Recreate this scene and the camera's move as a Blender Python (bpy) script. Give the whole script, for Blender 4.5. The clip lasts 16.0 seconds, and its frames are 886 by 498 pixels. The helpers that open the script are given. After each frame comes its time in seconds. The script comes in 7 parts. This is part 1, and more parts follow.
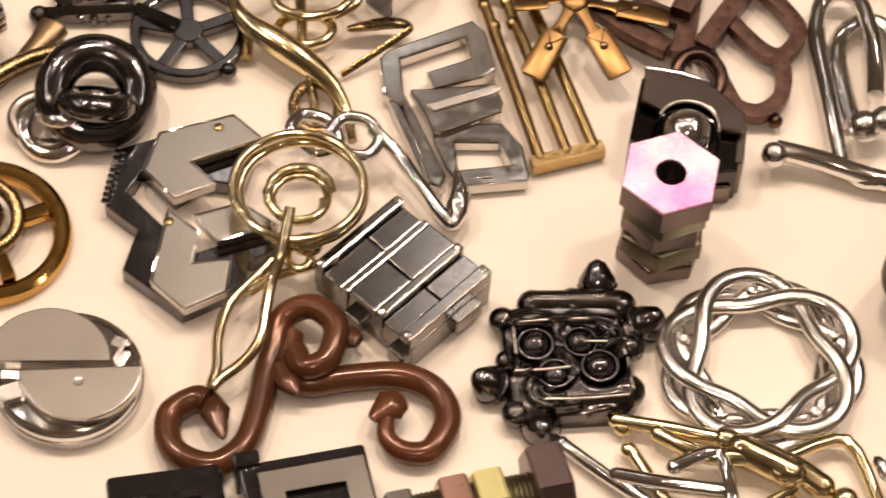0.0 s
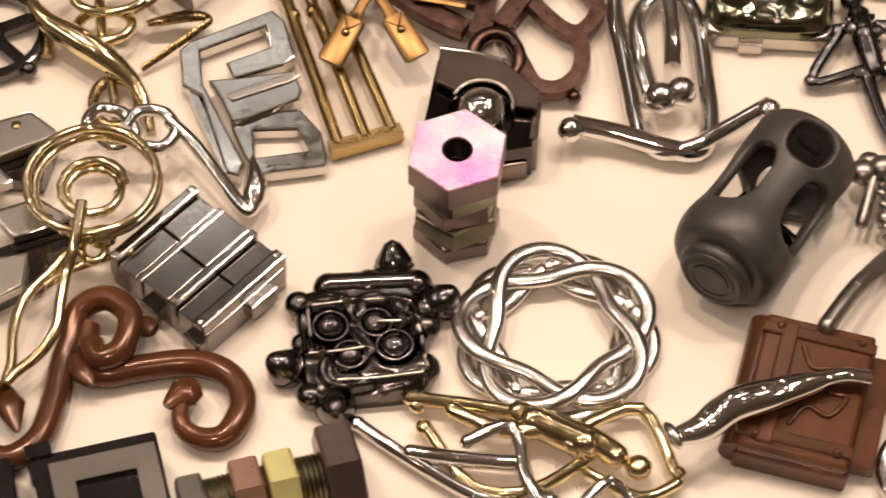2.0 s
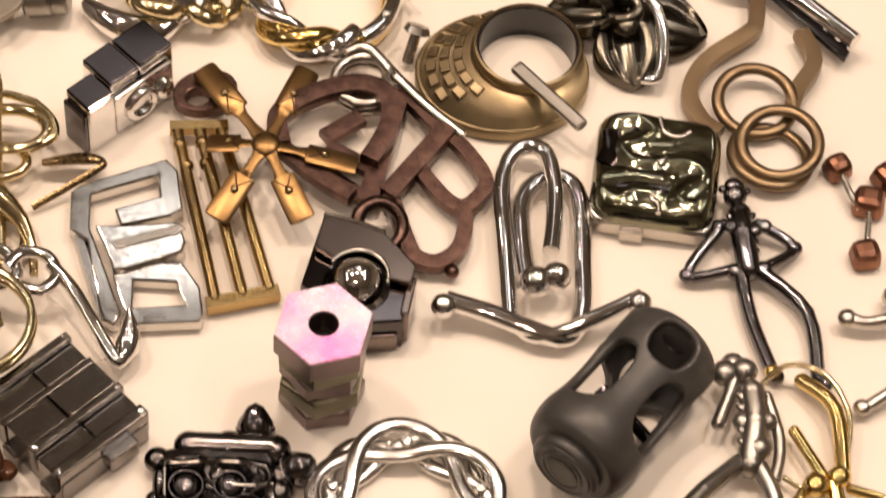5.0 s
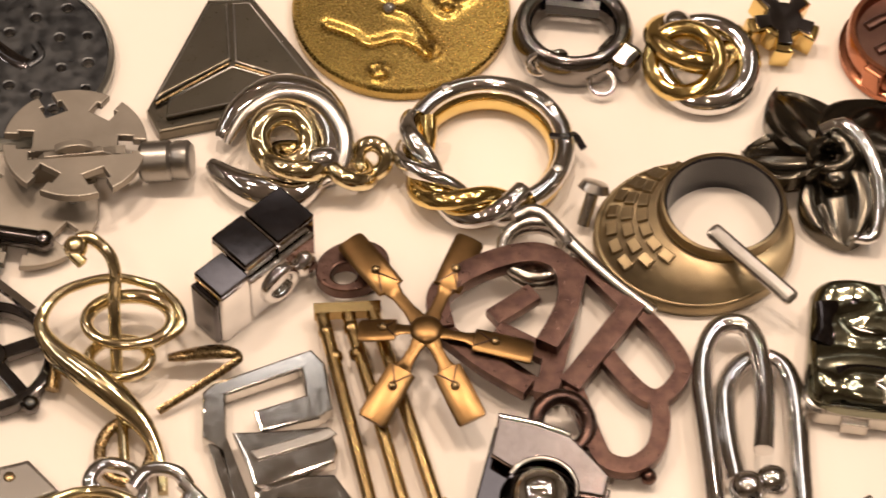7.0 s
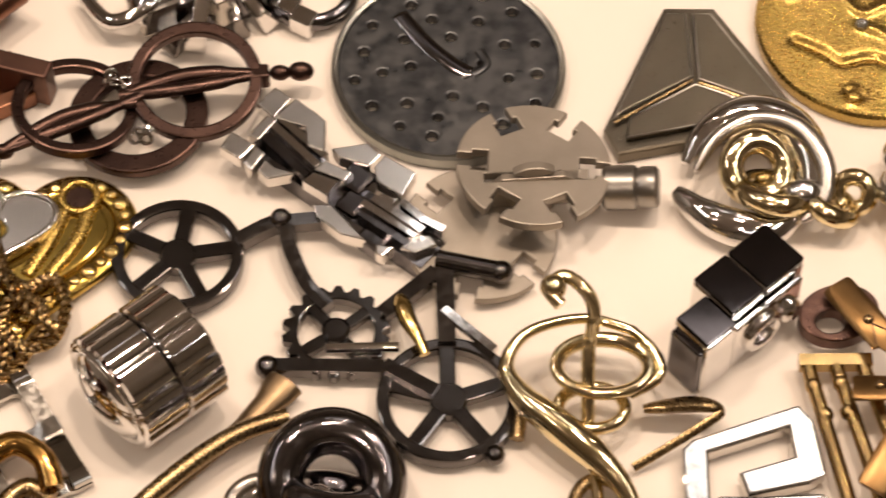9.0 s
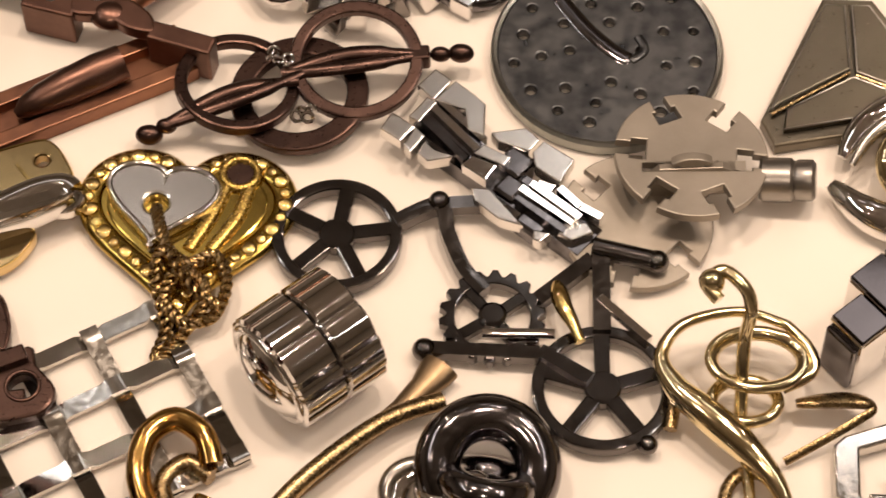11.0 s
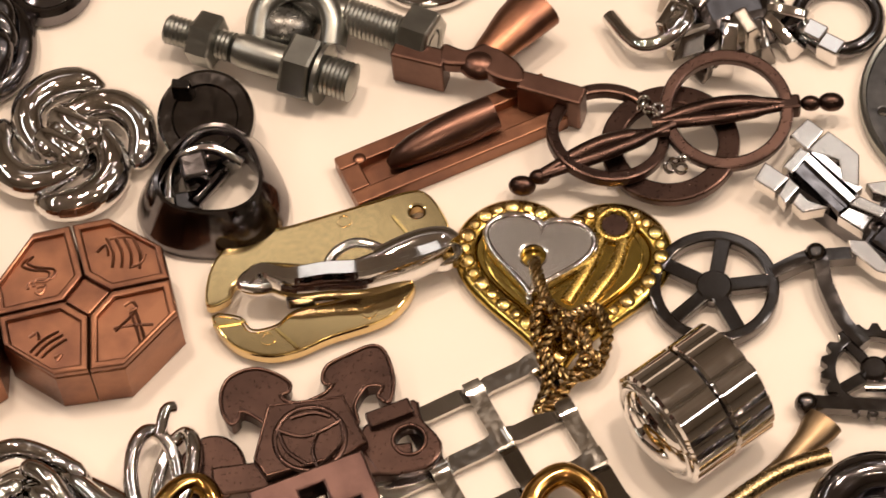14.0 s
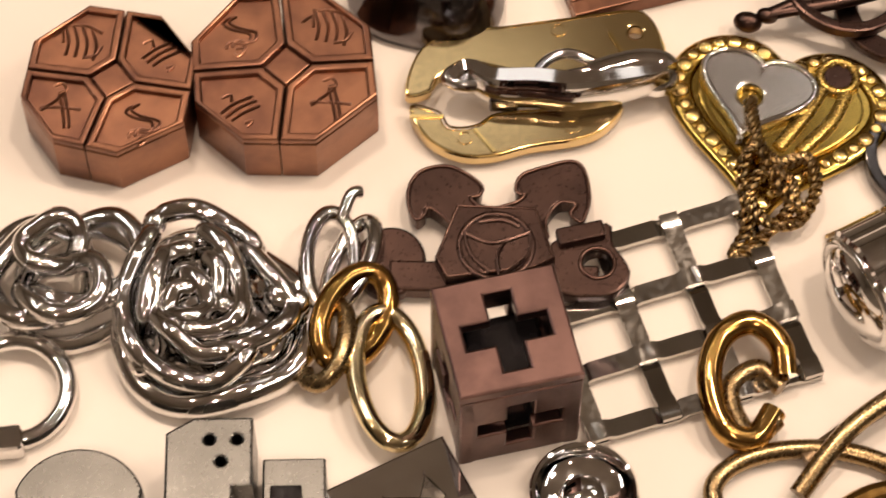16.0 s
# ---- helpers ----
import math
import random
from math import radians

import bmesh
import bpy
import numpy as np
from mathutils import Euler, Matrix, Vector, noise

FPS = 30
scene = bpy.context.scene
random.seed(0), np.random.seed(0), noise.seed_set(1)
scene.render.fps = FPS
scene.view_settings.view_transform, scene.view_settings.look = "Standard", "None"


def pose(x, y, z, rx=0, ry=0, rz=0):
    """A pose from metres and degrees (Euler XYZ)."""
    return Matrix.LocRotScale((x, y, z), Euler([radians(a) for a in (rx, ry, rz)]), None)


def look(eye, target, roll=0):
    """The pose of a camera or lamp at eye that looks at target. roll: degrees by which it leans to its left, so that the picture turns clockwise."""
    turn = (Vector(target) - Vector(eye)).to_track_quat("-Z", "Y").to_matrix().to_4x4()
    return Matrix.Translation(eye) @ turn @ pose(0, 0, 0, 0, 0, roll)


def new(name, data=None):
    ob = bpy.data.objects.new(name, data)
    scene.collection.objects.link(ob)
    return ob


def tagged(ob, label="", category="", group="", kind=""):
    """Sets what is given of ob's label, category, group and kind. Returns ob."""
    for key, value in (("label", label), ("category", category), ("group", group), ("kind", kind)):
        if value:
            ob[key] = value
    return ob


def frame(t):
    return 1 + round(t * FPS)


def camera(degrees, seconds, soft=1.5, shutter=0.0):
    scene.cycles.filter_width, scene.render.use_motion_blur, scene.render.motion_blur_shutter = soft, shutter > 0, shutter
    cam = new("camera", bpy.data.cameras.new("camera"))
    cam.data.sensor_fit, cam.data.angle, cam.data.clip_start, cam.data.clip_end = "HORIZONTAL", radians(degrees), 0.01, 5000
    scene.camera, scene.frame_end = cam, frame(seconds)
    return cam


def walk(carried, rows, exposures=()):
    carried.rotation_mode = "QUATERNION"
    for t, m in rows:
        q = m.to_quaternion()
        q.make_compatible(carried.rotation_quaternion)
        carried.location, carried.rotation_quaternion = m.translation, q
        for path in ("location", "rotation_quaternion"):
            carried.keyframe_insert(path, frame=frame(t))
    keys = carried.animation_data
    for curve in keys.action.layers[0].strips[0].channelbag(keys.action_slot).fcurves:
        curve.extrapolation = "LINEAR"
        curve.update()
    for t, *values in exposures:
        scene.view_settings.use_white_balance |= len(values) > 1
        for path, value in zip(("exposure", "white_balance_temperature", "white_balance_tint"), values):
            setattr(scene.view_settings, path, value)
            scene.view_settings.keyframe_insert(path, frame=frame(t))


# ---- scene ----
cam = camera(18.000, 16.0, soft=1.6, shutter=0.5)
PATH = [
    (0, (-0.06404, -0.45853, 0.73252), (0.00200, 0.04750, -0.00880), 3.327),
    (0.5, (-0.03688, -0.47526, 0.71915), (0.02569, 0.04814, -0.01033), 1.912),
    (1, (-0.02421, -0.47788, 0.71856), (0.03949, 0.03907, -0.01541), 1.993),
    (1.5, (-0.01407, -0.47815, 0.72373), (0.05235, 0.03567, -0.01218), 1.346),
    (2, (0.00284, -0.47899, 0.72828), (0.06517, 0.03515, -0.00777), 0.543),
    (2.5, (0.02821, -0.48354, 0.72220), (0.08607, 0.03906, -0.00823), 1.504),
    (3, (0.05030, -0.49853, 0.71166), (0.10199, 0.03729, -0.00960), 1.222),
    (3.2, (0.05599, -0.50092, 0.70790), (0.10819, 0.03591, -0.01257), 1.452),
    (5.3, (0.04742, -0.43098, 0.77580), (0.10500, 0.08668, 0.04183), 5.426),
    (5.5, (0.04568, -0.41613, 0.76458), (0.10194, 0.10326, 0.03173), 5.518),
    (6, (0.03673, -0.38271, 0.74034), (0.08188, 0.14211, 0.01060), 3.928),
    (6.5, (0.04111, -0.35721, 0.71452), (0.07819, 0.17296, -0.01181), 2.683),
    (7, (0.02581, -0.32944, 0.69376), (0.06059, 0.19499, -0.03683), 1.459),
    (7.5, (0.00335, -0.29939, 0.67343), (0.03935, 0.21764, -0.06236), 1.317),
    (8, (-0.02186, -0.27255, 0.66034), (0.00732, 0.23497, -0.08234), 1.185),
    (8.5, (-0.05249, -0.26494, 0.65197), (-0.04046, 0.24311, -0.09082), 0.667),
    (9, (-0.07947, -0.25820, 0.65620), (-0.07808, 0.24403, -0.09064), 0.592),
    (9.2, (-0.08476, -0.25516, 0.65498), (-0.08800, 0.24461, -0.09350), 0.477),
    (11.3, (-0.10872, -0.24372, 0.67638), (-0.13506, 0.23007, -0.08836), -0.272),
    (11.5, (-0.11699, -0.24179, 0.67758), (-0.14464, 0.22956, -0.08862), -0.287),
    (12, (-0.13163, -0.23449, 0.68531), (-0.16925, 0.23102, -0.08403), -1.888),
    (12.5, (-0.13950, -0.22957, 0.68516), (-0.18991, 0.23224, -0.08567), -3.377),
    (13, (-0.15311, -0.22875, 0.68474), (-0.21256, 0.23067, -0.08687), -3.998),
    (13.5, (-0.15915, -0.22640, 0.69535), (-0.22817, 0.23245, -0.07581), -5.165),
    (14, (-0.16212, -0.22849, 0.69336), (-0.23853, 0.23419, -0.07481), -5.878),
    (14.5, (-0.17300, -0.23015, 0.67766), (-0.24999, 0.22850, -0.09286), -3.390),
    (15, (-0.18316, -0.23062, 0.66673), (-0.26416, 0.21030, -0.11367), -1.056),
    (15.5, (-0.19126, -0.22996, 0.66562), (-0.27847, 0.20060, -0.11988), -0.437),
    (16, (-0.19821, -0.23230, 0.66023), (-0.29211, 0.19082, -0.12854), 0.246),
]
walk(cam, [(t, look(eye, target, roll)) for t, eye, target, roll in PATH])

# ---- room light ----
world = bpy.data.worlds.new("room_air")
scene.world = world
world.use_nodes = True
world.node_tree.nodes["Background"].inputs[0].default_value = (1.0, 0.83, 0.62, 1)
world.node_tree.nodes["Background"].inputs[1].default_value = 0.10


def ceiling_lamp(x, y, z, size, watts, colour=(1.0, 0.77, 0.60)):
    """A round downlight set in the ceiling."""
    data = bpy.data.lights.new("downlight", "AREA")
    data.shape, data.size, data.energy, data.color = "DISK", size, watts, colour
    lamp = new("downlight", data)
    lamp.location = (x, y, z)
    return lamp


for cx, cy, watts in ((0.04, 0.40, 3.5), (-0.56, 0.44, 3.4), (0.68, 0.36, 3.2), (-0.20, -0.85, 2.3)):
    for dx, dy in ((-0.06, 0.02), (0.05, 0.05), (0.02, -0.06)):
        ceiling_lamp(cx + dx, cy + dy, 1.62, 0.055, watts)
# Extra unseen downlights, added to put more small highlights in the chrome.
for gx in (-1.5, -1.0, 0.35, 1.2):
    for gy in (-0.25, 0.95, 1.6):
        ceiling_lamp(gx, gy, 1.62, 0.045, 1.1)
# Panels added at ceiling height: four brighten single reflections, two are inferred tube lights.
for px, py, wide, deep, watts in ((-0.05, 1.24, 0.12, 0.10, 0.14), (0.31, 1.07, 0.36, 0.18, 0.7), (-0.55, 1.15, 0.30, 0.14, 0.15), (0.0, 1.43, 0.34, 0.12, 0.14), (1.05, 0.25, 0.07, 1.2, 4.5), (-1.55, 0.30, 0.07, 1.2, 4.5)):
    panel = bpy.data.lights.new("added_panel", "AREA")
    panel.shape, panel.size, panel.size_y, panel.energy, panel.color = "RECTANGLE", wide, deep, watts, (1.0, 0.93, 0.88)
    new("added_panel", panel).location = (px, py, 1.62)

# ---- materials ----


def material(name, colour, metal=0.0, rough=0.5, vary=0.15, scale=60.0, bump=0.0, bump_scale=400.0, rough_vary=0.1, dark=None):
    """A procedural surface: large blotches and fine grain in colour, roughness and relief. Scales are in cycles a metre."""
    m = bpy.data.materials.new(name)
    m.use_nodes = True
    nt = m.node_tree
    nodes, links = nt.nodes, nt.links
    bsdf = nodes["Principled BSDF"]
    bsdf.inputs["Metallic"].default_value = metal
    coord = nodes.new("ShaderNodeTexCoord")
    big = nodes.new("ShaderNodeTexNoise")
    big.inputs["Scale"].default_value, big.inputs["Detail"].default_value = scale, 4
    fine = nodes.new("ShaderNodeTexNoise")
    fine.inputs["Scale"].default_value, fine.inputs["Detail"].default_value = bump_scale, 6
    for n in (big, fine):
        links.new(coord.outputs["Object"], n.inputs["Vector"])
    ramp = nodes.new("ShaderNodeValToRGB")
    low = dark or tuple(c * (1 - vary) for c in colour)
    high = colour if dark else tuple(min(1, c * (1 + vary)) for c in colour)
    ramp.color_ramp.elements[0].position, ramp.color_ramp.elements[1].position = 0.35, 0.65
    ramp.color_ramp.elements[0].color, ramp.color_ramp.elements[1].color = (*low, 1), (*high, 1)
    links.new(big.outputs["Fac"], ramp.inputs["Fac"])
    links.new(ramp.outputs["Color"], bsdf.inputs["Base Color"])
    span = nodes.new("ShaderNodeMapRange")
    span.inputs["From Min"].default_value, span.inputs["From Max"].default_value = 0.3, 0.7
    span.inputs["To Min"].default_value, span.inputs["To Max"].default_value = max(0.02, rough - rough_vary), min(1, rough + rough_vary)
    links.new(fine.outputs["Fac"], span.inputs["Value"])
    links.new(span.outputs["Result"], bsdf.inputs["Roughness"])
    if bump:
        b = nodes.new("ShaderNodeBump")
        b.inputs["Strength"].default_value, b.inputs["Distance"].default_value = bump, 0.0005
        links.new(fine.outputs["Fac"], b.inputs["Height"])
        links.new(b.outputs["Normal"], bsdf.inputs["Normal"])
    return m


CREAM = material("cream_laminate", (0.78, 0.715, 0.64), rough=0.40, vary=0.03, scale=9, bump=0.02, bump_scale=900)
CHROME = material("polished_chrome", (0.78, 0.765, 0.75), 1, 0.05, 0.04, 90, 0.004, 400, 0.025)
NICKEL = material("satin_nickel", (0.54, 0.505, 0.46), 1, 0.25, 0.06, 60, 0.0, 1500, 0.02)
STEEL = material("dull_steel", (0.33, 0.31, 0.285), 1, 0.34, 0.08, 120, 0.008, 1500, 0.05)
ZINC = material("zinc_plating", (0.33, 0.335, 0.31), 1, 0.33, 0.15, 90, 0.0, 900, 0.04)
GUN = material("black_nickel", (0.16, 0.15, 0.155), 1, 0.11, 0.15, 80, 0.012, 400, 0.05)
BLACK = material("black_gloss_enamel", (0.014, 0.012, 0.013), 0, 0.12, 0.2, 80, 0.01, 500, 0.05)
DARK = material("dark_gun_metal", (0.20, 0.185, 0.17), 1, 0.24, 0.08, 90, 0.0, 900, 0.03)
BOXSTEEL = material("polished_dark_steel", (0.25, 0.23, 0.215), 1, 0.13, 0.08, 90, 0.012, 700, 0.05)
PEWTER = material("blue_grey_pewter", (0.105, 0.106, 0.108), 1, 0.37, 0.2, 130, 0.10, 260, 0.10, dark=(0.05, 0.051, 0.054))
FROST = material("frosted_steel", (0.34, 0.30, 0.25), 0.7, 0.42, 0.1, 60, 0.0, 1500, 0.05, dark=(0.27, 0.24, 0.20))
GOLD = material("polished_gold", (0.80, 0.60, 0.24), 1, 0.10, 0.08, 90, 0.012, 400, 0.05)
PALEGOLD = material("pale_gold", (0.80, 0.68, 0.42), 1, 0.10, 0.06, 90, 0.012, 400, 0.05)
SATINGOLD = material("satin_gold", (0.43, 0.295, 0.082), 1, 0.27, 0.08, 60, 0.006, 1200, 0.04)
HEARTGOLD = material("dark_polished_gold", (0.50, 0.35, 0.085), 1, 0.15, 0.10, 80, 0.0, 900, 0.03)
BRASS = material("antique_brass", (0.34, 0.245, 0.125), 1, 0.27, 0.2, 45, 0.003, 700, 0.05, dark=(0.25, 0.175, 0.09))
OLDBRASS = material("dull_old_brass", (0.34, 0.265, 0.15), 0.9, 0.36, 0.2, 60, 0.015, 900, 0.06, dark=(0.22, 0.165, 0.095))
REDCOPPER = material("polished_red_copper", (0.50, 0.20, 0.11), 1, 0.20, 0.1, 50, 0.01, 700, 0.05)
CLIPGOLD = material("brown_gold", (0.66, 0.50, 0.25), 1, 0.13, 0.04, 50, 0.0, 700, 0.03)
TRAP = material("brown_black_steel", (0.20, 0.16, 0.14), 1, 0.14, 0.1, 60, 0.0, 700, 0.03)
PINKCOPPER = material("pinkish_copper_plating", (0.58, 0.36, 0.28), 0.85, 0.32, 0.1, 60, 0.005, 700, 0.05)
MIRROR = material("black_mirror_plating", (0.075, 0.066, 0.067), 1, 0.06, 0.1, 50, 0.0, 700, 0.02)
PETAL = material("brown_black_nickel", (0.105, 0.094, 0.075), 1, 0.22, 0.10, 60, 0.0, 700, 0.03)
RODBRASS = material("rubbed_brass", (0.52, 0.37, 0.16), 1, 0.20, 0.1, 40, 0.004, 700, 0.04, dark=(0.36, 0.24, 0.11))
TAN = material("tan_bronze", (0.23, 0.165, 0.095), 0.9, 0.34, 0.1, 40, 0.0, 900, 0.04, dark=(0.185, 0.125, 0.072))
BRIGHTNI = material("worn_bright_nickel", (0.74, 0.72, 0.69), 1, 0.19, 0.05, 60, 0.006, 900, 0.04)
GREENNI = material("greenish_black_nickel", (0.27, 0.27, 0.185), 1, 0.10, 0.1, 50, 0.008, 400, 0.03, dark=(0.20, 0.20, 0.15))
IRON = material("grey_machined_iron", (0.12, 0.118, 0.11), 1, 0.30, 0.12, 70, 0.006, 1200, 0.05)
PADDLE = material("worn_ochre_brass", (0.28, 0.165, 0.066), 1, 0.34, 0.2, 70, 0.006, 900, 0.05, dark=(0.19, 0.112, 0.045))
BRONZE = material("dark_bronze", (0.09, 0.054, 0.044), 1, 0.30, 0.2, 90, 0.003, 900, 0.04, dark=(0.06, 0.037, 0.031))
BROWN = material("brown_enamelled_copper", (0.125, 0.046, 0.020), 0.3, 0.20, 0.25, 50, 0.006, 600, 0.05, dark=(0.070, 0.029, 0.014))
COPPER = material("antique_copper", (0.32, 0.155, 0.092), 1, 0.34, 0.2, 70, 0.012, 1100, 0.06, dark=(0.17, 0.082, 0.056))
DARKCOPPER = material("smoked_copper", (0.16, 0.088, 0.066), 1, 0.34, 0.2, 90, 0.015, 1100, 0.05, dark=(0.11, 0.06, 0.046))
MAROON = material("purple_brown_bronze", (0.15, 0.088, 0.076), 1, 0.34, 0.2, 90, 0.010, 1100, 0.05, dark=(0.09, 0.053, 0.047))
OLIVEGUN = material("olive_gunmetal", (0.14, 0.122, 0.092), 1, 0.30, 0.08, 60, 0.0, 900, 0.03)
RUBBER = material("charcoal_grey_coating", (0.060, 0.056, 0.053), 0.3, 0.42, 0.12, 130, 0.02, 1200, 0.06)
OLIVE = material("olive_passivated_steel", (0.24, 0.225, 0.15), 1, 0.34, 0.1, 60, 0.01, 900, 0.05, dark=(0.17, 0.15, 0.105))
MAUVE = material("mauve_titanium", (0.20, 0.15, 0.142), 1, 0.36, 0.06, 60, 0.0, 900, 0.04)
BLACKNI = material("black_chrome", (0.125, 0.115, 0.112), 1, 0.13, 0.12, 60, 0.008, 500, 0.04)
YELLOWZ = material("yellow_zinc", (0.86, 0.82, 0.38), 0.7, 0.36, 0.08, 60, 0.0, 900, 0.05)
PINKTI = material("pink_anodised_titanium", (0.90, 0.34, 0.72), 0.35, 0.26, 0.2, 42, 0.0, 500, 0.05, dark=(0.86, 0.80, 0.86))
WORNBRONZE = material("worn_dark_bronze", (0.145, 0.085, 0.066), 1, 0.32, 0.2, 260, 0.006, 900, 0.06, dark=(0.085, 0.048, 0.039))
WORNCHROME = material("tarnished_chrome", (0.64, 0.62, 0.585), 1, 0.11, 0.2, 60, 0.006, 500, 0.05, dark=(0.55, 0.53, 0.50))
AMBER = material("amber_gold", (0.56, 0.335, 0.10), 1, 0.10, 0.08, 60, 0.0, 400, 0.03)
WALL = material("beige_wall_paint", (0.36, 0.32, 0.27), rough=0.8, vary=0.06, scale=3, bump=0.1, bump_scale=300)
CEIL = material("ceiling_paint", (0.50, 0.46, 0.41), rough=0.9, vary=0.05, scale=3)

# ---- shapes, in millimetres ----
MM = 0.001


def mesh_of(verts, faces, smooth=True):
    me = bpy.data.meshes.new("shape")
    me.from_pydata([tuple(c * MM for c in v) for v in verts], [], faces)
    if smooth:
        me.shade_smooth()
    return me


def from_bm(bm, smooth=False):
    me = bpy.data.meshes.new("shape")
    bmesh.ops.recalc_face_normals(bm, faces=bm.faces)
    bm.to_mesh(me)
    bm.free()
    if smooth:
        me.shade_smooth()
        me.set_sharp_from_angle(angle=radians(16))
    return me


def block(sx, sy, sz, bevel=0.6, top=1.0):
    """A box standing on z = 0 with rounded edges; top narrows its upper face."""
    bm = bmesh.new()
    bmesh.ops.create_cube(bm, size=1)
    for v in bm.verts:
        k = top if v.co.z > 0 else 1
        v.co = Vector((v.co.x * sx * k, v.co.y * sy * k, (v.co.z + 0.5) * sz)) * MM
    if bevel:
        bmesh.ops.bevel(bm, geom=bm.edges[:], offset=bevel * MM, segments=2, affect="EDGES", profile=0.5)
    return from_bm(bm, True)


def ball(r, sx=1, sy=1, sz=1, n=20):
    bm = bmesh.new()
    bmesh.ops.create_uvsphere(bm, u_segments=n, v_segments=n // 2 + 2, radius=r * MM)
    for v in bm.verts:
        v.co = Vector((v.co.x * sx, v.co.y * sy, v.co.z * sz))
    me = from_bm(bm)
    me.shade_smooth()
    return me


def lathe(profile, n=40, closed=False, sharp=35):
    """Turns (radius, height) points about z; closed joins the last point to the first."""
    verts, faces, k = [], [], len(profile)
    for i in range(n):
        a = 2 * math.pi * i / n
        verts += [(r * math.cos(a), r * math.sin(a), z) for r, z in profile]
    for i in range(n):
        j = (i + 1) % n
        for p in range(k if closed else k - 1):
            q = (p + 1) % k
            faces.append((i * k + p, j * k + p, j * k + q, i * k + q))
    bm = bmesh.new()
    bm.from_mesh(mesh_of(verts, faces, False))
    bmesh.ops.remove_doubles(bm, verts=bm.verts, dist=1e-6)
    me = from_bm(bm)
    me.shade_smooth()
    me.set_sharp_from_angle(angle=radians(sharp))
    return me


def tube(pts, r, closed=False, n=12, flat=1.0, up=None, square=False, twist=0.0, ends=True):
    """Sweeps a round (or square) section along points. r: one radius or one a point; flat: its height over its width;
    up: holds the section's upright side to that direction; twist: turns of the section along the way."""
    pts = [Vector(p) for p in pts]
    k = len(pts)
    rad = [r] * k if isinstance(r, (int, float)) else list(r)
    tang = []
    for i in range(k):
        a, b = (pts[(i - 1) % k], pts[(i + 1) % k]) if closed else (pts[max(i - 1, 0)], pts[min(i + 1, k - 1)])
        tang.append((b - a).normalized())
    side = Vector(up).cross(tang[0]) if up else tang[0].orthogonal()
    if side.length < 1e-6:
        side = tang[0].orthogonal()
    side.normalize()
    frames = []
    for i, t in enumerate(tang):
        if up:
            s = Vector(up).cross(t)
            side = s.normalized() if s.length > 1e-4 else side
        else:
            side = (side - t * side.dot(t)).normalized()
        frames.append((side.copy(), t.cross(side)))
    if closed and not up:
        s0, h0 = frames[0]
        s1 = (side - tang[0] * side.dot(tang[0])).normalized()
        off = math.atan2(s1.dot(h0), s1.dot(s0))
    else:
        off = 0
    verts, faces = [], []
    for i in range(k):
        s, h = frames[i]
        turn = 2 * math.pi * twist * i / k - off * i / k
        for j in range(n):
            a = 2 * math.pi * (j + 0.5) / n
            c, d = math.cos(a), math.sin(a)
            if square:
                m = max(abs(c), abs(d)) ** 0.86
                c, d = c / m, d / m
            d *= flat
            x, y = c * math.cos(turn) - d * math.sin(turn), c * math.sin(turn) + d * math.cos(turn)
            verts.append(pts[i] + (s * x + h * y) * rad[i])
    for i in range(k if closed else k - 1):
        a, b = i * n, ((i + 1) % k) * n
        faces += [(a + j, a + (j + 1) % n, b + (j + 1) % n, b + j) for j in range(n)]
    if not closed and ends:
        faces += [tuple(range(n))[::-1], tuple((k - 1) * n + j for j in range(n))]
    me = mesh_of(verts, faces)
    me.set_sharp_from_angle(angle=radians(50))
    return me


def plate(loops, thick, bevel=0.4):
    """A flat plate from closed outlines (holes inside), from z = 0 up to thick."""
    cu = bpy.data.curves.new("outline", "CURVE")
    cu.dimensions, cu.fill_mode = "2D", "BOTH"
    cu.extrude, cu.bevel_depth, cu.bevel_resolution = (thick / 2 - bevel) * MM, bevel * MM, 1
    cu.offset = -bevel * MM
    for loop in loops:
        sp = cu.splines.new("POLY")
        sp.points.add(len(loop) - 1)
        for p, (x, y) in zip(sp.points, loop):
            p.co = (x * MM, y * MM, 0, 1)
        sp.use_cyclic_u = True
    ob = bpy.data.objects.new("outline", cu)
    me = bpy.data.meshes.new_from_object(ob)
    bpy.data.objects.remove(ob)
    bpy.data.curves.remove(cu)
    me.transform(Matrix.Translation((0, 0, thick / 2 * MM)))
    me.shade_smooth()
    me.set_sharp_from_angle(angle=radians(19))
    return me


def joined(*meshes):
    """Several welded pieces of one part as one mesh; each is a mesh or (mesh, matrix)."""
    bm = bmesh.new()
    for item in meshes:
        me, m = item if isinstance(item, tuple) else (item, None)
        me = me.copy()
        if m is not None:
            me.transform(m)
        bm.from_mesh(me)
    me = bpy.data.meshes.new("shape")
    bm.to_mesh(me)
    bm.free()
    return me


def at(x, y, z=0, rx=0, ry=0, rz=0):
    return pose(x * MM, y * MM, z * MM, rx, ry, rz)


def part(name, me, mat, parent, m=None, label=""):
    me = me.copy() if me.users else me
    me.materials.clear()
    me.materials.append(mat)
    ob = new(name, me)
    ob.parent = parent
    if m is not None:
        ob.matrix_basis = m
    return tagged(ob, label)


def thing(name, label, category, x, y, z=0, rz=0, rx=0, ry=0, group=""):
    ob = new(name)
    ob.empty_display_size = 0.01
    ob.matrix_basis = at(x, y, z, rx, ry, rz)
    return tagged(ob, label, category, group)


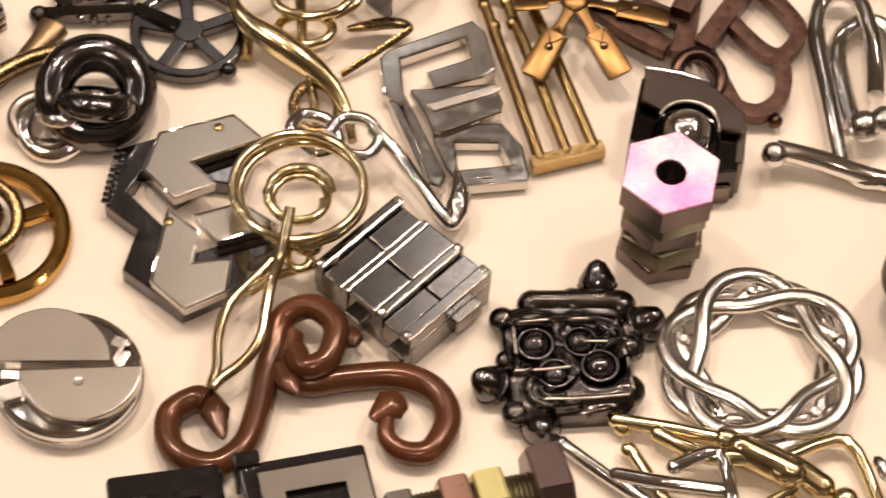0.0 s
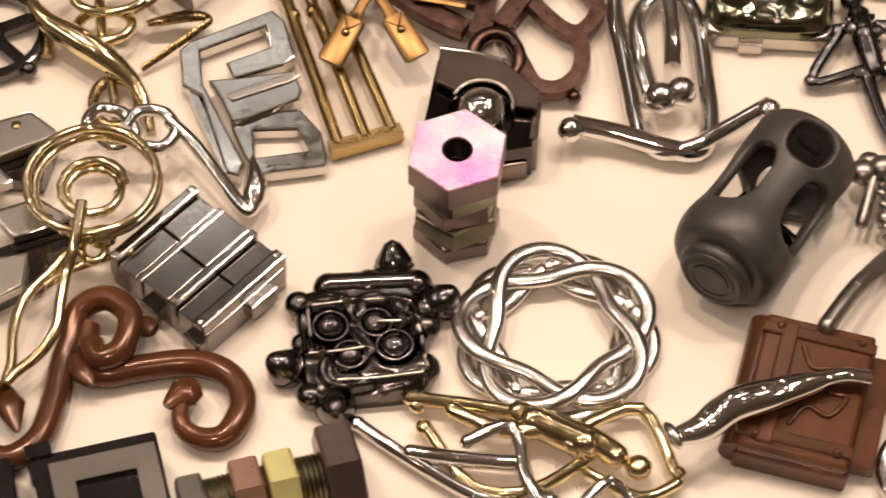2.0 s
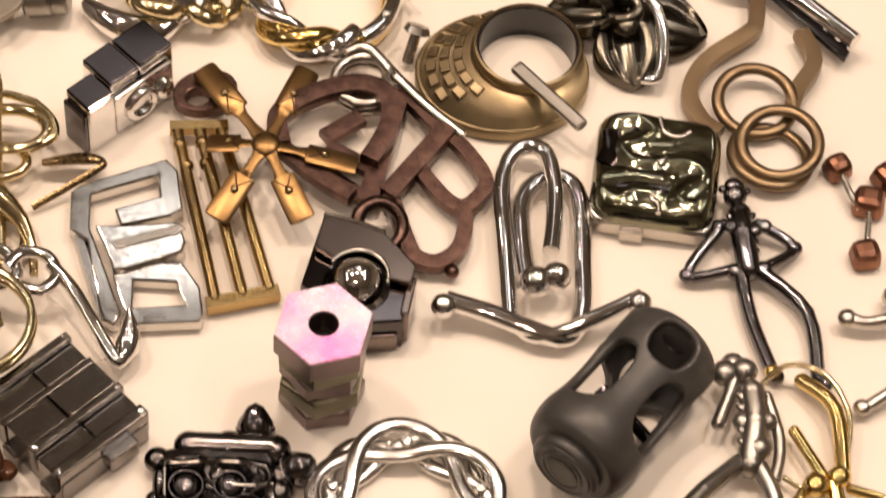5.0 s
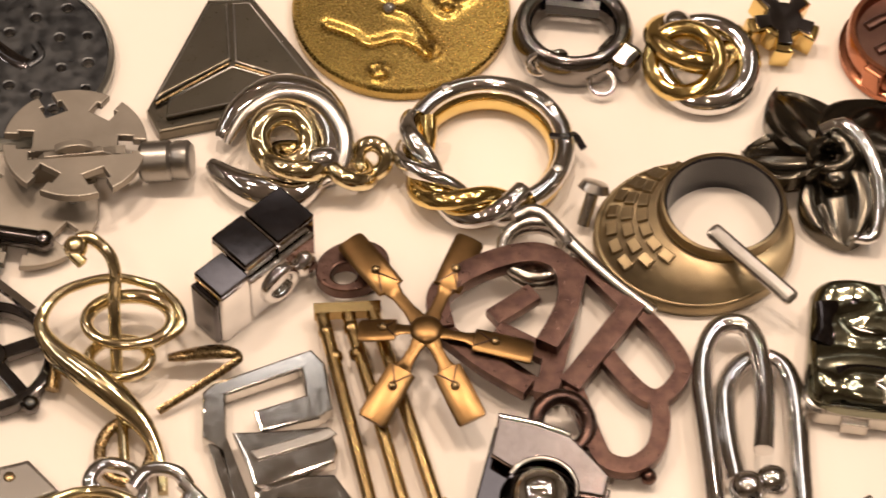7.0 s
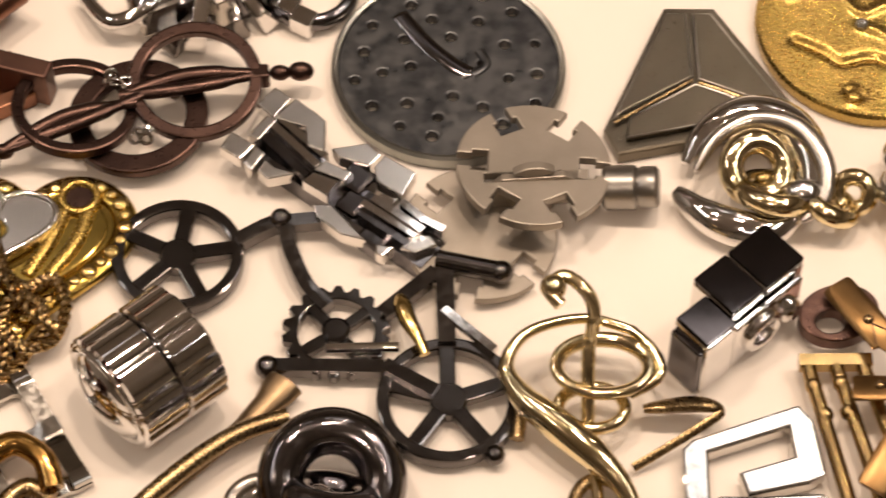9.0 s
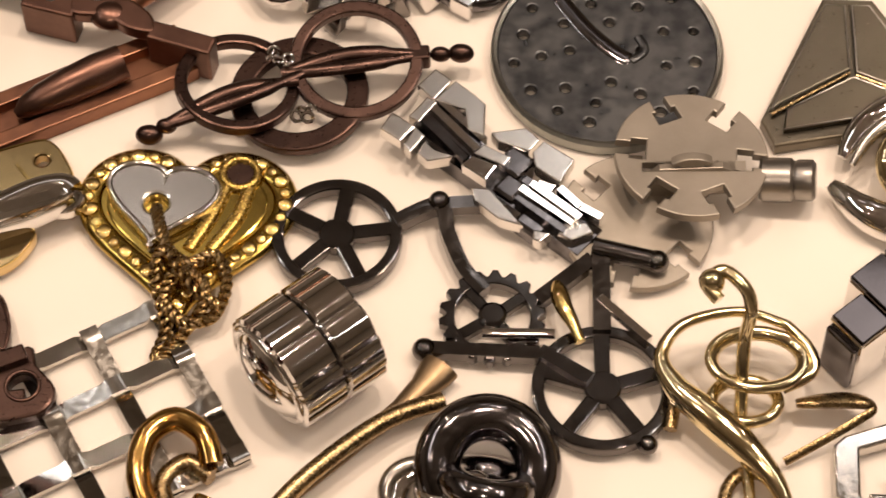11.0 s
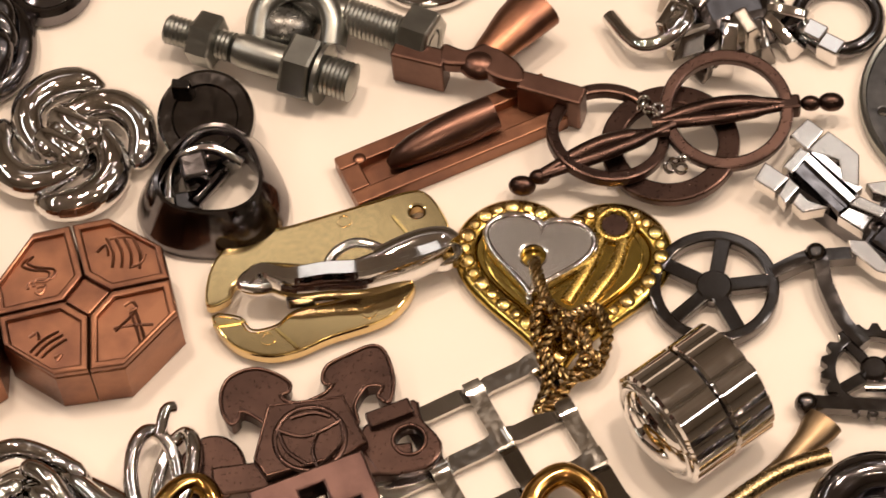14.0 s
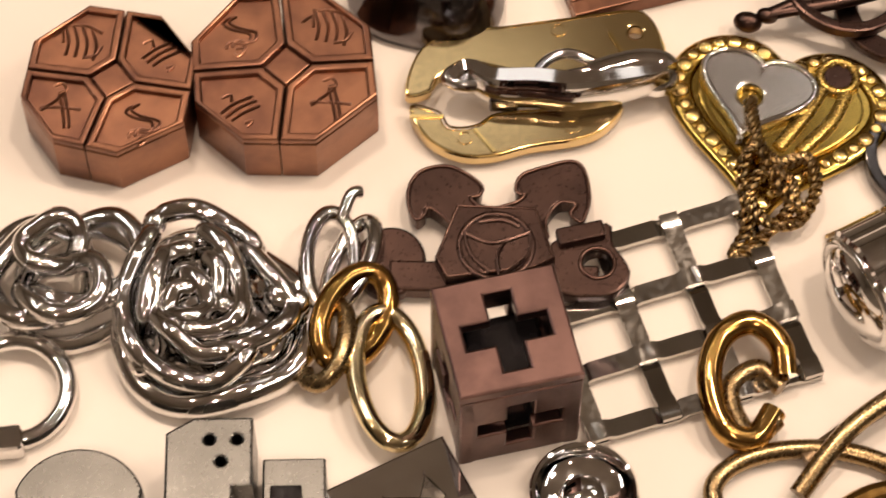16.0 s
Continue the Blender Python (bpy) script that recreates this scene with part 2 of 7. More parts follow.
def writing(text, size):
    """Raised lettering in the built-in font, as a mesh."""
    curve = bpy.data.curves.new("writing", "FONT")
    curve.body, curve.size, curve.extrude = text, size * MM, 0.25 * MM
    curve.align_x, curve.align_y = "CENTER", "CENTER"
    carrier = bpy.data.objects.new("writing", curve)
    me = carrier.to_mesh().copy()
    carrier.to_mesh_clear()
    bpy.data.objects.remove(carrier)
    return me


def circ(r, n=40, cx=0, cy=0, a0=0, a1=360):
    full = abs(a1 - a0) >= 360
    return [(cx + r * math.cos(radians(a0 + (a1 - a0) * i / (n if full else n - 1))), cy + r * math.sin(radians(a0 + (a1 - a0) * i / (n if full else n - 1)))) for i in range(n)]


def rect(x0, y0, x1, y1):
    return [(x0, y0), (x1, y0), (x1, y1), (x0, y1)]


def oval(a, b, n=48, cx=0, cy=0):
    return [(cx + a * math.cos(2 * math.pi * i / n), cy + b * math.sin(2 * math.pi * i / n)) for i in range(n)]


def lift(loop, z):
    return [(x, y, z) for x, y in loop]


def spline(pts, n=8, closed=False):
    """A smooth line through points."""
    p, k, out = [Vector(q) for q in pts], len(pts), []
    for i in range(k if closed else k - 1):
        if closed:
            a, b, c, d = (p[(i + j - 1) % k] for j in range(4))
        else:
            a, b, c, d = p[max(i - 1, 0)], p[i], p[i + 1], p[min(i + 2, k - 1)]
        for s in range(n):
            t = s / n
            out.append(0.5 * (2 * b + (c - a) * t + (2 * a - 5 * b + 4 * c - d) * t * t + (3 * b - 3 * c + d - a) * t ** 3))
    if not closed:
        out.append(p[-1])
    return out


def turned(loop, deg, dx=0, dy=0):
    c, s = math.cos(radians(deg)), math.sin(radians(deg))
    return [(x * c - y * s + dx, x * s + y * c + dy) for x, y in loop]


# ---- the room and the table ----


def setting(name, me, mat, m, kind="structure"):
    ob = part(name, me, mat, None, m)
    ob["kind"] = kind
    return ob


setting("floor", block(5200, 5200, 60, 0), WALL, at(0, 300, -810))
setting("ceiling", block(5200, 5200, 60, 0), CEIL, at(0, 300, 1640))
setting("wall_north", block(5200, 100, 2388, 0), WALL, at(0, 2950, -749))
setting("wall_south", block(5200, 100, 2388, 0), WALL, at(0, -2350, -749))
setting("wall_east", block(100, 5196, 2388, 0), WALL, at(2650, 300, -749))
setting("wall_west", block(100, 5196, 2388, 0), WALL, at(-2650, 300, -749))
table = thing("table", "cream laminate table under scattered metal puzzles", "table", -60, 100, 0)
part("tabletop", block(1500, 1000, 30, 2), CREAM, table, at(0, 0, -30))
for lx in (-690, 690):
    for ly in (-440, 440):
        part("leg", block(45, 45, 720, 2), WALL, table, at(lx, ly, -750))

# ---- things, in millimetres; points are given on the table's plan and taken relative to their thing ----


def rel(o, pts):
    """Points of the plan, relative to a thing's own place."""
    x, y, z = (c / MM for c in o.location)
    return [(p[0] - x, p[1] - y, (p[2] if len(p) > 2 else z) - z) for p in pts]


def rel2(o, pts):
    return [(x, y) for x, y, _ in rel(o, [(*p, 0) for p in pts])]


def torus(R, r, n=48, m=14, flat=1.0, up=True):
    return tube(lift(circ(R, n), 0), r, True, m, flat, (0, 0, 1) if up else None)


def hexagon(R, a0=0):
    return [(R * math.cos(radians(a0 + 60 * i)), R * math.sin(radians(a0 + 60 * i))) for i in range(6)]


def bar(a, b, w, h):
    """A square bar from a to b."""
    return tube([a, b], w / 1.414, False, 4, h / w, (0, 0, 1))


def limb(pts, r, n=10):
    return tube(spline(pts, 4), r, False, n)


def relief(radius, z0, lines=(), pits=(), ns=40, na=160, soft=0.1, drop=2.0):
    """A cast top with smooth ridges and pits on it, over an upright side down to z = 0. radius: outline by angle;
    lines: (points, height, half width); pits: (x, y, radius, depth)."""
    ang = np.linspace(0, 2 * math.pi, na, endpoint=False)
    out = np.array([radius(a) for a in ang])
    s = np.linspace(0, 1, ns)[1:, None]
    x, y = s * (out * np.cos(ang))[None, :], s * (out * np.sin(ang))[None, :]
    z = z0 - drop * np.clip((s - 1 + soft) / soft, 0, 1) ** 2 + 0 * x
    x, y, z = (np.append([c0], v.ravel()) for c0, v in ((0, x), (0, y), (z0, z)))
    ridge = np.zeros(len(x))
    for pts, high, wide in lines:
        q = np.array([tuple(p) for p in spline(lift(pts, 0), 20)])[:, :2]
        d = ((x[:, None] - q[None, :, 0]) ** 2 + (y[:, None] - q[None, :, 1]) ** 2).min(axis=1)
        bump = high * np.exp(-d / wide ** 2)
        ridge = np.where(np.abs(bump) > np.abs(ridge), bump, ridge)
    z = z + ridge
    for px, py, pr, deep in pits:
        d = np.sqrt((x - px) ** 2 + (y - py) ** 2) / pr
        z = z - deep * np.clip(1.15 - d, 0, 0.6) / 0.6 + 0.25 * deep * np.exp(-((d - 1.35) / 0.22) ** 2)
    verts = [tuple(v) for v in np.stack([x, y, z], axis=1).tolist()]
    faces = [(0, 1 + j, 1 + (j + 1) % na) for j in range(na)]
    for r in range(ns - 2):
        a, b = 1 + r * na, 1 + (r + 1) * na
        faces += [(a + j, b + j, b + (j + 1) % na, a + (j + 1) % na) for j in range(na)]
    a, b = 1 + (ns - 2) * na, len(verts)
    verts += [(v[0], v[1], 0) for v in verts[a:a + na]]
    faces += [(a + j, b + j, b + (j + 1) % na, a + (j + 1) % na) for j in range(na)]
    me = mesh_of(verts, faces)
    me.set_sharp_from_angle(angle=radians(50))
    return me


def rounded(w, h, p=5.0):
    """The outline, by angle, of a rounded rectangle with half sides w and h."""
    return lambda a: ((abs(math.cos(a)) / w) ** p + (abs(math.sin(a)) / h) ** p) ** (-1 / p)


# --- brown hooks, wire spirals, zigzag plates ---


def zigzag_plates():
    o = thing("plate_puzzle", "satin silver plates on a black zigzag base", "puzzle", -80, 55)
    base = [(-100, 82), (-87, 86), (-55, 82), (-61, 65), (-74, 68), (-83, 61), (-93, 73), (-98, 65), (-87, 51), (-77, 40), (-53, 48), (-50, 40), (-60, 36), (-62, 27), (-82, 18), (-100, 35), (-95, 50), (-105, 60)]
    part("base", plate([rel2(o, base)], 7, 0.5), GUN, o)
    a = [(-87, 84), (-63, 90), (-54, 80), (-77, 72), (-70, 63), (-83, 58), (-92, 70)]
    b = [(-85, 54), (-76, 45), (-78, 33), (-66, 34), (-68, 22), (-81, 16), (-91, 27)]
    c = [(-77, 51), (-62, 55), (-51, 46), (-70, 41)]
    for loop in (a, b, c):
        sheet = part("plate", plate([rel2(o, loop)], 4.6, 0.7), NICKEL, o, at(0, 0, 7.2), "satin silver plate")
        # Chrome line imitates the highlight along each plate's edge.
        part("edge", tube(rel(o, [(*p, 11.3) for p in loop]), 0.55, True, 6), CHROME, sheet, at(0, 0, -7.2), "polished line drawn as the bright edge")
    for x, y in ((-68, 85), (-85, 49), (-59, 47)):
        part("rivet", ball(1.7, sz=0.4), BRASS, o, at(x + 80, y - 55, 11.8), "small brass rivet")
    for k in range(9):
        t = k / 8
        part("tooth", block(1.6, 3.4, 1.4, 0.3), GUN, o, at(-20 - 4.5 * t, 25 - 19 * t, 6.8, 0, 0, 70))
    return o


def brown_hooks():
    o = thing("hook_puzzle", "two linked brown enamelled copper hooks", "puzzle", -46, -8)
    loop = spline([(-54, 3, 6), (-51, 13, 8), (-42, 15, 11), (-35, 7, 12), (-38, -4, 11), (-45, -6.5, 10), (-48, 0, 9)], 6)
    stem = spline([(-54, 3, 6), (-57, -4, 5), (-60, -17, 5), (-65, -30, 5), (-75, -36, 5), (-86, -30, 5), (-87, -18, 5), (-79, -13, 6), (-75, -15, 7)], 6)
    part("hook", tube(rel(o, list(reversed(stem)) + loop[1:]), 4.1, n=14), BROWN, o)
    arm = spline([(-49, 9, 5), (-50, -2, 4.6), (-45, -9, 5), (-33, -8, 5), (-17, -8, 5), (-6, -14, 5), (-3, -25, 5), (-9, -35, 5), (-17, -35, 5), (-22, -30, 6), (-21, -22, 6.8)], 6)
    part("hook", tube(rel(o, arm), [4.3 if i < 38 else 4.3 - 0.08 * (i - 38) for i in range(len(arm))], n=14), BROWN, o)
    for line, rad, name in (([(-16, -18), (-20, -20), (-26, -25)], (3.2, 5.6, 1.6), "tip"), ([(-74, -11), (-73, -19), (-71, -29)], (1.2, 4.8, 0.8), "tip"), ([(-35, 6), (-31, 5), (-28, 3)], (4.6, 4.2, 2.4), "spur"), ([(-52, -3), (-50, -10), (-48, -15)], (3.8, 4.2, 0.9), "spur")):
        part(name, tube(spline(rel(o, [(*q, 6.5 + i) for i, q in enumerate(line)]), 5), [rad[0] + (rad[1] - rad[0]) * i / 5 if i <= 5 else rad[1] + (rad[2] - rad[1]) * (i - 5) / 5 for i in range(11)], n=14, flat=0.6, up=(0, 0, 1)), BROWN, o)


def gold_spiral():
    o = thing("spiral_puzzle", "pale gold wire rings twisted with chrome hook wire", "puzzle", -44, 48)
    for dz, R, dx in ((22, 20.5, 0), (18.5, 19.6, 1.2)):
        part("ring", tube(lift(oval(R, R, 56, dx, 5), dz), 1.5, True, 10), PALEGOLD, o)
    coil = [(10.5 * (1 - 0.25 * s / 30) * math.cos(s * 0.42), 2 + 10.5 * (1 - 0.25 * s / 30) * math.sin(s * 0.42), 23 - 0.18 * s) for s in range(31)]
    part("coil", tube(coil, 1.5, n=10), PALEGOLD, o)
    twist = [(-53, 31, 14), (-59, 25, 13), (-67, 17, 12), (-71, 6, 11), (-72, -5, 10), (-74, -12, 10), (-71, -9, 10), (-63, -3, 11), (-58, 4, 12.5), (-56, 13, 14), (-54, 21, 16), (-50, 30, 22), (-47, 42, 26)]
    part("wire", tube(spline(rel(o, twist), 6), 1.8, n=10), PALEGOLD, o)
    tail = [(-61, 20, 13), (-53, 25, 13), (-44, 28, 13), (-33, 30, 14)]
    part("wire", tube(spline(rel(o, tail), 6), 1.6, n=10), PALEGOLD, o)
    part("eye", tube(lift(oval(3.6, 4.6, 28, -1, -17), 15), 1.5, True, 10), PALEGOLD, o)
    part("bead", ball(4, 1.2, 1, 1), PALEGOLD, o, at(2, -14, 17))


def chrome_hook():
    o = thing("wire_hook", "chrome wire hook with a barbed tail", "puzzle", -20, 74)
    loop = [(-45, 80, 16), (-41, 86, 15), (-33, 84, 14), (-30, 76, 13), (-37, 72, 13), (-42, 77, 14)]
    part("ring", tube(spline(rel(o, loop), 6, True), 2.3, True, 10), CHROME, o)
    line = [(-31, 72, 14), (-22, 70, 13), (-17, 76, 13), (-20, 83, 14), (-28, 84, 15), (-33, 78, 15)]
    part("ring", tube(spline(rel(o, line), 6), 2.2, n=10), CHROME, o)
    rod = [(-19, 80, 14), (-12, 72, 12), (-5, 60, 10), (2, 48, 8), (5, 46, 8), (7, 54, 9), (7, 65, 12)]
    part("shank", tube(spline(rel(o, rod), 6), [2.3] * 26 + [3.0, 3.6, 4.0, 4.2, 4.0, 3.6, 3.0, 2.2, 1.4, 0.8, 0.3][:11], n=10), CHROME, o)


def fish_hook():
    o = thing("arrow_hook", "small brassy chrome hook with an arrow point", "puzzle", -14, 122)
    line = [(-27, 111, 3), (-18, 116, 5), (-8, 122, 7), (-3, 126, 8), (-10, 128, 8), (-24, 127, 7)]
    pts = spline(rel(o, line), 6)
    k = len(pts)
    part("wire", tube(pts, [1.3 + (2.2 * math.sin(math.pi * (i - 18) / (k - 18)) if i > 18 else 0) for i in range(k)], n=10, flat=0.6), BRASS, o)


def steel_box():
    o = thing("box_puzzle", "dark polished steel block of interlocked bars", "puzzle", -13, 24.5, 0, -48.5)
    o.scale = (1, 0.96, 0.78)
    part("body", block(42, 37, 14.5, 0.8), BOXSTEEL, o)
    for x, w, h, cut in ((-19.2, 3.6, 20.4, None), (-13.2, 8.0, 17.2, 1.5), (-7.6, 2.8, 19.0, None), (-0.4, 11.2, 20.2, -1.5), (7.0, 3.2, 21.6, None), (12.4, 7.2, 18.0, 0.5), (18.4, 4.4, 20.8, None)):
        if cut is None:
            part("rail", block(w, 38.4, h - 6, 0.7), BOXSTEEL, o, at(x, 0, 6))
        else:
            for y0, y1 in ((-18.6, cut - 0.35), (cut + 0.35, 18.6)):
                part("bar", block(w - 0.15, y1 - y0, h - 6, 0.5), BOXSTEEL, o, at(x, (y0 + y1) / 2, 6))
    for x, y, sx, sy, z, h in ((17, -19.5, 7, 5, 3, 8), (-2, -19.8, 7, 4, 2, 8), (-21, -13, 4, 8, 3, 10), (21.5, 6, 4, 12, 3, 9), (-21.5, 9, 3.4, 9, 2, 12)):
        part("tab", block(sx, sy, h, 0.6), BOXSTEEL, o, at(x, y, z))
    # Chrome beads imitate the small glints at the rail ends.
    for x in (-19.2, 7.0, 18.4):
        for y in (-17.6, 17.6):
            part("boss", ball(1.5, 1, 1, 0.6, 12), CHROME, o, at(x, y, 20.6 if x < 0 or x > 10 else 21.4), "chrome bead set as a corner glint")


def black_chip():
    o = thing("cast_plate_puzzle", "black nickel cast plate with round knobs and channels", "puzzle", 35.5, -6.5)
    ridges = [([(-16, 11), (-2, 11.5), (11, 11)], 2.2, 1.1), ([(-16, 11), (-16, 0), (-16, -6)], 2.2, 1.1), ([(-17, -6.5), (-8, -6.5), (0, -6)], 2.0, 1.1), ([(5, 3), (12, 2.5), (18, 3)], 2.0, 1.0), ([(-9, -17), (3, -17.5), (17, -17)], 2.0, 1.1), ([(18, -4), (18, -10), (18.5, -15)], 1.8, 1.2),
              ([(11, 11), (16, 9), (16.5, 3.5), (11, 1), (5, 3)], 2.4, 1.3), ([(11, 8.4), (13.4, 6.6), (11, 4.6), (8, 5.4)], 1.6, 1.0), ([(-1, -8), (-8, -7.8), (-13, -11), (-12, -17), (-6, -19.5), (1, -19)], 2.4, 1.3), ([(-5, -11), (-9.4, -12.4), (-8.4, -15.4), (-3, -16)], 1.6, 1.0), ([(-13, -22), (0, -22.5), (10, -21)], 2.0, 1.3), ([(-4, 9), (-1, 5), (2, 9)], 1.5, 1.0)]
    part("body", relief(rounded(20, 20.5, 7), 8.6, [([(x, y + 1.2) for x, y in p], h, w) for p, h, w in ridges], [(-9.5, 5.5, 7.2, 3.6), (4.5, 5.5, 6.4, 3.4), (9.5, -3.5, 7.2, 3.6), (-4.5, -5.5, 6.2, 3.2)], 56, 200, 0.12, 2.6), BLACKNI, o)
    for pts, h, w in ridges[:6]:
        part("ridge", tube(spline(lift([(x, y + 1.2) for x, y in pts], 10.4), 5), 0.55, n=8), NICKEL, o, None, "thin nickel line on a ridge")
    for x, y, r in ((-9.5, 5.5, 4.5), (4.5, 5.5, 4.1), (9.5, -3.5, 4.6), (-4.5, -5.5, 4.0)):
        boss = part("bead", ball(r, 1, 1, 0.85, 24), GUN, o, at(x, y, 7.2))
        part("collar", torus(r + 0.9, 0.5, 28, 8), GUN, boss, at(0, 0, 0.8))
    for x, y, r in ((-8.5, 21.5, 5.2), (18.5, 19.5, 5.4), (-18.5, 16.5, 4.4), (17.5, -11.5, 5.4), (-17.5, -17.5, 4.6), (9.5, -16.5, 4.4), (-3.5, -15.5, 3.6), (-18.5, 1.5, 3.8), (4, 21, 5.6), (20, 4, 4.6), (20, 10, 4.0)):
        part("knob", ball(r, 1, 1, 0.9), BLACKNI, o, at(x, y, 5.2))
    part("bar", tube([(-9, 21.5, 6), (18, 20, 6)], 4.4, n=14), BLACKNI, o)
    for x, y, a in ((12.5, 28.5, 90), (25.5, 12.5, 0), (-24.5, -6.5, 180), (-10.5, -22.5, 270)):
        tip = part("corner_point", lathe([(0, 8.2), (2.6, 6.8), (5.8, 1.6), (6.0, -0.6), (5.2, -4), (0, -5.2)], 28), GUN, o, at(x, y, 5.2, 0, 0, 0) @ pose(0, 0, 0, 0, 38, 0) if a == 0 else at(x, y, 5.2, 0, 0, a) @ pose(0, 0, 0, 0, 38, 0))
        part("collar", torus(5.9, 0.6, 28, 8), BLACKNI, tip, at(0, 0, -0.6))


def braided_wreath():
    o = thing("braided_ring", "bright nickel ring braided from wavy flat strands", "puzzle", 95.5, -9.0)
    for turn, z, r0 in ((20, 7.2, 2.75), (56, 2.8, 2.6)):
        pts = []
        for i in range(260):
            a = 4 * math.pi * i / 260
            w = 2.5 * (a - radians(turn))
            r = 24.6 + 5.7 * math.cos(w)
            pts.append((r * math.cos(a), r * math.sin(a), z + 1.2 * math.sin(w)))
        part("strand", tube(pts, r0, True, 16, 0.72, (0, 0, 1)), BRIGHTNI, o)
    for i in range(5):
        a = radians(72 * i + 16)
        part("stud", lathe([(0, 0), (2.0, 0), (2.0, 6.4), (1.5, 7.2), (0, 7.4)], 18), BRIGHTNI, o, at(24.6 * math.cos(a), 24.6 * math.sin(a)))


def hex_stack():
    o = thing("nut_stack_puzzle", "upright stack of hexagon nuts with a pink anodised top", "puzzle", 69.5, 36.5)
    z = 0
    for name, h, R, rot, mat, label in (("nut", 8, 14.2, 8, MAUVE, "mauve nut"), ("nut", 9, 14.6, 20, OLIVE, "olive nut"), ("nut", 8, 14.0, 8, MAUVE, "mauve nut"), ("nut", 7.5, 14.8, 18, OLIVE, "olive nut")):
        part(name, plate([hexagon(R, rot), circ(4.6, 20)], h, 1.2), mat, o, at(0, 0, z), label)
        z += h
    head = part("head", plate([hexagon(16.2, 14), circ(4.7, 24)], 9.6, 0.4), MAUVE, o, at(0, 0, z), "mauve hexagon head with a hole")
    part("top_face", plate([hexagon(16.0, 14), circ(4.8, 24)], 1.0, 0.2), PINKTI, head, at(0, 0, 9.5), "pink iridescent top face")
    part("core", lathe([(0, 0), (4.4, 0), (4.4, 30), (0, 30)], 20), BLACK, o, at(0, 0, 2))


def ball_trap():
    o = thing("ball_trap_puzzle", "folded gunmetal bracket holding a chrome ball", "puzzle", 82, 72)
    notch = [(9.8 * math.cos(radians(a)), -1 + 9.8 * math.sin(radians(a))) for a in range(-12, 150, 9)]
    part("top_plate", plate([[(-11, 23), (-2, 20.5), (9, 15.5), (14, 9), (19, 2), (17, -5)] + notch + [(-14, 10)]], 2.6, 0.6), TRAP, o, at(0, 0, 18, 0, 0, 0))
    # Chrome tube stands in for the highlight along the upper lip.
    part("fold_glint", tube([(-11, 23, 20), (0, 20, 20), (9, 15.6, 20)], 1.1, n=8), CHROME, o, None, "chrome line imitating the highlight on the fold")
    part("box", plate([[(-12, 22), (8, 14), (18, 1), (14, -17), (-4, -18), (-19, -2)], circ(10.6, 36, -1, -3)], 16, 0.7), MIRROR, o, at(0, 0, 0.5))
    part("flap", block(3, 15, 17, 0.6), TRAP, o, at(16.2, -7.5, 0.5, 0, 0, -13))
    part("flap", block(15, 2.6, 9, 0.6), TRAP, o, at(5, -17.4, 0.4, 0, 0, 4))
    part("ball", ball(8.6, n=36), CHROME, o, at(-0.5, -2.2, 16.6), "polished chrome ball")
    part("collar", tube([(9.9 * math.cos(radians(a)) - 0.2, -1.2 + 9.9 * math.sin(radians(a)), 20.2) for a in range(-20, 160, 10)], 0.7, n=8), NICKEL, o)


def e_plate():
    o = thing("letter_plate_puzzle", "chrome plates cut into letter-like arms", "puzzle", 8.5, 97)
    p1 = [(-14, 115), (-11, 118), (18, 129), (22, 124), (24, 108), (20, 105), (3, 101), (1, 108), (16, 113), (15, 122), (-7, 114), (-7, 100), (4, 66), (2, 61), (-2, 63), (-8, 95), (-14, 100)]
    p2 = [(-5, 100), (6, 100), (23, 101), (25, 93), (24, 89), (5, 82), (1, 82), (-1, 90)]
    p3 = [(1, 81), (9, 86), (24, 86), (30, 76), (31, 65), (30, 62), (8, 61), (4, 70)]
    hole = [(8, 79), (22, 78), (25, 69), (8, 68)]
    for loops, z, h in (([p1], 1.2, 5.4), ([p2], 3.2, 5.0), ([p3, hole], 1.0, 5.2)):
        part("plate", plate([rel2(o, q) for q in loops], h, 0.8), WORNCHROME, o, at(0, 0, z))
    part("side_bar", bar(*rel(o, [(*(-11, 98), 3), (*(-1, 63), 3)]), 2.6, 5), WORNCHROME, o)
    part("overlay", plate([rel2(o, [(0, 93), (23, 100), (25, 98), (22, 96), (2, 90)])], 1.4, 0.4), NICKEL, o, at(0, 0, 7.6, 0, 0, 0))
    for i, (x, y) in enumerate([(12, 65), (14, 65), (16, 65), (18, 65)]):
        part("mark", block(1.5, 2.2, 0.7, 0.15), WORNCHROME, o, at(x - 8.5, y - 97, 6.1, 0, 0, 8), "raised worn bar mark")


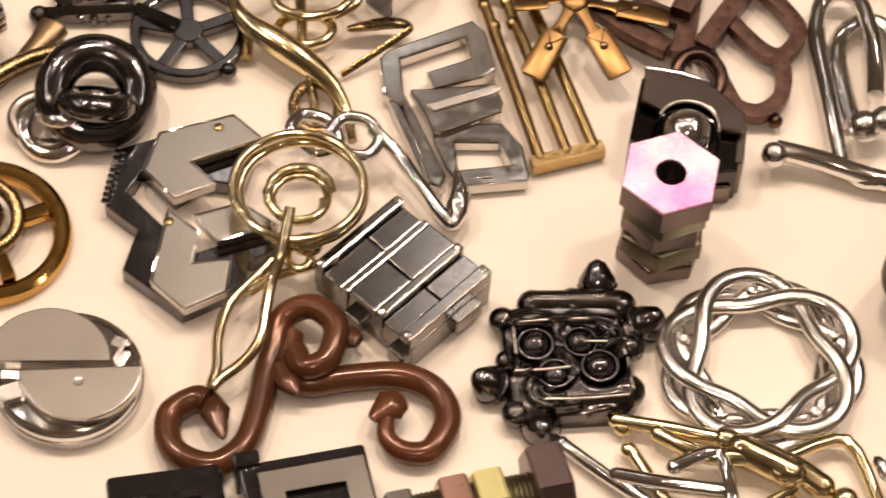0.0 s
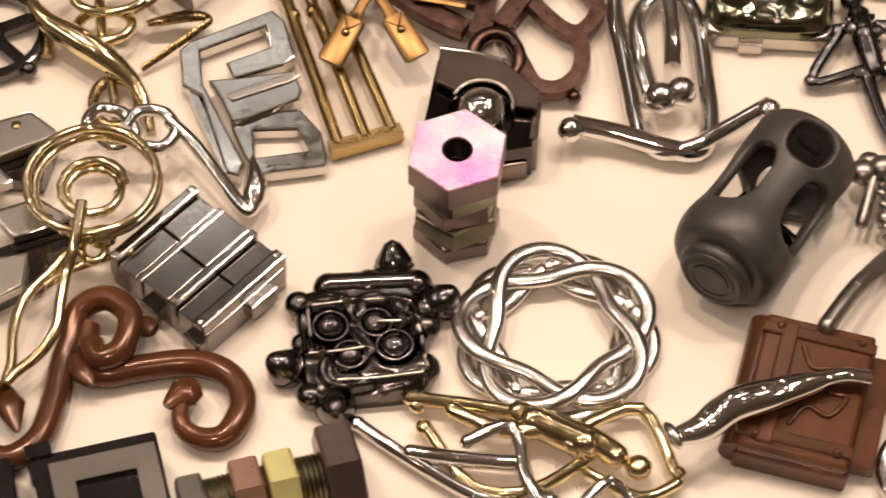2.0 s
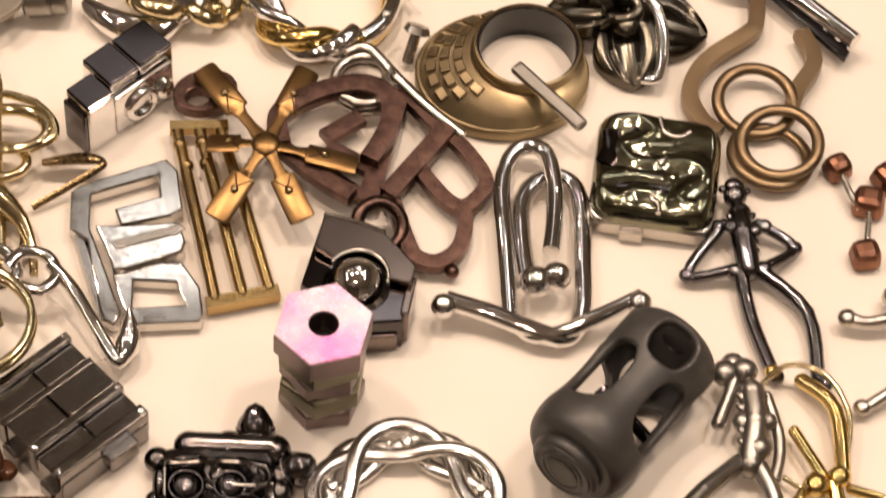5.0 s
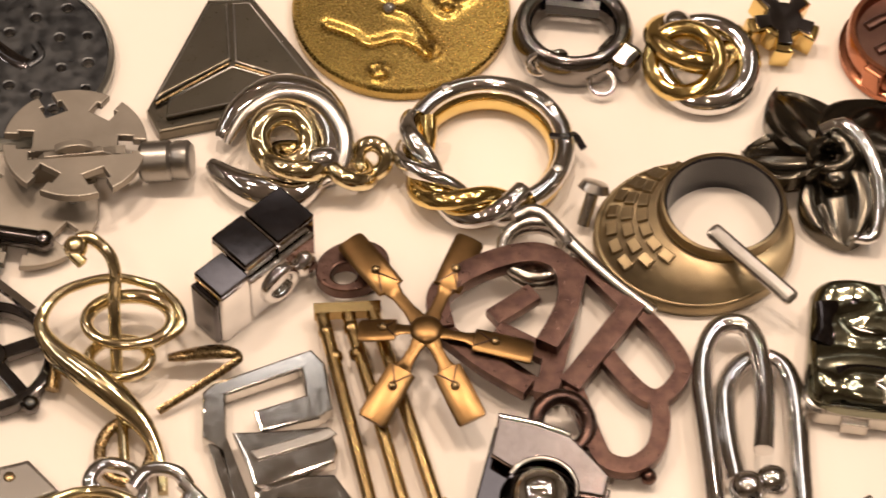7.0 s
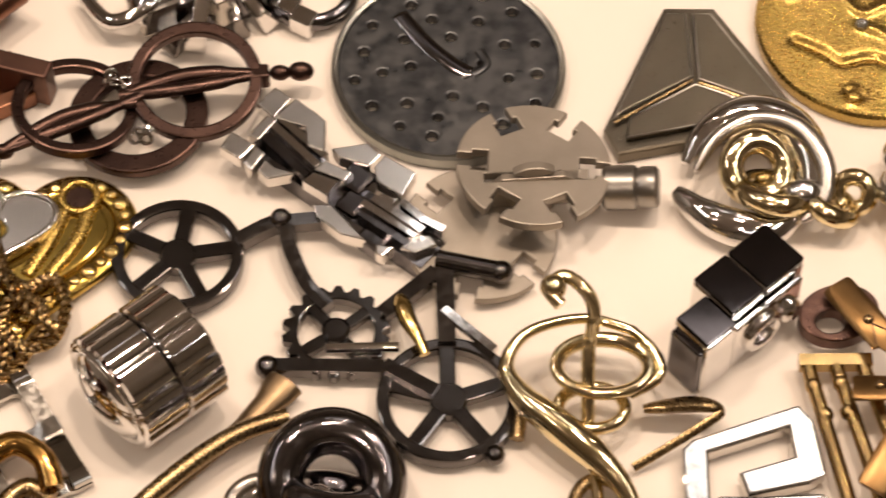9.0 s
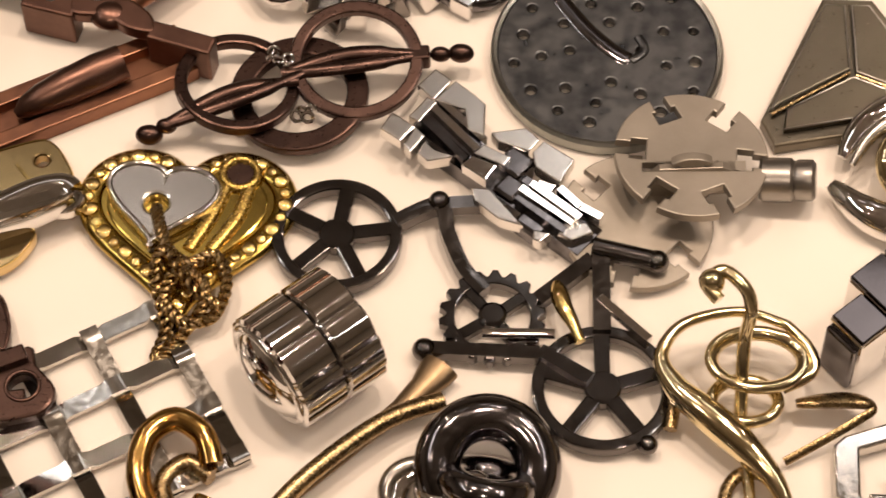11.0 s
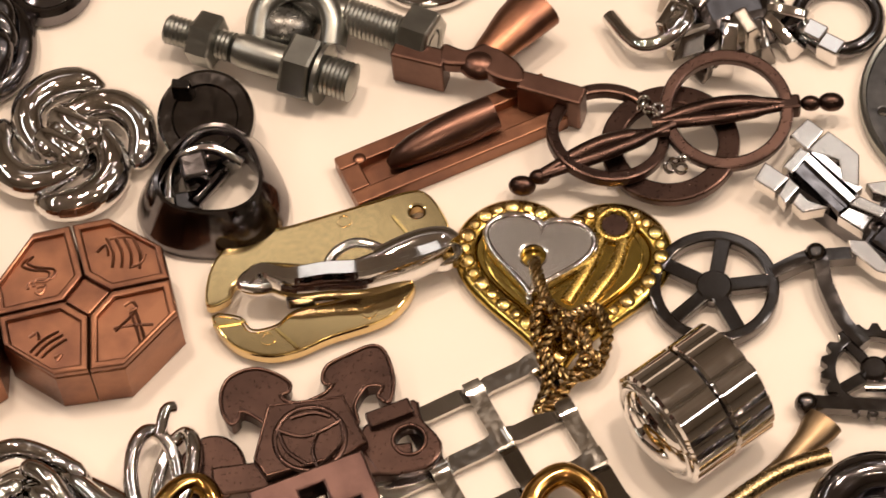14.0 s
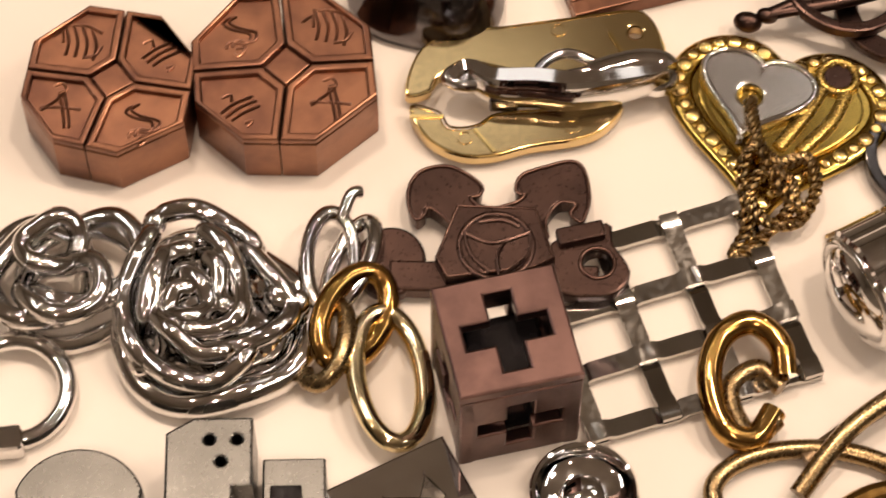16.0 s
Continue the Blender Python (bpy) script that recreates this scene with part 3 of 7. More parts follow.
def harp():
    o = thing("comb_puzzle", "antique brass comb frame with three rods", "puzzle", 36, 107)
    for a, b in (((21.5, 141), (35, 71)), ((29, 142), (44, 73)), ((36.5, 142), (53, 75))):
        part("rod", tube(spline(rel(o, [(*a, 6), ((a[0] + b[0]) / 2, (a[1] + b[1]) / 2, 6.5), (*b, 5)]), 4), 2.1, n=14), RODBRASS, o)
    part("top_bar", bar(*rel(o, [(19, 142.5, 6), (39, 143, 6)]), 3.6, 4), RODBRASS, o)
    foot = bar(*rel(o, [(32, 69.5, 4), (56, 75, 4)]), 4.4, 5)
    part("foot_bar", foot, RODBRASS, o)
    part("lettering", writing("MADE IN JAPAN", 2.7), RODBRASS, o, at(8, -34.8, 6.6, 0, 0, 12.5), "raised lettering")
    for a in ((22.5, 135), (30, 136), (37.5, 136), (25, 126), (31.5, 127)):
        part("collar", lathe([(2.0, -1.4), (2.35, -0.8), (2.35, 0.8), (2.0, 1.4)], 14), RODBRASS, o, Matrix.Translation([c * MM for c in rel(o, [(*a, 6.2)])[0]]) @ pose(0, 0, 0, 90, 0, 12))


def x_rods():
    o = thing("rod_star_puzzle", "worn brass rods crossing in a star", "puzzle", 52, 129)
    tips = [(30, 165), (67, 164), (83, 122), (64, 99), (35, 100), (32, 131)]
    for k, (tx, ty) in enumerate(tips):
        dx, dy = tx - 52, ty - 129
        L, a = math.hypot(dx, dy), math.degrees(math.atan2(dy, dx))
        line = [(1, 0, 0), (L * 0.22, 0, 0.2), (L * 0.36, 0, 0.2), (L * 0.44, 0, 0), (L * 0.45, 0, 0), (L * 0.7, 0, -0.3), (L * 0.97, 0, -0.8), (L, 0, -0.9)]
        arm = part("arm", tube(line, [3.2, 1.9, 1.9, 2.8, 4.4, 4.6, 4.6, 4.1], n=18, flat=0.24, up=(0, 0, 1)), PADDLE, o, at(0, 0, 14.6, 12 if k % 2 else -10, 4, a), "worn ochre brass arm")
        part("rivet", ball(1.5, 1, 1, 0.8), BRASS, arm, at(L * 0.64, 0, 0.9), "small brass rivet")
        for s in (-1, 1):
            part("groove", tube([(L * 0.46, s * 3.0, 0.75), (L * 0.6, 0, 1.08)], 0.25, n=6), BRONZE, arm)
    part("hub", ball(5.0, 1, 1, 0.42, 24), PADDLE, o, at(0, 0, 14.6))


def bronze_letters():
    o = thing("letter_ring_puzzle", "dark bronze openwork letter loops linked together", "puzzle", 92, 125)

    def band(pts, w, z=7, flat=0.75, smooth=True, name="loop", mat=WORNBRONZE):
        line = rel(o, [(x, y, z) for x, y in pts])
        part(name, tube(spline(line, 6) if smooth else line, w, n=12, square=True, up=(0, 0, 1), flat=flat), mat, o)

    band([(57, 131), (56, 142), (62, 149), (74, 155), (86, 157), (94, 152), (95, 141), (91, 131), (87, 124)], 3.6, 11)
    band([(57, 131), (69, 119), (81, 110)], 3.0, 10, name="strut")
    band([(66, 129), (77, 119), (84, 113)], 2.4, 6, name="strut")
    band([(72, 137), (85, 146)], 3.2, 7, 0.6, False, "strut")
    band([(73, 133), (87, 124)], 3.0, 7, 0.6, False, "strut")
    band([(99, 157), (86, 109)], 3.6, 7, 0.7, False, "strut")
    band([(100, 158), (108, 147), (114, 139)], 3.4, 7, 0.7, False, "strut")
    band([(115, 141), (93, 112)], 3.5, 7.4, 0.7, False, "strut")
    band([(114, 141), (122, 130), (127, 119), (124, 112), (119, 108), (114, 110), (108, 118), (104, 125)], 2.7, 6)
    band([(118, 109), (119, 100), (116, 90), (109, 85), (102, 87), (99, 94), (96, 106), (94, 113)], 2.8, 6)
    part("pin", ball(2.4), WORNBRONZE, o, at(22, -42, 4))
    part("ring", torus(8, 2.4, 32, 10), BRONZE, o, at(-2, -27, 10, 20, 15, 0))


def brown_eye():
    o = thing("eyelet_puzzle", "flat dark bronze eyelet lying under a brass rod", "puzzle", 31, 158)
    part("ring", plate([oval(11.5, 9, 32, 0, 0), oval(4.2, 3.8, 20, -3.4, -2), oval(2.6, 2.2, 14, 4.6, 3)], 5, 0.6), WORNBRONZE, o, at(0, 0, 3, 0, 0, 20))


def clip_puzzle():
    o = thing("lever_clip_puzzle", "chrome rod bent into nested loops with ball-ended levers", "puzzle", 146, 88)
    u1 = [(132, 61), (132, 75), (132, 93), (132, 113), (135, 126), (141, 132), (148, 129), (150, 115), (149, 100), (147, 87)]
    part("loop", tube(spline(rel(o, [(*q, 7 + 0.35 * i) for i, q in enumerate(u1)]), 8), 3.0, n=14), CHROME, o)
    u2 = [(139, 80), (138, 96), (139, 111), (144, 119), (151, 122), (157, 118), (159, 107), (158, 85), (157, 69), (154, 59), (148, 55), (138, 58), (124, 64), (111, 68)]
    part("loop", tube(spline(rel(o, [(*q, 4.6 + (0.0 if i < 9 else (i - 9) * 1.1)) for i, q in enumerate(u2)]), 8), 3.5, n=14), CHROME, o)
    lever = [(133, 63), (139, 56), (149, 56), (159, 60), (176, 68)]
    part("lever", tube(spline(rel(o, [(*q, 4 + 1.7 * i) for i, q in enumerate(lever)]), 6), 2.8, n=14), CHROME, o)
    for (x, y), z, r in zip([(110, 65), (175, 65), (141, 74), (148, 76)], (10, 11, 11, 11), (4.3, 4.2, 5.4, 5.0)):
        part("ball", ball(r, n=24), CHROME, o, at(x - 146, y - 88, z), "chrome ball end")


def barrel_cage():
    o = thing("barrel_puzzle", "charcoal coated hollow barrel with window openings", "puzzle", 165, 21.5, 19, 50)
    o.scale = (0.92, 0.92, 0.92)
    prof = [(-36, 6), (-35.5, 12), (-33, 13.5), (-31.5, 13), (-30.5, 17), (-27, 19.5), (-20, 20.5), (-10, 19), (0, 18.6), (10, 19), (20, 20.5), (28, 19.5), (32, 16), (34, 10), (34.5, 5)]
    fine = spline([(x, r, 0) for x, r in prof], 12)
    n = 150
    windows = ((-2, 62, 14.5, 25), (-3, 150, 14.5, 27), (-1, 246, 14, 28), (-1, 334, 14, 28), (20, 106, 9, 25), (20, 196, 9, 23), (20, 290, 9, 23), (20, 18, 9, 23))
    xs, rs = [p[0] for p in fine], [p[1] for p in fine]
    grid = {(i, j): [xs[i], 360.0 * j / n] for i in range(len(fine)) for j in range(n)}

    def inside(x, a):
        """The window nearest about a place on the shell, and how far out of it (1 at its edge)."""
        best = None
        for wx, wa, lx, la in windows:
            da = (a - wa + 180) % 360 - 180
            f = (abs(x - wx) / lx) ** 2.6 + (abs(da) / la) ** 2.6
            if best is None or f < best[0]:
                best = (f, wx, wa, x - wx, da)
        return best

    cut = {(i, j): inside((xs[i] + xs[i + 1]) / 2, 360 * (j + 0.5) / n)[0] < 1 for i in range(len(fine) - 1) for j in range(n)}
    for (i, j), p in grid.items():
        near = [cut.get((i - di, (j - dj) % n)) for di in (0, 1) for dj in (0, 1)]
        if True in near and False in near:
            f, wx, wa, dx, da = inside(*p)
            k = max(f, 1e-3) ** (-1 / 2.6)
            p[0], p[1] = wx + dx * k, wa + da * k
    order = sorted(range(len(xs)), key=lambda i: xs[i])
    sx, sr = [xs[i] for i in order], [rs[i] for i in order]
    verts, faces = [], []
    for i in range(len(fine)):
        for j in range(n):
            x, a = grid[(i, j)]
            r = rs[i] if x == xs[i] else float(np.interp(x, sx, sr))
            verts.append((x, r * math.cos(radians(a)), r * math.sin(radians(a))))
    for (i, j), gone in cut.items():
        if not gone:
            k = (j + 1) % n
            faces.append((i * n + j, i * n + k, (i + 1) * n + k, (i + 1) * n + j))
    body = part("shell", mesh_of(verts, faces), RUBBER, o)
    shell = body.modifiers.new("wall", "SOLIDIFY")
    shell.thickness, shell.offset = 3.2 * MM, -1
    for r in (5, 8, 11):
        part("groove", torus(r, 0.9, 32, 8), RUBBER, o, at(-35.8 + (r - 5) * 0.06, 0, 0, 0, 90, 0))
    part("end_cap", lathe([(0, 0), (6.5, 0), (6.5, 2), (0, 2)], 24), RUBBER, o, at(-36.5, 0, 0, 0, 90, 0))
    part("end_cap", lathe([(0, 0), (6, 0), (6, 2), (0, 2)], 24), RUBBER, o, at(32.5, 0, 0, 0, 90, 0))
    part("pin", tube([(-12, -2, -14), (-9, 4, 12)], 2.6, n=14), GUN, o, None, "dark chrome pin inside")
    part("pin", tube([(-4, -16, -6), (2, 10, -4)], 2.4, n=14), GUN, o, None, "dark chrome pin inside")


def book_box():
    o = thing("book_puzzle", "dark copper-brown cast book with a chrome fish across it", "puzzle", 167, -43, 0, -22)
    part("cover", block(35, 50, 9, 1.2), BROWN, o, at(0, 0, 0))
    part("page_block", block(41, 40, 5, 0.5), BROWN, o, at(4, 1, 2.5))
    part("cover", block(34, 49, 4, 1.2), BROWN, o, at(0, 0, 9.2))
    for y in (-19, 19):
        part("corner_band", block(35.5, 4, 2, 0.6), BROWN, o, at(0, y, 12.4))
    part("spine", tube([(-17, -24, 7), (-17, 24, 7)], 5, n=14), BROWN, o)
    part("spine_rib", block(5, 44, 2, 0.5), BROWN, o, at(-9, 0, 12.6))
    line = [(-4, 15), (0, 8), (7, 9), (6, 1), (12, 0), (8, -8), (1, -6), (-3, -14)]
    part("relief", tube(spline(lift(line, 13.4), 4), 0.9, n=8), BROWN, o)
    for x, y in ((13, 20), (13, -20), (-12, 20), (-12, -20)):
        part("stud", ball(1.5), BROWN, o, at(x, y, 14))


def chrome_fish():
    o = thing("fish_piece", "scaled chrome fish lying on the brown book", "puzzle", 152, -50, 17)
    pts = spline(rel(o, [(123, -58, 18), (132, -56, 18), (142, -50, 19), (155, -47, 19), (168, -44, 18.5), (178, -42, 18), (186, -44, 18)]), 6)
    k = len(pts)
    rad = [2.2 + 3.4 * math.sin(math.pi * min(1, i / (k * 0.72))) ** 0.8 if i < k * 0.7 else 2.5 for i in range(k)]
    part("body", tube(pts, rad, n=14, flat=0.75, up=(0, 0, 1)), CHROME, o)
    part("fin", ball(4.2, 0.5, 1.2, 0.6), CHROME, o, at(-29, -8, 2, 0, 0, 20))
    for i in range(16):
        q = pts[5 + i]
        part("scale", ball(1.3, 1, 1, 0.6, 8), CHROME, o, at(q[0] + (i % 3 - 1) * 1.4, q[1] + (i % 2) * 2 - 1, q[2] + rad[5 + i] * 0.68))


def figure(name, label, x, y, mat, limbs, head, extra=(), ribs=False):
    """A small cast figurine as one plain mesh of rounded limbs."""
    me = []
    for pts, r in limbs:
        me.append(limb([(p[0] - x, p[1] - y, p[2]) for p in pts], r))
        for p in pts:
            me.append((ball(r * 1.02, n=10), at(p[0] - x, p[1] - y, p[2])))
    hx, hy, hz, hr = head
    (tx, ty, tz), (bx, by, bz) = limbs[0][0][0], limbs[0][0][-1]
    along = math.hypot(bx - tx, by - ty) or 1
    for s in (0.1, 0.26, 0.42, 0.58, 0.74) if ribs else ():
        for side in (-1, 1):
            w = limbs[0][1] * (0.8 - 0.3 * s) * side
            me.append((ball(1.5, 1.6, 1, 0.8, 10), at(tx + (bx - tx) * s - w * (by - ty) / along - x, ty + (by - ty) * s + w * (bx - tx) / along - y, tz + (bz - tz) * s + 1.6, 0, 0, 40 * side)))
    me.append((ball(hr, 1, 1, 0.9, 14), at(hx - x, hy - y, hz)))
    for ex, ey, ez, er in extra:
        me.append((ball(er, 1, 1, 0.8, 12), at(ex - x, ey - y, ez)))
    ob = part(name, joined(*me), mat, None, at(x, y))
    tagged(ob, label, "figurine")
    return ob


def figures():
    figure("chrome_figurine", "dark chrome jointed figurine with arms akimbo", 214, 80, GUN, [
        ([(213, 104, 7), (213, 95, 8), (214, 82, 6)], 4.2), ([(207, 100, 7), (193, 81, 4), (209, 82, 6)], 2.0), ([(219, 100, 7), (231, 92, 4), (220, 83, 6)], 2.0),
        ([(211, 82, 6), (213, 63, 4), (218, 43, 3)], 2.5), ([(217, 82, 6), (232, 65, 5), (233, 40, 3)], 2.5)], (212, 111, 8, 4.2), [(212, 115, 8, 3.6), (208, 114, 8, 1.6), (216, 113, 8, 1.6), (219, 41, 3, 3), (235, 38, 3, 3), (193, 81, 4, 2.8), (231, 92, 4, 2.8), (209, 97, 10, 2.6), (217, 95, 10, 2.4), (213, 89, 9, 2.6), (205, 99, 7, 2.8), (221, 99, 7, 2.8), (209, 81, 6, 3.2), (219, 82, 6, 3.2)], True)
    figure("grey_figurine", "satin nickel striding figurine with one arm raised", 206, 2, STEEL, [
        ([(209, 31, 9), (209, 20, 9), (206, 5, 7)], 4.4), ([(204, 36, 10), (197, 20, 8)], 2.2), ([(214, 30, 8), (217, 14, 6), (214, 1, 5)], 2.0),
        ([(203, 6, 7), (189, -8, 13), (177, -22, 15)], 3.0), ([(209, 4, 7), (213, -11, 5), (202, -32, 3), (210, -37, 2.5)], 2.8)], (207, 38, 11, 4.6), [(201, 38, 10, 4.8), (204, 42, 9, 4.2), (205, -36, 3, 3.2), (209, 10, 9, 4.4), (205, 20, 9, 3.6), (213, 20, 9, 3.4)], True)
    figure("gold_figurine", "polished gold figurine bent under a thin bow", 228, -2, GOLD, [
        ([(227, 38, 5), (236, 25, 8), (236, 0, 6)], 2.6), ([(222, 18, 6), (229, 1, 7)], 2.0), ([(226, 0, 7), (212, -22, 3), (228, -27, 3)], 1.9), ([(232, -2, 7), (234, -18, 5), (240, -30, 3)], 3.0),
        ([(238, -4, 6), (252, -10, 4), (246, -24, 3)], 1.9)], (226, -4, 9, 4.2), [(234, -1, 9, 4.0), (232, -12, 8, 3.2), (218, 42, 4, 3)])
    figure("gold_and_chrome_figurine", "polished gold figurine lying on its back", 90, -50, PALEGOLD, [
        ([(48, -28, 5), (62, -32, 6), (80, -38, 7)], 2.4), ([(80, -38, 7), (97, -48, 8), (107, -56, 7)], 4.0), ([(97, -46, 8), (117, -40, 6), (124, -61, 3)], 2.2),
        ([(52, -39, 4), (63, -60, 4), (80, -64, 5), (98, -56, 6)], 2.1), ([(84, -42, 8), (98, -52, 9)], 4.8), ([(60, -34, 6), (74, -44, 8), (92, -46, 9)], 2.6), ([(98, -60, 5), (112, -70, 5), (124, -66, 4)], 2.0)], (113, -61, 7, 4.2), [(50, -30, 4, 3), (125, -62, 3, 2.8), (51, -38, 4, 2.8), (94, -52, 10, 3)])
    figure("chrome_figurine", "chrome figurine lying across a gold one", 62, -60, CHROME, [
        ([(32, -35, 3), (46, -49, 4), (64, -64, 4), (80, -70, 5)], 2.3), ([(63, -47, 8), (77, -44, 9), (79, -62, 9), (84, -74, 8)], 2.4), ([(84, -70, 7), (92, -80, 7), (104, -84, 6)], 4),
        ([(92, -74, 6), (104, -64, 6), (112, -76, 4)], 2), ([(46, -47, 5), (60, -52, 7), (76, -56, 8)], 2.6)], (109, -88, 6, 4.2), [(31, -34, 3, 2.6), (80, -76, 8, 4.4)])
    figure("nickel_figurine", "satin nickel figurine lying on its side", 262, 50, NICKEL, [
        ([(246, 62, 6), (252, 60, 6), (264, 62, 7)], 2.2), ([(264, 62, 7), (272, 50, 7), (268, 32, 6)], 4), ([(266, 40, 6), (254, 32, 5), (247, 28, 4)], 2.2)], (262, 70, 6, 4.4), [(245, 62, 6, 3.4), (246, 28, 4, 3.2)])
    o = thing("thin_bow", "thin bent wire bow in pale gold", "puzzle", 224, 20)
    part("wire", tube(spline(rel(o, [(212, 34, 8), (222, 41, 10), (234, 37, 10), (240, 22, 9), (236, 4, 7), (226, -4, 5), (217, 2, 4)]), 8), 1.0, n=8), PALEGOLD, o)


def black_cup():
    o = thing("square_cup_puzzle", "glossy black square block with a grey inlaid channel", "puzzle", -46, -56, 0, 8)
    part("body", block(38, 32, 16, 1.0), BLACK, o)
    part("inlay", plate([[(-16, -14), (-16, 9), (16, 9), (16, -14), (9, -14), (9, 1), (-9, 1), (-9, -14)]], 3, 0.3), DARK, o, at(2, 2, 15.5), "grey steel channel")
    part("tab", block(8, 5, 17, 0.6), BLACK, o, at(-16, 17, 0.5))
    p = thing("black_block", "glossy black rounded block", "puzzle", -88, -55, 0, 5)
    part("body", block(34, 26, 15, 1.8), BLACK, p)
    part("groove", block(20, 3, 2, 0.5), GUN, p, at(0, 3, 14.3))


def nut_bolt():
    o = thing("nut_and_bolt_puzzle", "threaded bolt with pink and yellow passivated nuts", "puzzle", 0, -60, 12, 9)
    lay = pose(0, 0, 0, 0, 90, 0)
    thread = [(7.4 + 0.5 * (i % 2), i * 0.75 - 24) for i in range(66)]
    part("shank", lathe([(0, -24)] + thread + [(0, 25)], 28), OLIVE, o, lay)
    for x, h, R, mat, label in ((-24, 8, 10.5, STEEL, "grey hexagon nut"), (-8, 9, 11.8, PINKCOPPER, "pinkish copper nut"), (2.4, 9, 11.8, YELLOWZ, "yellow zinc nut"), (19, 11, 16, MAUVE, "mauve hexagon head")):
        part("nut" if h < 10 else "head", plate([hexagon(R, 20)], h, 1.1), mat, o, at(x, 0, 0) @ lay, label)


def low_ring():
    o = thing("key_ring", "plain chrome split ring", "ring", 203, -71)
    part("ring", torus(17, 2.3, 56, 12), CHROME, o, at(0, 0, 3.5))
    part("hinge", lathe([(2.5, -1.5), (2.8, 0), (2.5, 1.5)], 14), CHROME, o, at(3, 16.8, 3.5, 0, 90, 0))
    p = thing("wire_ring", "thin hammered silver ring", "ring", 245, -70)
    part("ring", tube([(16 * math.cos(a * 0.13), 18 * math.sin(a * 0.13) * 1.3, 2.4 + 0.4 * math.sin(a * 2.1)) for a in range(48)], 1.5, True, 8), NICKEL, p)

# --- the far side of the table ---


def green_square():
    o = thing("cast_square_puzzle", "greenish black nickel rounded square with swirling relief", "puzzle", 185.5, 120.5, 0, -10)

    def pad(w, h, r):
        return circ(r, 8, w - r, h - r, 0, 90) + circ(r, 8, r - w, h - r, 90, 180) + circ(r, 8, r - w, r - h, 180, 270) + circ(r, 8, w - r, r - h, 270, 360)

    part("base", plate([pad(21.5, 23, 6)], 9, 2), NICKEL, o)
    swirls = [([(-15, 17), (-8, 19), (-2, 14), (-6, 9), (-12, 5), (-8, 0), (-2, 0)], 2.0, 3.4), ([(-4, 8), (4, 9), (12, 13), (17, 16)], 1.5, 4.2), ([(4, 1), (12, 2), (17, -3), (12, -9), (9, -14), (15, -16), (19, -9)], 2.0, 3.4), ([(-18, -9), (-8, -6), (2, -6)], 1.4, 3.6), ([(-18, -14), (-12, -17), (-7, -13), (0, -13)], 1.7, 2.8)]
    part("cap", relief(rounded(21.4, 22.8, 6), 12.0, [(p, 0.72 * h, 1.15 * w) for p, h, w in swirls], [], 48, 180, 0.16, 4.0), GREENNI, o, at(0, 0, 2))
    for line, r in (([(-17, 12), (-16, 4), (-18, -3)], 3.6), ([(-13, -11.5), (-4, -9.6), (5, -10)], 2.4), ([(-9.5, 13.5), (-6.5, 11.5)], 2.0)):
        part("inlay", tube(spline(lift(line, 14.1), 6), r, n=12, flat=0.2, up=(0, 0, 1)), MIRROR, o, None, "black channel")
    for line in ([(-1, 20), (1, 14), (6, 12.5), (10, 15.5)], [(-10, 3.5), (-4, 2.5), (0, 0.5), (3, 3)], [(5, 2.5), (11, 2), (13.5, 0)], [(2, -21), (1.5, -17), (-1, -15), (2, -12)]):
        part("seam", tube(spline(lift(line, 14.2), 5), 1.0, n=8), NICKEL, o, None, "thin nickel line on a step edge")
    part("catch", block(8, 4, 5, 0.5), NICKEL, o, at(-6, -23, 1))


def bronze_rings():
    o = thing("linked_ring_puzzle", "antique brass flat rings and a curved strap linked", "puzzle", 224, 146)
    for x, y, z, rx, ry in ((0, 8, 6, 8, 0), (3, -15, 4, -4, 6), (6, -12, 8, 6, -6)):
        part("ring", torus(13.4, 2.3, 52, 10, 0.8), TAN, o, at(x, y, z, rx, ry, 0))
    part("strap", tube(spline(rel(o, [(230, 208, 6), (228, 190, 6), (224, 184, 6), (208, 172, 5), (201, 158, 5), (204, 146, 5), (210, 140, 5)]), 6), 3.0, n=12, square=True, up=(0, 0, 1), flat=0.8), TAN, o)
    part("strap", tube(spline(rel(o, [(244, 186, 5), (247, 172, 5), (240, 160, 5), (236, 150, 5)]), 6), 3.0, n=12, square=True, up=(0, 0, 1), flat=0.8), TAN, o)


def key_strip():
    o = thing("key_puzzle", "chrome rod key with a black toothed strip", "puzzle", 240, 205)
    part("rod", tube(rel(o, [(228, 216, 10), (262, 178, 10)]), 3.2, n=14), CHROME, o)
    part("bow", tube(spline(rel(o, [(232, 216, 8), (224, 226, 8), (216, 220, 8), (218, 208, 8), (228, 206, 8)]), 6, True), 3.0, True, 12), CHROME, o)
    teeth = [(0, 0)] + [(i * 3 + (1.5 if j else 0), 4 if (i % 2) else 6) for i in range(14) for j in (0, 1)] + [(42, 0)]
    part("toothed_strip", plate([teeth], 2.4, 0.3), BLACK, o, at(-8, 0, 5, 0, 0, -52))


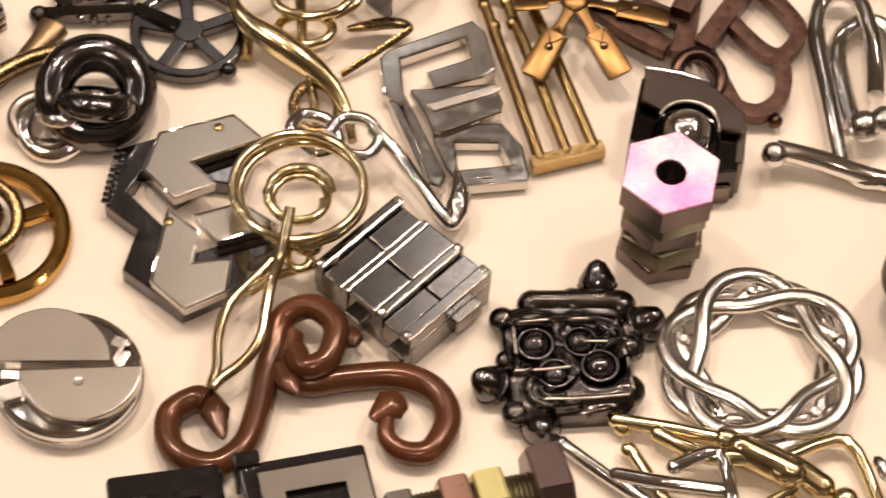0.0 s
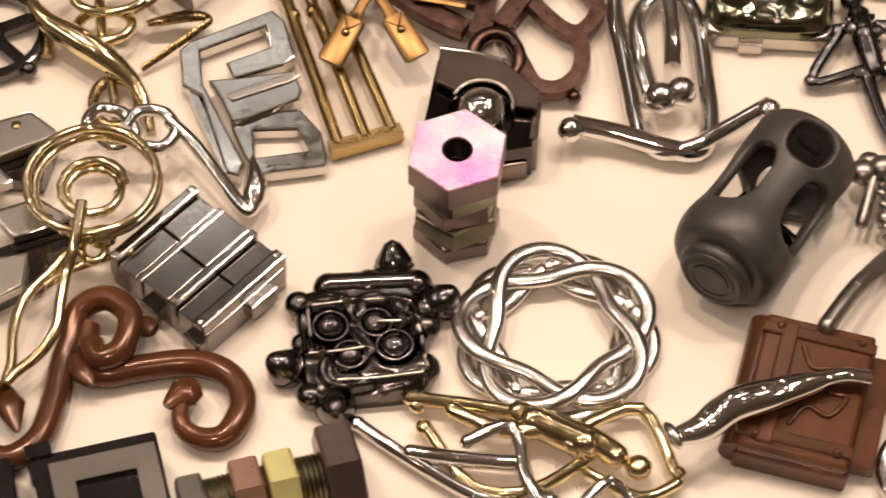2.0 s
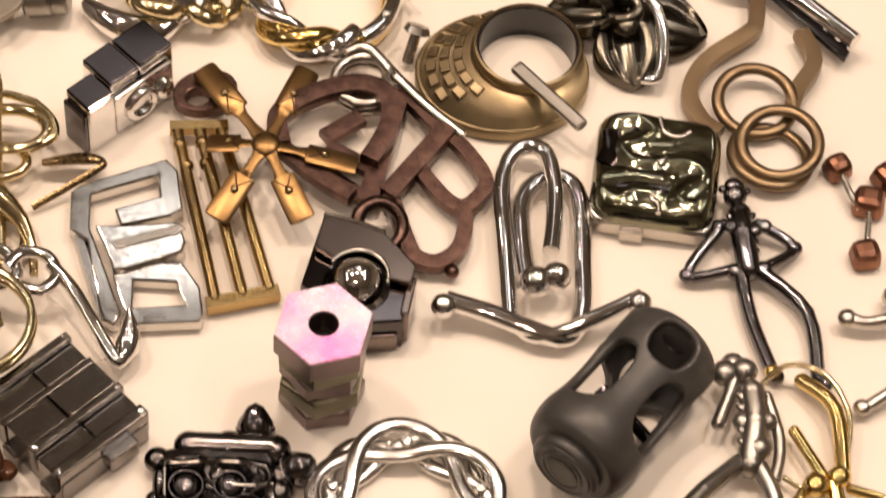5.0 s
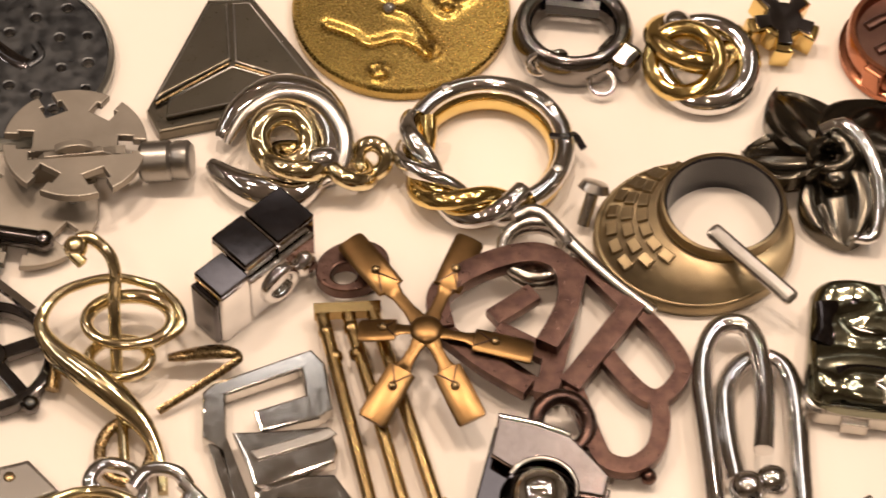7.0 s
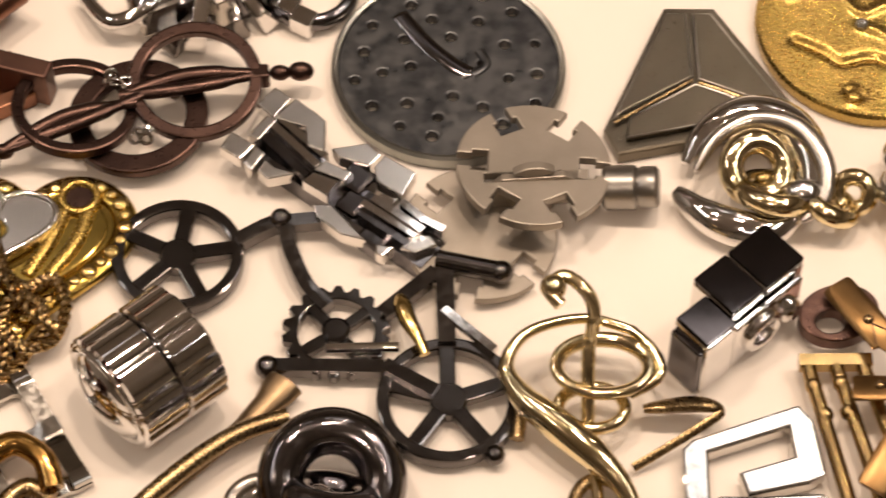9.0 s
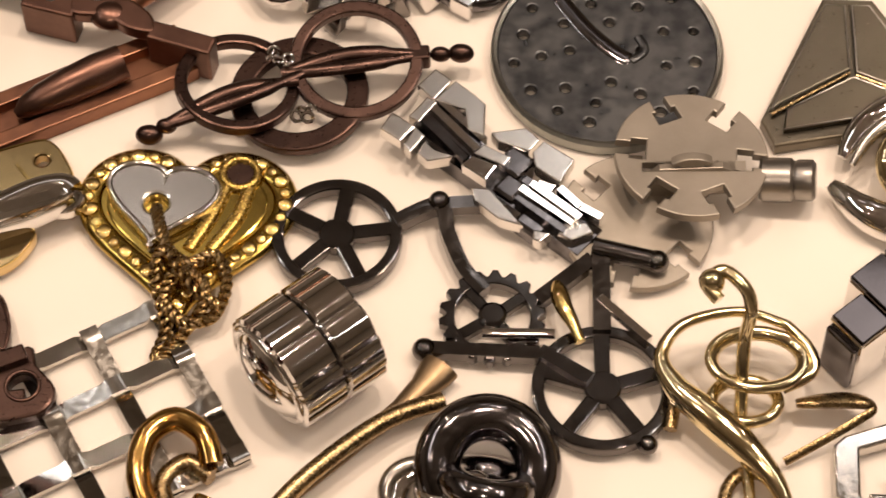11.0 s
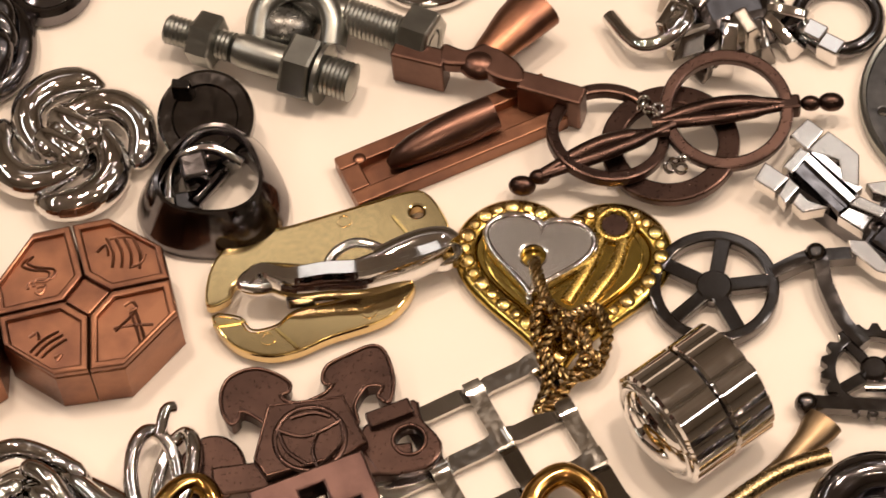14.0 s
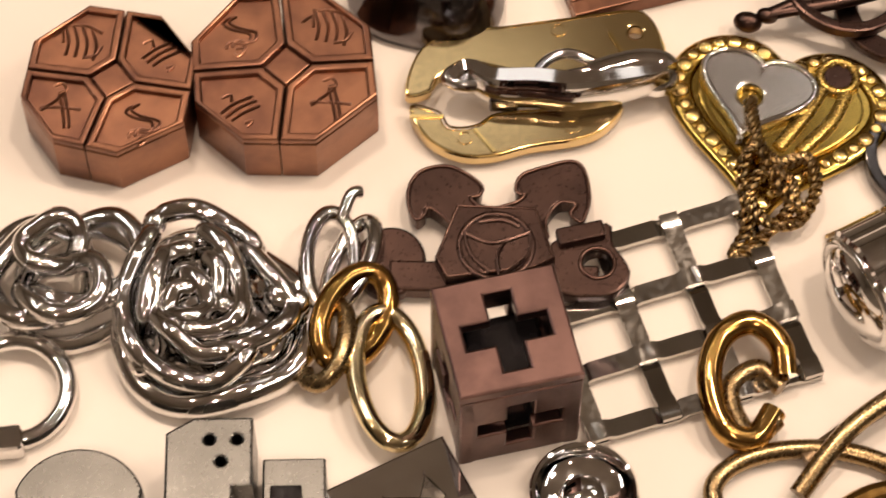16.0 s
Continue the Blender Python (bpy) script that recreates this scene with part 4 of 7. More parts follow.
def star_flower():
    o = thing("flower_puzzle", "black nickel star flower with five folded petals", "puzzle", 180, 190)
    for i, (dx, dy) in enumerate(((-12, 33), (21, 25), (29, -5), (2, -27), (-26, 8))):
        L, a = math.hypot(dx, dy), math.degrees(math.atan2(dy, dx))
        verts, faces, nu, nv = [], [], 18, 16
        for under in (0, 1):
            for u in range(nu + 1):
                s = u / nu
                half = 12.5 * math.sin(math.pi * min(1.0, 0.16 + 0.72 * s)) ** 0.8 * (1 - s ** 5) ** 0.5 + 0.3
                for v in range(nv + 1):
                    q = 2 * v / nv - 1
                    edge = 2.4 * math.exp(-((abs(q) - 0.86) / 0.16) ** 2) * (1 - 0.4 * s)
                    leaf = 2.2 * math.exp(-((abs(q + 0.1) - 0.36) / 0.11) ** 2) * math.sin(math.pi * min(1, s * 1.15)) ** 0.6
                    z = 6.5 + 5.0 * (1 - s) + 3.0 * q * (1 - s * 0.5) + edge + leaf - 3.0 * s * s
                    verts.append((1 + L * s, half * q, z if not under else max(0.6, z - 5.0 - edge - leaf)))
        row = nv + 1
        top = (nu + 1) * row
        for u in range(nu):
            for v in range(nv):
                b = u * row + v
                faces += [(b, b + row, b + row + 1, b + 1), (top + b, top + b + 1, top + b + row + 1, top + b + row)]
            for b in (u * row, u * row + nv):
                faces.append((b, b + row, top + b + row, top + b))
        for v in range(nv):
            for b in (v, nu * row + v):
                faces.append((b, b + 1, top + b + 1, top + b))
        me = mesh_of(verts, faces)
        bm = bmesh.new()
        bm.from_mesh(me)
        me = from_bm(bm)
        me.shade_smooth()
        me.set_sharp_from_angle(angle=radians(60))
        part("petal", me, PETAL, o, at(0, 0, 0.3 * i, 0, 0, a))
    for k in range(3):
        part("curl", tube([(5.6 * math.cos(radians(t)), 5.6 * math.sin(radians(t)), 13 + t / 50) for t in range(0, 190, 12)], 2.4, n=12), PETAL, o, at(-1, -1, 0, 0, 0, 120 * k + 30))
    part("boss", ball(4.8, 1, 1, 0.8), PETAL, o, at(0, -8, 13))
    part("stamen", tube(spline([(-3, 8, 16), (3, 8, 18.5), (9, 0, 18), (12, -14, 14), (10, -26, 8), (5, -25, 5)], 6), [2.0] * 6 + [2.7] * 16 + [2.2] * 9, n=12, flat=0.8), CHROME, o, None, "bright chrome curved pin")


def q_ring():
    o = thing("eccentric_ring_puzzle", "antique brass eccentric ring with brick pattern and slot bar", "puzzle", 138, 168)
    n = 72

    def slope(a, u, z):
        """A point between the collar (u = 0) and the outer rim (u = 1)."""
        x0, y0 = 6 + 19 * math.cos(a), 4 + 19 * math.sin(a)
        x1, y1 = -2.4 + 30.5 * math.cos(a), -0.4 + 27 * math.sin(a)
        return (x0 + (x1 - x0) * u, y0 + (y1 - y0) * u, z)

    verts, faces = [], []
    rings = ((0, 0), (1, 0), (1.03, 1.5), (1.03, 5.4), (0.99, 6.2), (0.93, 6.0), (0.90, 4.6), (0.10, 11.5), (0, 11.5))
    for u, z in rings:
        verts += [slope(2 * math.pi * j / n, u, z) for j in range(n)]
    for r in range(len(rings)):
        s = (r + 1) % len(rings)
        for j in range(n):
            k = (j + 1) % n
            faces.append((r * n + j, r * n + k, s * n + k, s * n + j))
    part("ring", mesh_of(verts, faces), OLDBRASS, o)
    part("collar", lathe([(17.9, 0), (19.2, 0), (19.4, 14), (19.0, 15.4), (18.2, 15.8), (17.9, 15)], 64, True), OLDBRASS, o, at(6, 4, 0))
    part("bore", lathe([(17.2, 0), (17.88, 0), (17.88, 15), (17.2, 14.4)], 64, True), BLACK, o, at(6, 4, 0), "black ring on the inner wall")
    for row, count in ((0, 8), (1, 7), (2, 7)):
        for i in range(count):
            a = radians(118 + i * 15 + (row % 2) * 7.5)
            u = 0.26 + row * 0.235
            x, y, z = slope(a, u, 11.5 - (u - 0.1) * 8.6)
            reach = math.hypot(*[p - q for p, q in zip(slope(a, 1, 0)[:2], slope(a, 0, 0)[:2])])
            tilt = math.degrees(math.atan2(6.9, reach * 0.8))
            part("brick", block(min(3.4, reach * 0.2), 4.6, 1.5, 0.35), OLDBRASS, o, at(x, y, z - 0.3, 0, tilt, math.degrees(a)))
    part("slot_bar", block(33, 5.4, 3.4, 1.4), NICKEL, o, at(11.5, -20, 15, 0, 10, -45), "flat worn nickel bar")


def twisted_ring():
    o = thing("twist_ring_puzzle", "two-tone gold and silver ring of twisted bands", "puzzle", 74, 200.5)
    part("band", torus(22.5, 3.4, 64, 14, 1.5), GOLD, o, at(0, 0, 5.5))
    part("band", tube(lift(circ(24, 40, a0=-60, a1=150), 10), 3.1, n=12), CHROME, o)
    for ph, mat in ((0, CHROME), (2.1, GOLD), (4.2, CHROME)):
        pts = []
        for i in range(36):
            a = radians(150 + i * 4.2)
            w = ph + i * 0.24
            r = 23 + 4 * math.cos(w)
            pts.append((r * math.cos(a), r * math.sin(a), 8 + 4 * math.sin(w)))
        part("strand", tube(pts, 3.2, n=14, flat=0.8), mat, o)
    for a in (35, 120, -30):
        part("stud", lathe([(0, 0), (1.6, 0), (1.6, 1.2), (0, 1.6)], 14), NICKEL, o, at(24 * math.cos(radians(a)), 24 * math.sin(radians(a)), 12.4))
    part("thread", tube(spline([(20, 3, 10), (24, 0, 13), (27, 3, 10), (30, -1, 8)], 4), 1.2, n=6), BLACK, o, None, "knotted black thread")


def pin_coil():
    o = thing("coil_pin", "worn nickel wire coil with a long pin", "puzzle", 88, 158)
    coil = [(10 * math.cos(s * 0.4) - 2, 10 * math.sin(s * 0.4) + 2, 12 - s * 0.2) for s in range(34)]
    part("coil", tube(coil, 2.0, n=10), NICKEL, o)
    part("pin", tube(spline(rel(o, [(80, 170, 13), (88, 172, 13), (98, 160, 11), (108, 149, 9), (120, 138, 7)]), 5), 2.2, n=12), NICKEL, o)
    part("screw", lathe([(0, 0), (2, 0), (2, 10), (5, 11.5), (4, 14), (0, 14.6)], 20), NICKEL, o, at(14, 16, 3, -35, 20, 0), "round headed screw")


def black_cubes():
    o = thing("cube_puzzle", "black mirror cubes joined in a step", "puzzle", 4, 157, 0, 42)
    for x, y, sx, sy, h, mat in ((9.6, 3.0, 15.0, 15.6, 25, MIRROR), (-4.6, 3.0, 12.6, 15.6, 25, MIRROR), (-17.0, -1.0, 11.6, 12.6, 24, MIRROR)):
        cube = part("cube", block(sx, sy, h - 1.2, 0.9), CHROME, o, at(x, y - 0.6, 0), "chrome cube with a black mirror top")
        part("top_face", block(sx - 0.5, sy - 0.5, 1.6, 0.5), mat, cube, at(0, 0, h - 1.4), "black mirror top face")
    part("side_plate", block(26, 2.0, 19, 0.8), CHROME, o, at(2, -6.6, 0.6))
    part("ring", torus(5.6, 1.6, 32, 12), CHROME, o, at(0, -8.0, 9, 90, 0, 0))
    part("lug", ball(3.4, 1.2, 1, 1.4), CHROME, o, at(10, -7.6, 9))
    part("front_plate", block(2.0, 11, 20, 0.8), GUN, o, at(-23.6, -1.4, 0.4))


def two_tone_knot():
    o = thing("knot_puzzle", "silver and gold interlocked cast loops", "puzzle", 12, 203)
    arch = spline([(-21, 6, 6), (-15, 15, 9), (-4, 20, 12), (8, 16, 13), (15, 5, 11), (14, -6, 8), (8, -11, 6)], 6)
    m = len(arch)
    part("loop", tube(arch, [1.6 + 4.6 * math.sin(math.pi * i / (m - 1)) ** 0.8 for i in range(m)], n=18, flat=0.85), CHROME, o)
    part("loop", tube(arch, [0.9 + 2.6 * math.sin(math.pi * i / (m - 1)) for i in range(m)], n=12), NICKEL, o, at(2.4, -4.6, 3.0))
    leaf = spline([(-24, -3, 5), (-17, -11, 6), (-8, -16, 6), (2, -17, 6), (10, -12, 7)], 6)
    m = len(leaf)
    part("loop", tube(leaf, [1.2 + 4.4 * math.sin(math.pi * (0.06 + 0.86 * i / (m - 1))) for i in range(m)], n=18, flat=0.8), CHROME, o)
    part("ring", torus(8.0, 3.8, 44, 16, 0.9), PALEGOLD, o, at(-1, 1, 11, 25, 15, 0))
    part("ring", torus(8.4, 3.4, 44, 16), PALEGOLD, o, at(3, -6, 9, -30, 10, 0))
    part("ring", torus(6.4, 3.0, 40, 14), PALEGOLD, o, at(19, -9, 8, -20, 25, 0))
    part("ring", torus(4.6, 2.6, 32, 12), PALEGOLD, o, at(26, -5, 8, 40, -20, 0))
    part("bead", ball(4.4, 1.3, 1, 0.9), CHROME, o, at(11, -8, 12))


def triangle_plate():
    o = thing("triangle_puzzle", "gunmetal truncated triangle of three tiled panels", "puzzle", -5, 238)
    outer = rel2(o, [(-32, 222), (-28, 213), (21, 224), (24, 231), (2, 267), (-13, 267)])
    part("base", plate([outer], 5, 0.8), OLIVEGUN, o)
    panels = ([(-1, 2), (-23, -12), (-26, -15), (-8, 27), (-2, 27)], [(0, -1.2), (-21, -14.5), (-22, -22), (16, -13), (19, -9)], [(1.3, 1), (20, -7), (26, -7), (6, 27), (0.5, 27)])
    for loop in panels:
        tile = part("panel", plate([[(x * 0.94, y * 0.94) for x, y in loop]], 2.2, 0.5), OLIVEGUN, o, at(0, 0, 4.9))
        # Steel line drawn where the bevel of each panel shows a highlight.
        part("edge", tube(lift([(x * 0.93, y * 0.93) for x, y in loop], 2.1), 0.3, True, 6), STEEL, tile, None, "steel line imitating the bevel highlight")
    for a, b in (((-1, 0.5), (-24, -15)), ((1, -0.2), (20, -8))):
        part("ridge", tube([(*a, 6.6), (*b, 6.4)], 0.6, n=6), BRASS, o, None, "raised brass ridge line")


def gear_discs():
    o = thing("gear_disc_puzzle", "frosted steel gear discs slotted into one another", "puzzle", -50, 198)

    def notched(R, n, a0, depth, neck=2.3, wide=3.6):
        pts = []
        for i in range(n):
            a = radians(a0 + 360 / n * i)
            ca, sa = math.cos(a), math.sin(a)
            step = math.asin(neck / R)
            for x, y in ((R * math.cos(step), -neck), (R - depth * 0.5, -neck), (R - depth * 0.5, -wide), (R - depth, -wide), (R - depth, wide), (R - depth * 0.5, wide), (R - depth * 0.5, neck), (R * math.cos(step), neck)):
                pts.append((x * ca - y * sa, x * sa + y * ca))
            span = 2 * math.pi / n - 2 * step
            for k in range(1, 9):
                t = a + step + span * k / 9
                pts.append((R * math.cos(t), R * math.sin(t)))
        return pts

    slot = [(-14, -7.2), (15, -4.6), (15, -1.6), (-14, -4.2)]
    part("disc", plate([notched(22, 6, 57, 9), slot], 3, 0.4), FROST, o, at(-3, 4, 12, -4, 3, 0))
    part("disc", plate([notched(22, 6, 20, 9)], 3, 0.4), FROST, o, at(-18, -13, 3, 2, 4, 0))
    part("disc", plate([notched(9.5, 4, 45, 4, 1.2, 2)], 3, 0.4), FROST, o, at(-3, 1, 10, 84, 0, 5))
    part("rib", plate([[(-14, 0), (15, 0), (15, 7), (8, 11), (-10, 11), (-14, 7)]], 2.6, 0.4), FROST, o, at(-2, -1, 5, 80, 0, 5))
    part("drum", lathe([(0, 0), (5.6, 0), (6.4, 1), (6.4, 9), (5.4, 10), (6, 11), (6, 15), (5, 16), (0, 16)], 28), STEEL, o, at(17, 1, 8, 0, 82, -4))


def gold_medal():
    o = thing("disc_puzzle", "satin gold disc with a raised maze line", "puzzle", 49.5, 262)
    part("disc", lathe([(33.5, 0), (35, 0), (35.4, 1), (35.4, 4), (34.6, 5), (33.6, 5), (33.5, 4)], 72, True), SATINGOLD, o)
    part("field", relief(lambda a: 33.6, 4.3, [([(-24, -6), (-16, -10), (-11, -14), (-2, -12), (4, -15), (8, -20)], -1.6, 1.5), ([(-4, -1), (2, -4), (6, -10), (9, -17)], 1.5, 1.6), ([(9, 3), (14, -3), (20, 2)], 1.4, 1.8), ([(-25, 10), (-12, 14), (-4, 4), (8, 8), (18, 0), (26, 6)], 1.2, 1.4)], [(-8, -27, 2.6, 1.6), (9.5, -19, 2.2, 1.4), (15, -1, 2.4, 1.2)], 48, 200, 0.02, 0.1), SATINGOLD, o)
    part("stud", ball(2.2), CHROME, o, at(-4, -1, 5.2), "small chrome stud")


def letter_ring():
    o = thing("signet_ring_puzzle", "dark chrome ring with a black bar and fine springs", "puzzle", 104, 248)
    part("ring", torus(16, 3.6, 48, 12, 1.9), BOXSTEEL, o, at(0, 0, 6))
    part("bar", bar((-8, 10, 9), (9, 7, 9), 4, 4), BLACK, o)
    part("bar", bar((2, 9, 9), (3, 16, 9), 4, 4), BLACK, o)
    part("clasp", block(13, 10, 10, 2.2), BOXSTEEL, o, at(14, -11, 1, 0, 0, -40))
    for i in range(3):
        part("spring", torus(3.4, 1.0, 20, 8), CHROME, o, at(-12 + i * 3, -14 + i * 0.5, 8, 60, 30 * i, 0))
    part("spring", torus(4, 0.8, 20, 8), CHROME, o, at(8, -20, 5, 30, 0, 0))


def small_knot():
    o = thing("ring_knot_puzzle", "silver and gold rings knotted together", "puzzle", 143, 237)
    part("ring", torus(14, 4.1, 48, 14), CHROME, o, at(2, -4, 7, 12, 0, 0))
    part("ring", torus(12, 3.8, 48, 14), GOLD, o, at(-2, 3, 9, -20, 15, 0))
    part("ring", torus(10.5, 3.2, 40, 14), GOLD, o, at(-5, -6, 11, 24, -14, 0))
    part("bead", ball(5, 1, 1.2, 0.8), CHROME, o, at(-6, 8, 12))
    p = thing("gold_cog", "polished gold notched cog piece", "puzzle", 175, 247)
    cog = [(12 * math.cos(radians(a)) * (1 if (a // 36) % 2 else 0.58), 12 * math.sin(radians(a)) * (1 if (a // 36) % 2 else 0.58)) for a in range(0, 360, 6)]
    part("cog", plate([cog], 10, 1.0), GOLD, p, at(-5, 1, 2, 8, 8, 0))
    part("face", plate([[(x * 0.82, y * 0.82) for x, y in cog]], 1.0, 0.3), GUN, p, at(-3.5, 0, 11.8, 8, 8, 0), "dark top face")


def copper_ring():
    o = thing("copper_drum_puzzle", "polished copper rimmed drum with a dark relief face", "puzzle", 212, 240)
    part("flange", lathe([(0, 0), (21.5, 0), (22.4, 0.8), (22.4, 3), (21, 3.8), (0, 3.8)], 64), REDCOPPER, o)
    part("rim", lathe([(17.6, 3.6), (20.6, 3.6), (20.6, 11), (20, 12.4), (18.4, 12.4), (17.6, 11)], 64, True), REDCOPPER, o)
    part("face", lathe([(0, 3.7), (17.5, 3.7), (17.5, 9.4), (0, 9.8)], 48), DARKCOPPER, o)
    for line in ([(-14, 4), (-6, 8), (2, 4), (10, 8), (14, 2)], [(-12, -6), (-2, -2), (4, -8), (12, -6)], [(-2, 14), (0, 6), (-4, -4), (2, -14)]):
        part("relief", tube(spline(lift(line, 9.8), 6), 1.8, n=10, flat=0.7, up=(0, 0, 1)), DARKCOPPER, o)
    part("notch", block(7, 4, 9, 0.8), REDCOPPER, o, at(-14, -15, 3, 0, 0, -45))


def dimple_disc():
    o = thing("dimpled_disc", "blue-grey pewter disc with punched holes", "puzzle", -77, 245)
    holes = []
    for i, R in enumerate((10, 18, 27)):
        n = (4, 9, 15)[i]
        for k in range(n):
            a = 2 * math.pi * k / n + i * 0.4
            holes.append(circ(1.5 + 0.45 * math.sin(3.1 * k), 16, R * math.cos(a) + 1.4 * math.sin(9 * k), R * math.sin(a) + 1.4 * math.cos(7 * k)))
    part("disc", plate([circ(32.8, 80)] + holes, 3.4, 0.6), PEWTER, o, at(0, 0, 0.6))
    part("rim", lathe([(32.4, 0.2), (34.2, 0.2), (34.6, 1.5), (34.4, 4.4), (33.6, 5.2), (32.6, 4.8)], 80, True), ZINC, o, None, "bright worn rim")
    # Raised dark strip stands in for the sunken winding channel.
    part("relief", tube(spline(lift([(-15, 20), (-7, 9), (1, 1), (7, -3)], 3.9), 10), [0.6] + [2.6] * 28 + [1.6] * 2, n=12, flat=0.35, up=(0, 0, 1)), GUN, o, None, "dark raised strip standing for a groove")
    part("relief", tube(spline(lift([(7, -3), (11, 1), (9, 6)], 3.9), 8), 1.5, n=12, flat=0.6, up=(0, 0, 1)), PEWTER, o)


def bronze_ring_keys():
    o = thing("ring_key_puzzle", "dark bronze flat rings linked with curved keys", "puzzle", -168, 226)
    for x, y, z, R, w, rx, ry, mat in ((-17, -1, 7, 18.2, 3.6, -5, 6, BRONZE), (1.5, -2, 4, 20.4, 6.4, 0, -3, BRONZE), (17.5, 8.5, 8, 19.6, 3.8, 7, 0, BRONZE)):
        part("ring", plate([circ(R, 64), circ(R - w, 64)], 3.6, 0.7), mat, o, at(x, y, z, rx, ry, 0))
    for (x0, y0), (x1, y1), bow in (((-203, 210), (-167, 226), 2.6), ((-203, 210), (-165, 229), -2.2), ((-172, 229), (-131, 237), 2.4), ((-172, 229), (-131, 237), -2.4)):
        nx, ny = -(y1 - y0), x1 - x0
        k = bow / math.hypot(nx, ny)
        mid = ((x0 + x1) / 2 + nx * k, (y0 + y1) / 2 + ny * k)
        part("key", tube(spline(rel(o, [(x0, y0, 9.5), (*mid, 12), (x1, y1, 10.5)]), 8), [2.0] * 4 + [2.3] * 8 + [1.7] * 5, n=12, flat=0.75, up=(0, 0, 1)), BRONZE, o)
    for x, y, z, r in ((-209, 208, 6, 3.4), (-204, 210, 8, 2.6), (-120, 239, 9, 3.2), (-126, 238, 9.5, 2.6)):
        part("knob", ball(r, 1.2, 0.9, 0.9), BRONZE, o, at(x + 168, y - 226, z))
    part("hinge", block(6, 5, 6, 0.8), BRONZE, o, at(36, 11, 6, 0, 0, 8))
    for i in range(10):
        c = (-173, 233) if i < 5 else (-164, 214)
        part("link", torus(1.6, 0.55, 14, 6), CHROME, o, at(c[0] + 168 + 2.6 * math.cos(i * 2.3), c[1] - 226 + 2.2 * math.sin(i * 1.7), 11.5, 50 * i, 30 * i, 0), "small chrome chain link")


def notched_tower():
    o = thing("zigzag_bar_puzzle", "bright chrome bar stepped with cut octagon plates", "puzzle", -107, 193)
    part("core", bar(*rel(o, [(*(-131, 216), 4), (*(-81, 176), 4)]), 11, 7), GUN, o)
    tops = ([(-127, 231), (-132, 225), (-127, 220), (-122, 227)], [(-121, 227), (-127, 220), (-118, 217), (-117, 210), (-112, 208), (-112, 219), (-115, 222)], [(-129, 221), (-126, 219), (-131, 212), (-134, 214)], [(-139, 216), (-142, 210), (-136, 206), (-132, 211)], [(-132, 211), (-135, 205), (-133, 202), (-129, 208)], [(-129, 207), (-131, 203), (-128, 200), (-120, 202), (-126, 204)],
            [(-112, 205), (-104, 201), (-106, 198), (-115, 202)], [(-115, 201), (-108, 198), (-111, 193), (-118, 198)], [(-110, 210), (-100, 212), (-96, 208), (-99, 204), (-108, 207)], [(-95, 207), (-86, 201), (-90, 193), (-97, 198), (-98, 203)], [(-115, 192), (-110, 192), (-100, 180), (-107, 182), (-114, 188)], [(-96, 194), (-91, 192), (-93, 189), (-97, 191)], [(-97, 178), (-92, 177), (-95, 174), (-97, 175)], [(-88, 181), (-82, 181), (-80, 178), (-86, 175), (-90, 177)])
    for k, loop in enumerate(tops):
        z = (12, 12, 12, 11, 11, 10, 12, 12, 11, 12, 9, 12, 10, 10)[k]
        part("plate", plate([rel2(o, loop)], 5.0, 0.45), BRIGHTNI if k not in (7, 11) else CHROME, o, at(0, 0, z - 5.0))
    for (x0, y0), (x1, y1), z, mat in ((((-125, 220)), ((-112, 207)), 10, CHROME), (((-127, 217)), ((-114, 203)), 11, CHROME), (((-130, 214)), ((-117, 200)), 10, GUN), (((-129, 216)), ((-115, 202)), 9.4, GUN), (((-101, 191)), ((-86, 180)), 10, CHROME), (((-98, 192)), ((-84, 181)), 11, CHROME), (((-90, 191)), ((-84, 185)), 10.6, CHROME), (((-85, 186)), ((-78, 182)), 10, CHROME), (((-102, 189)), ((-88, 178)), 8.6, GUN)):
        part("rail", bar(*rel(o, [(x0, y0, z), (x1, y1, z)]), 2.2, 3.6), mat, o)
    for (x, y), w, h in zip(((-103, 201), (-123, 221), (-104, 193), (-97, 183), (-124, 210)), (9, 8, 8, 9, 10), (9, 8, 8, 7, 7)):
        part("saddle", block(w, w, h, 1.4), GUN, o, at(x + 107, y - 193, 1, 0, 0, -38))


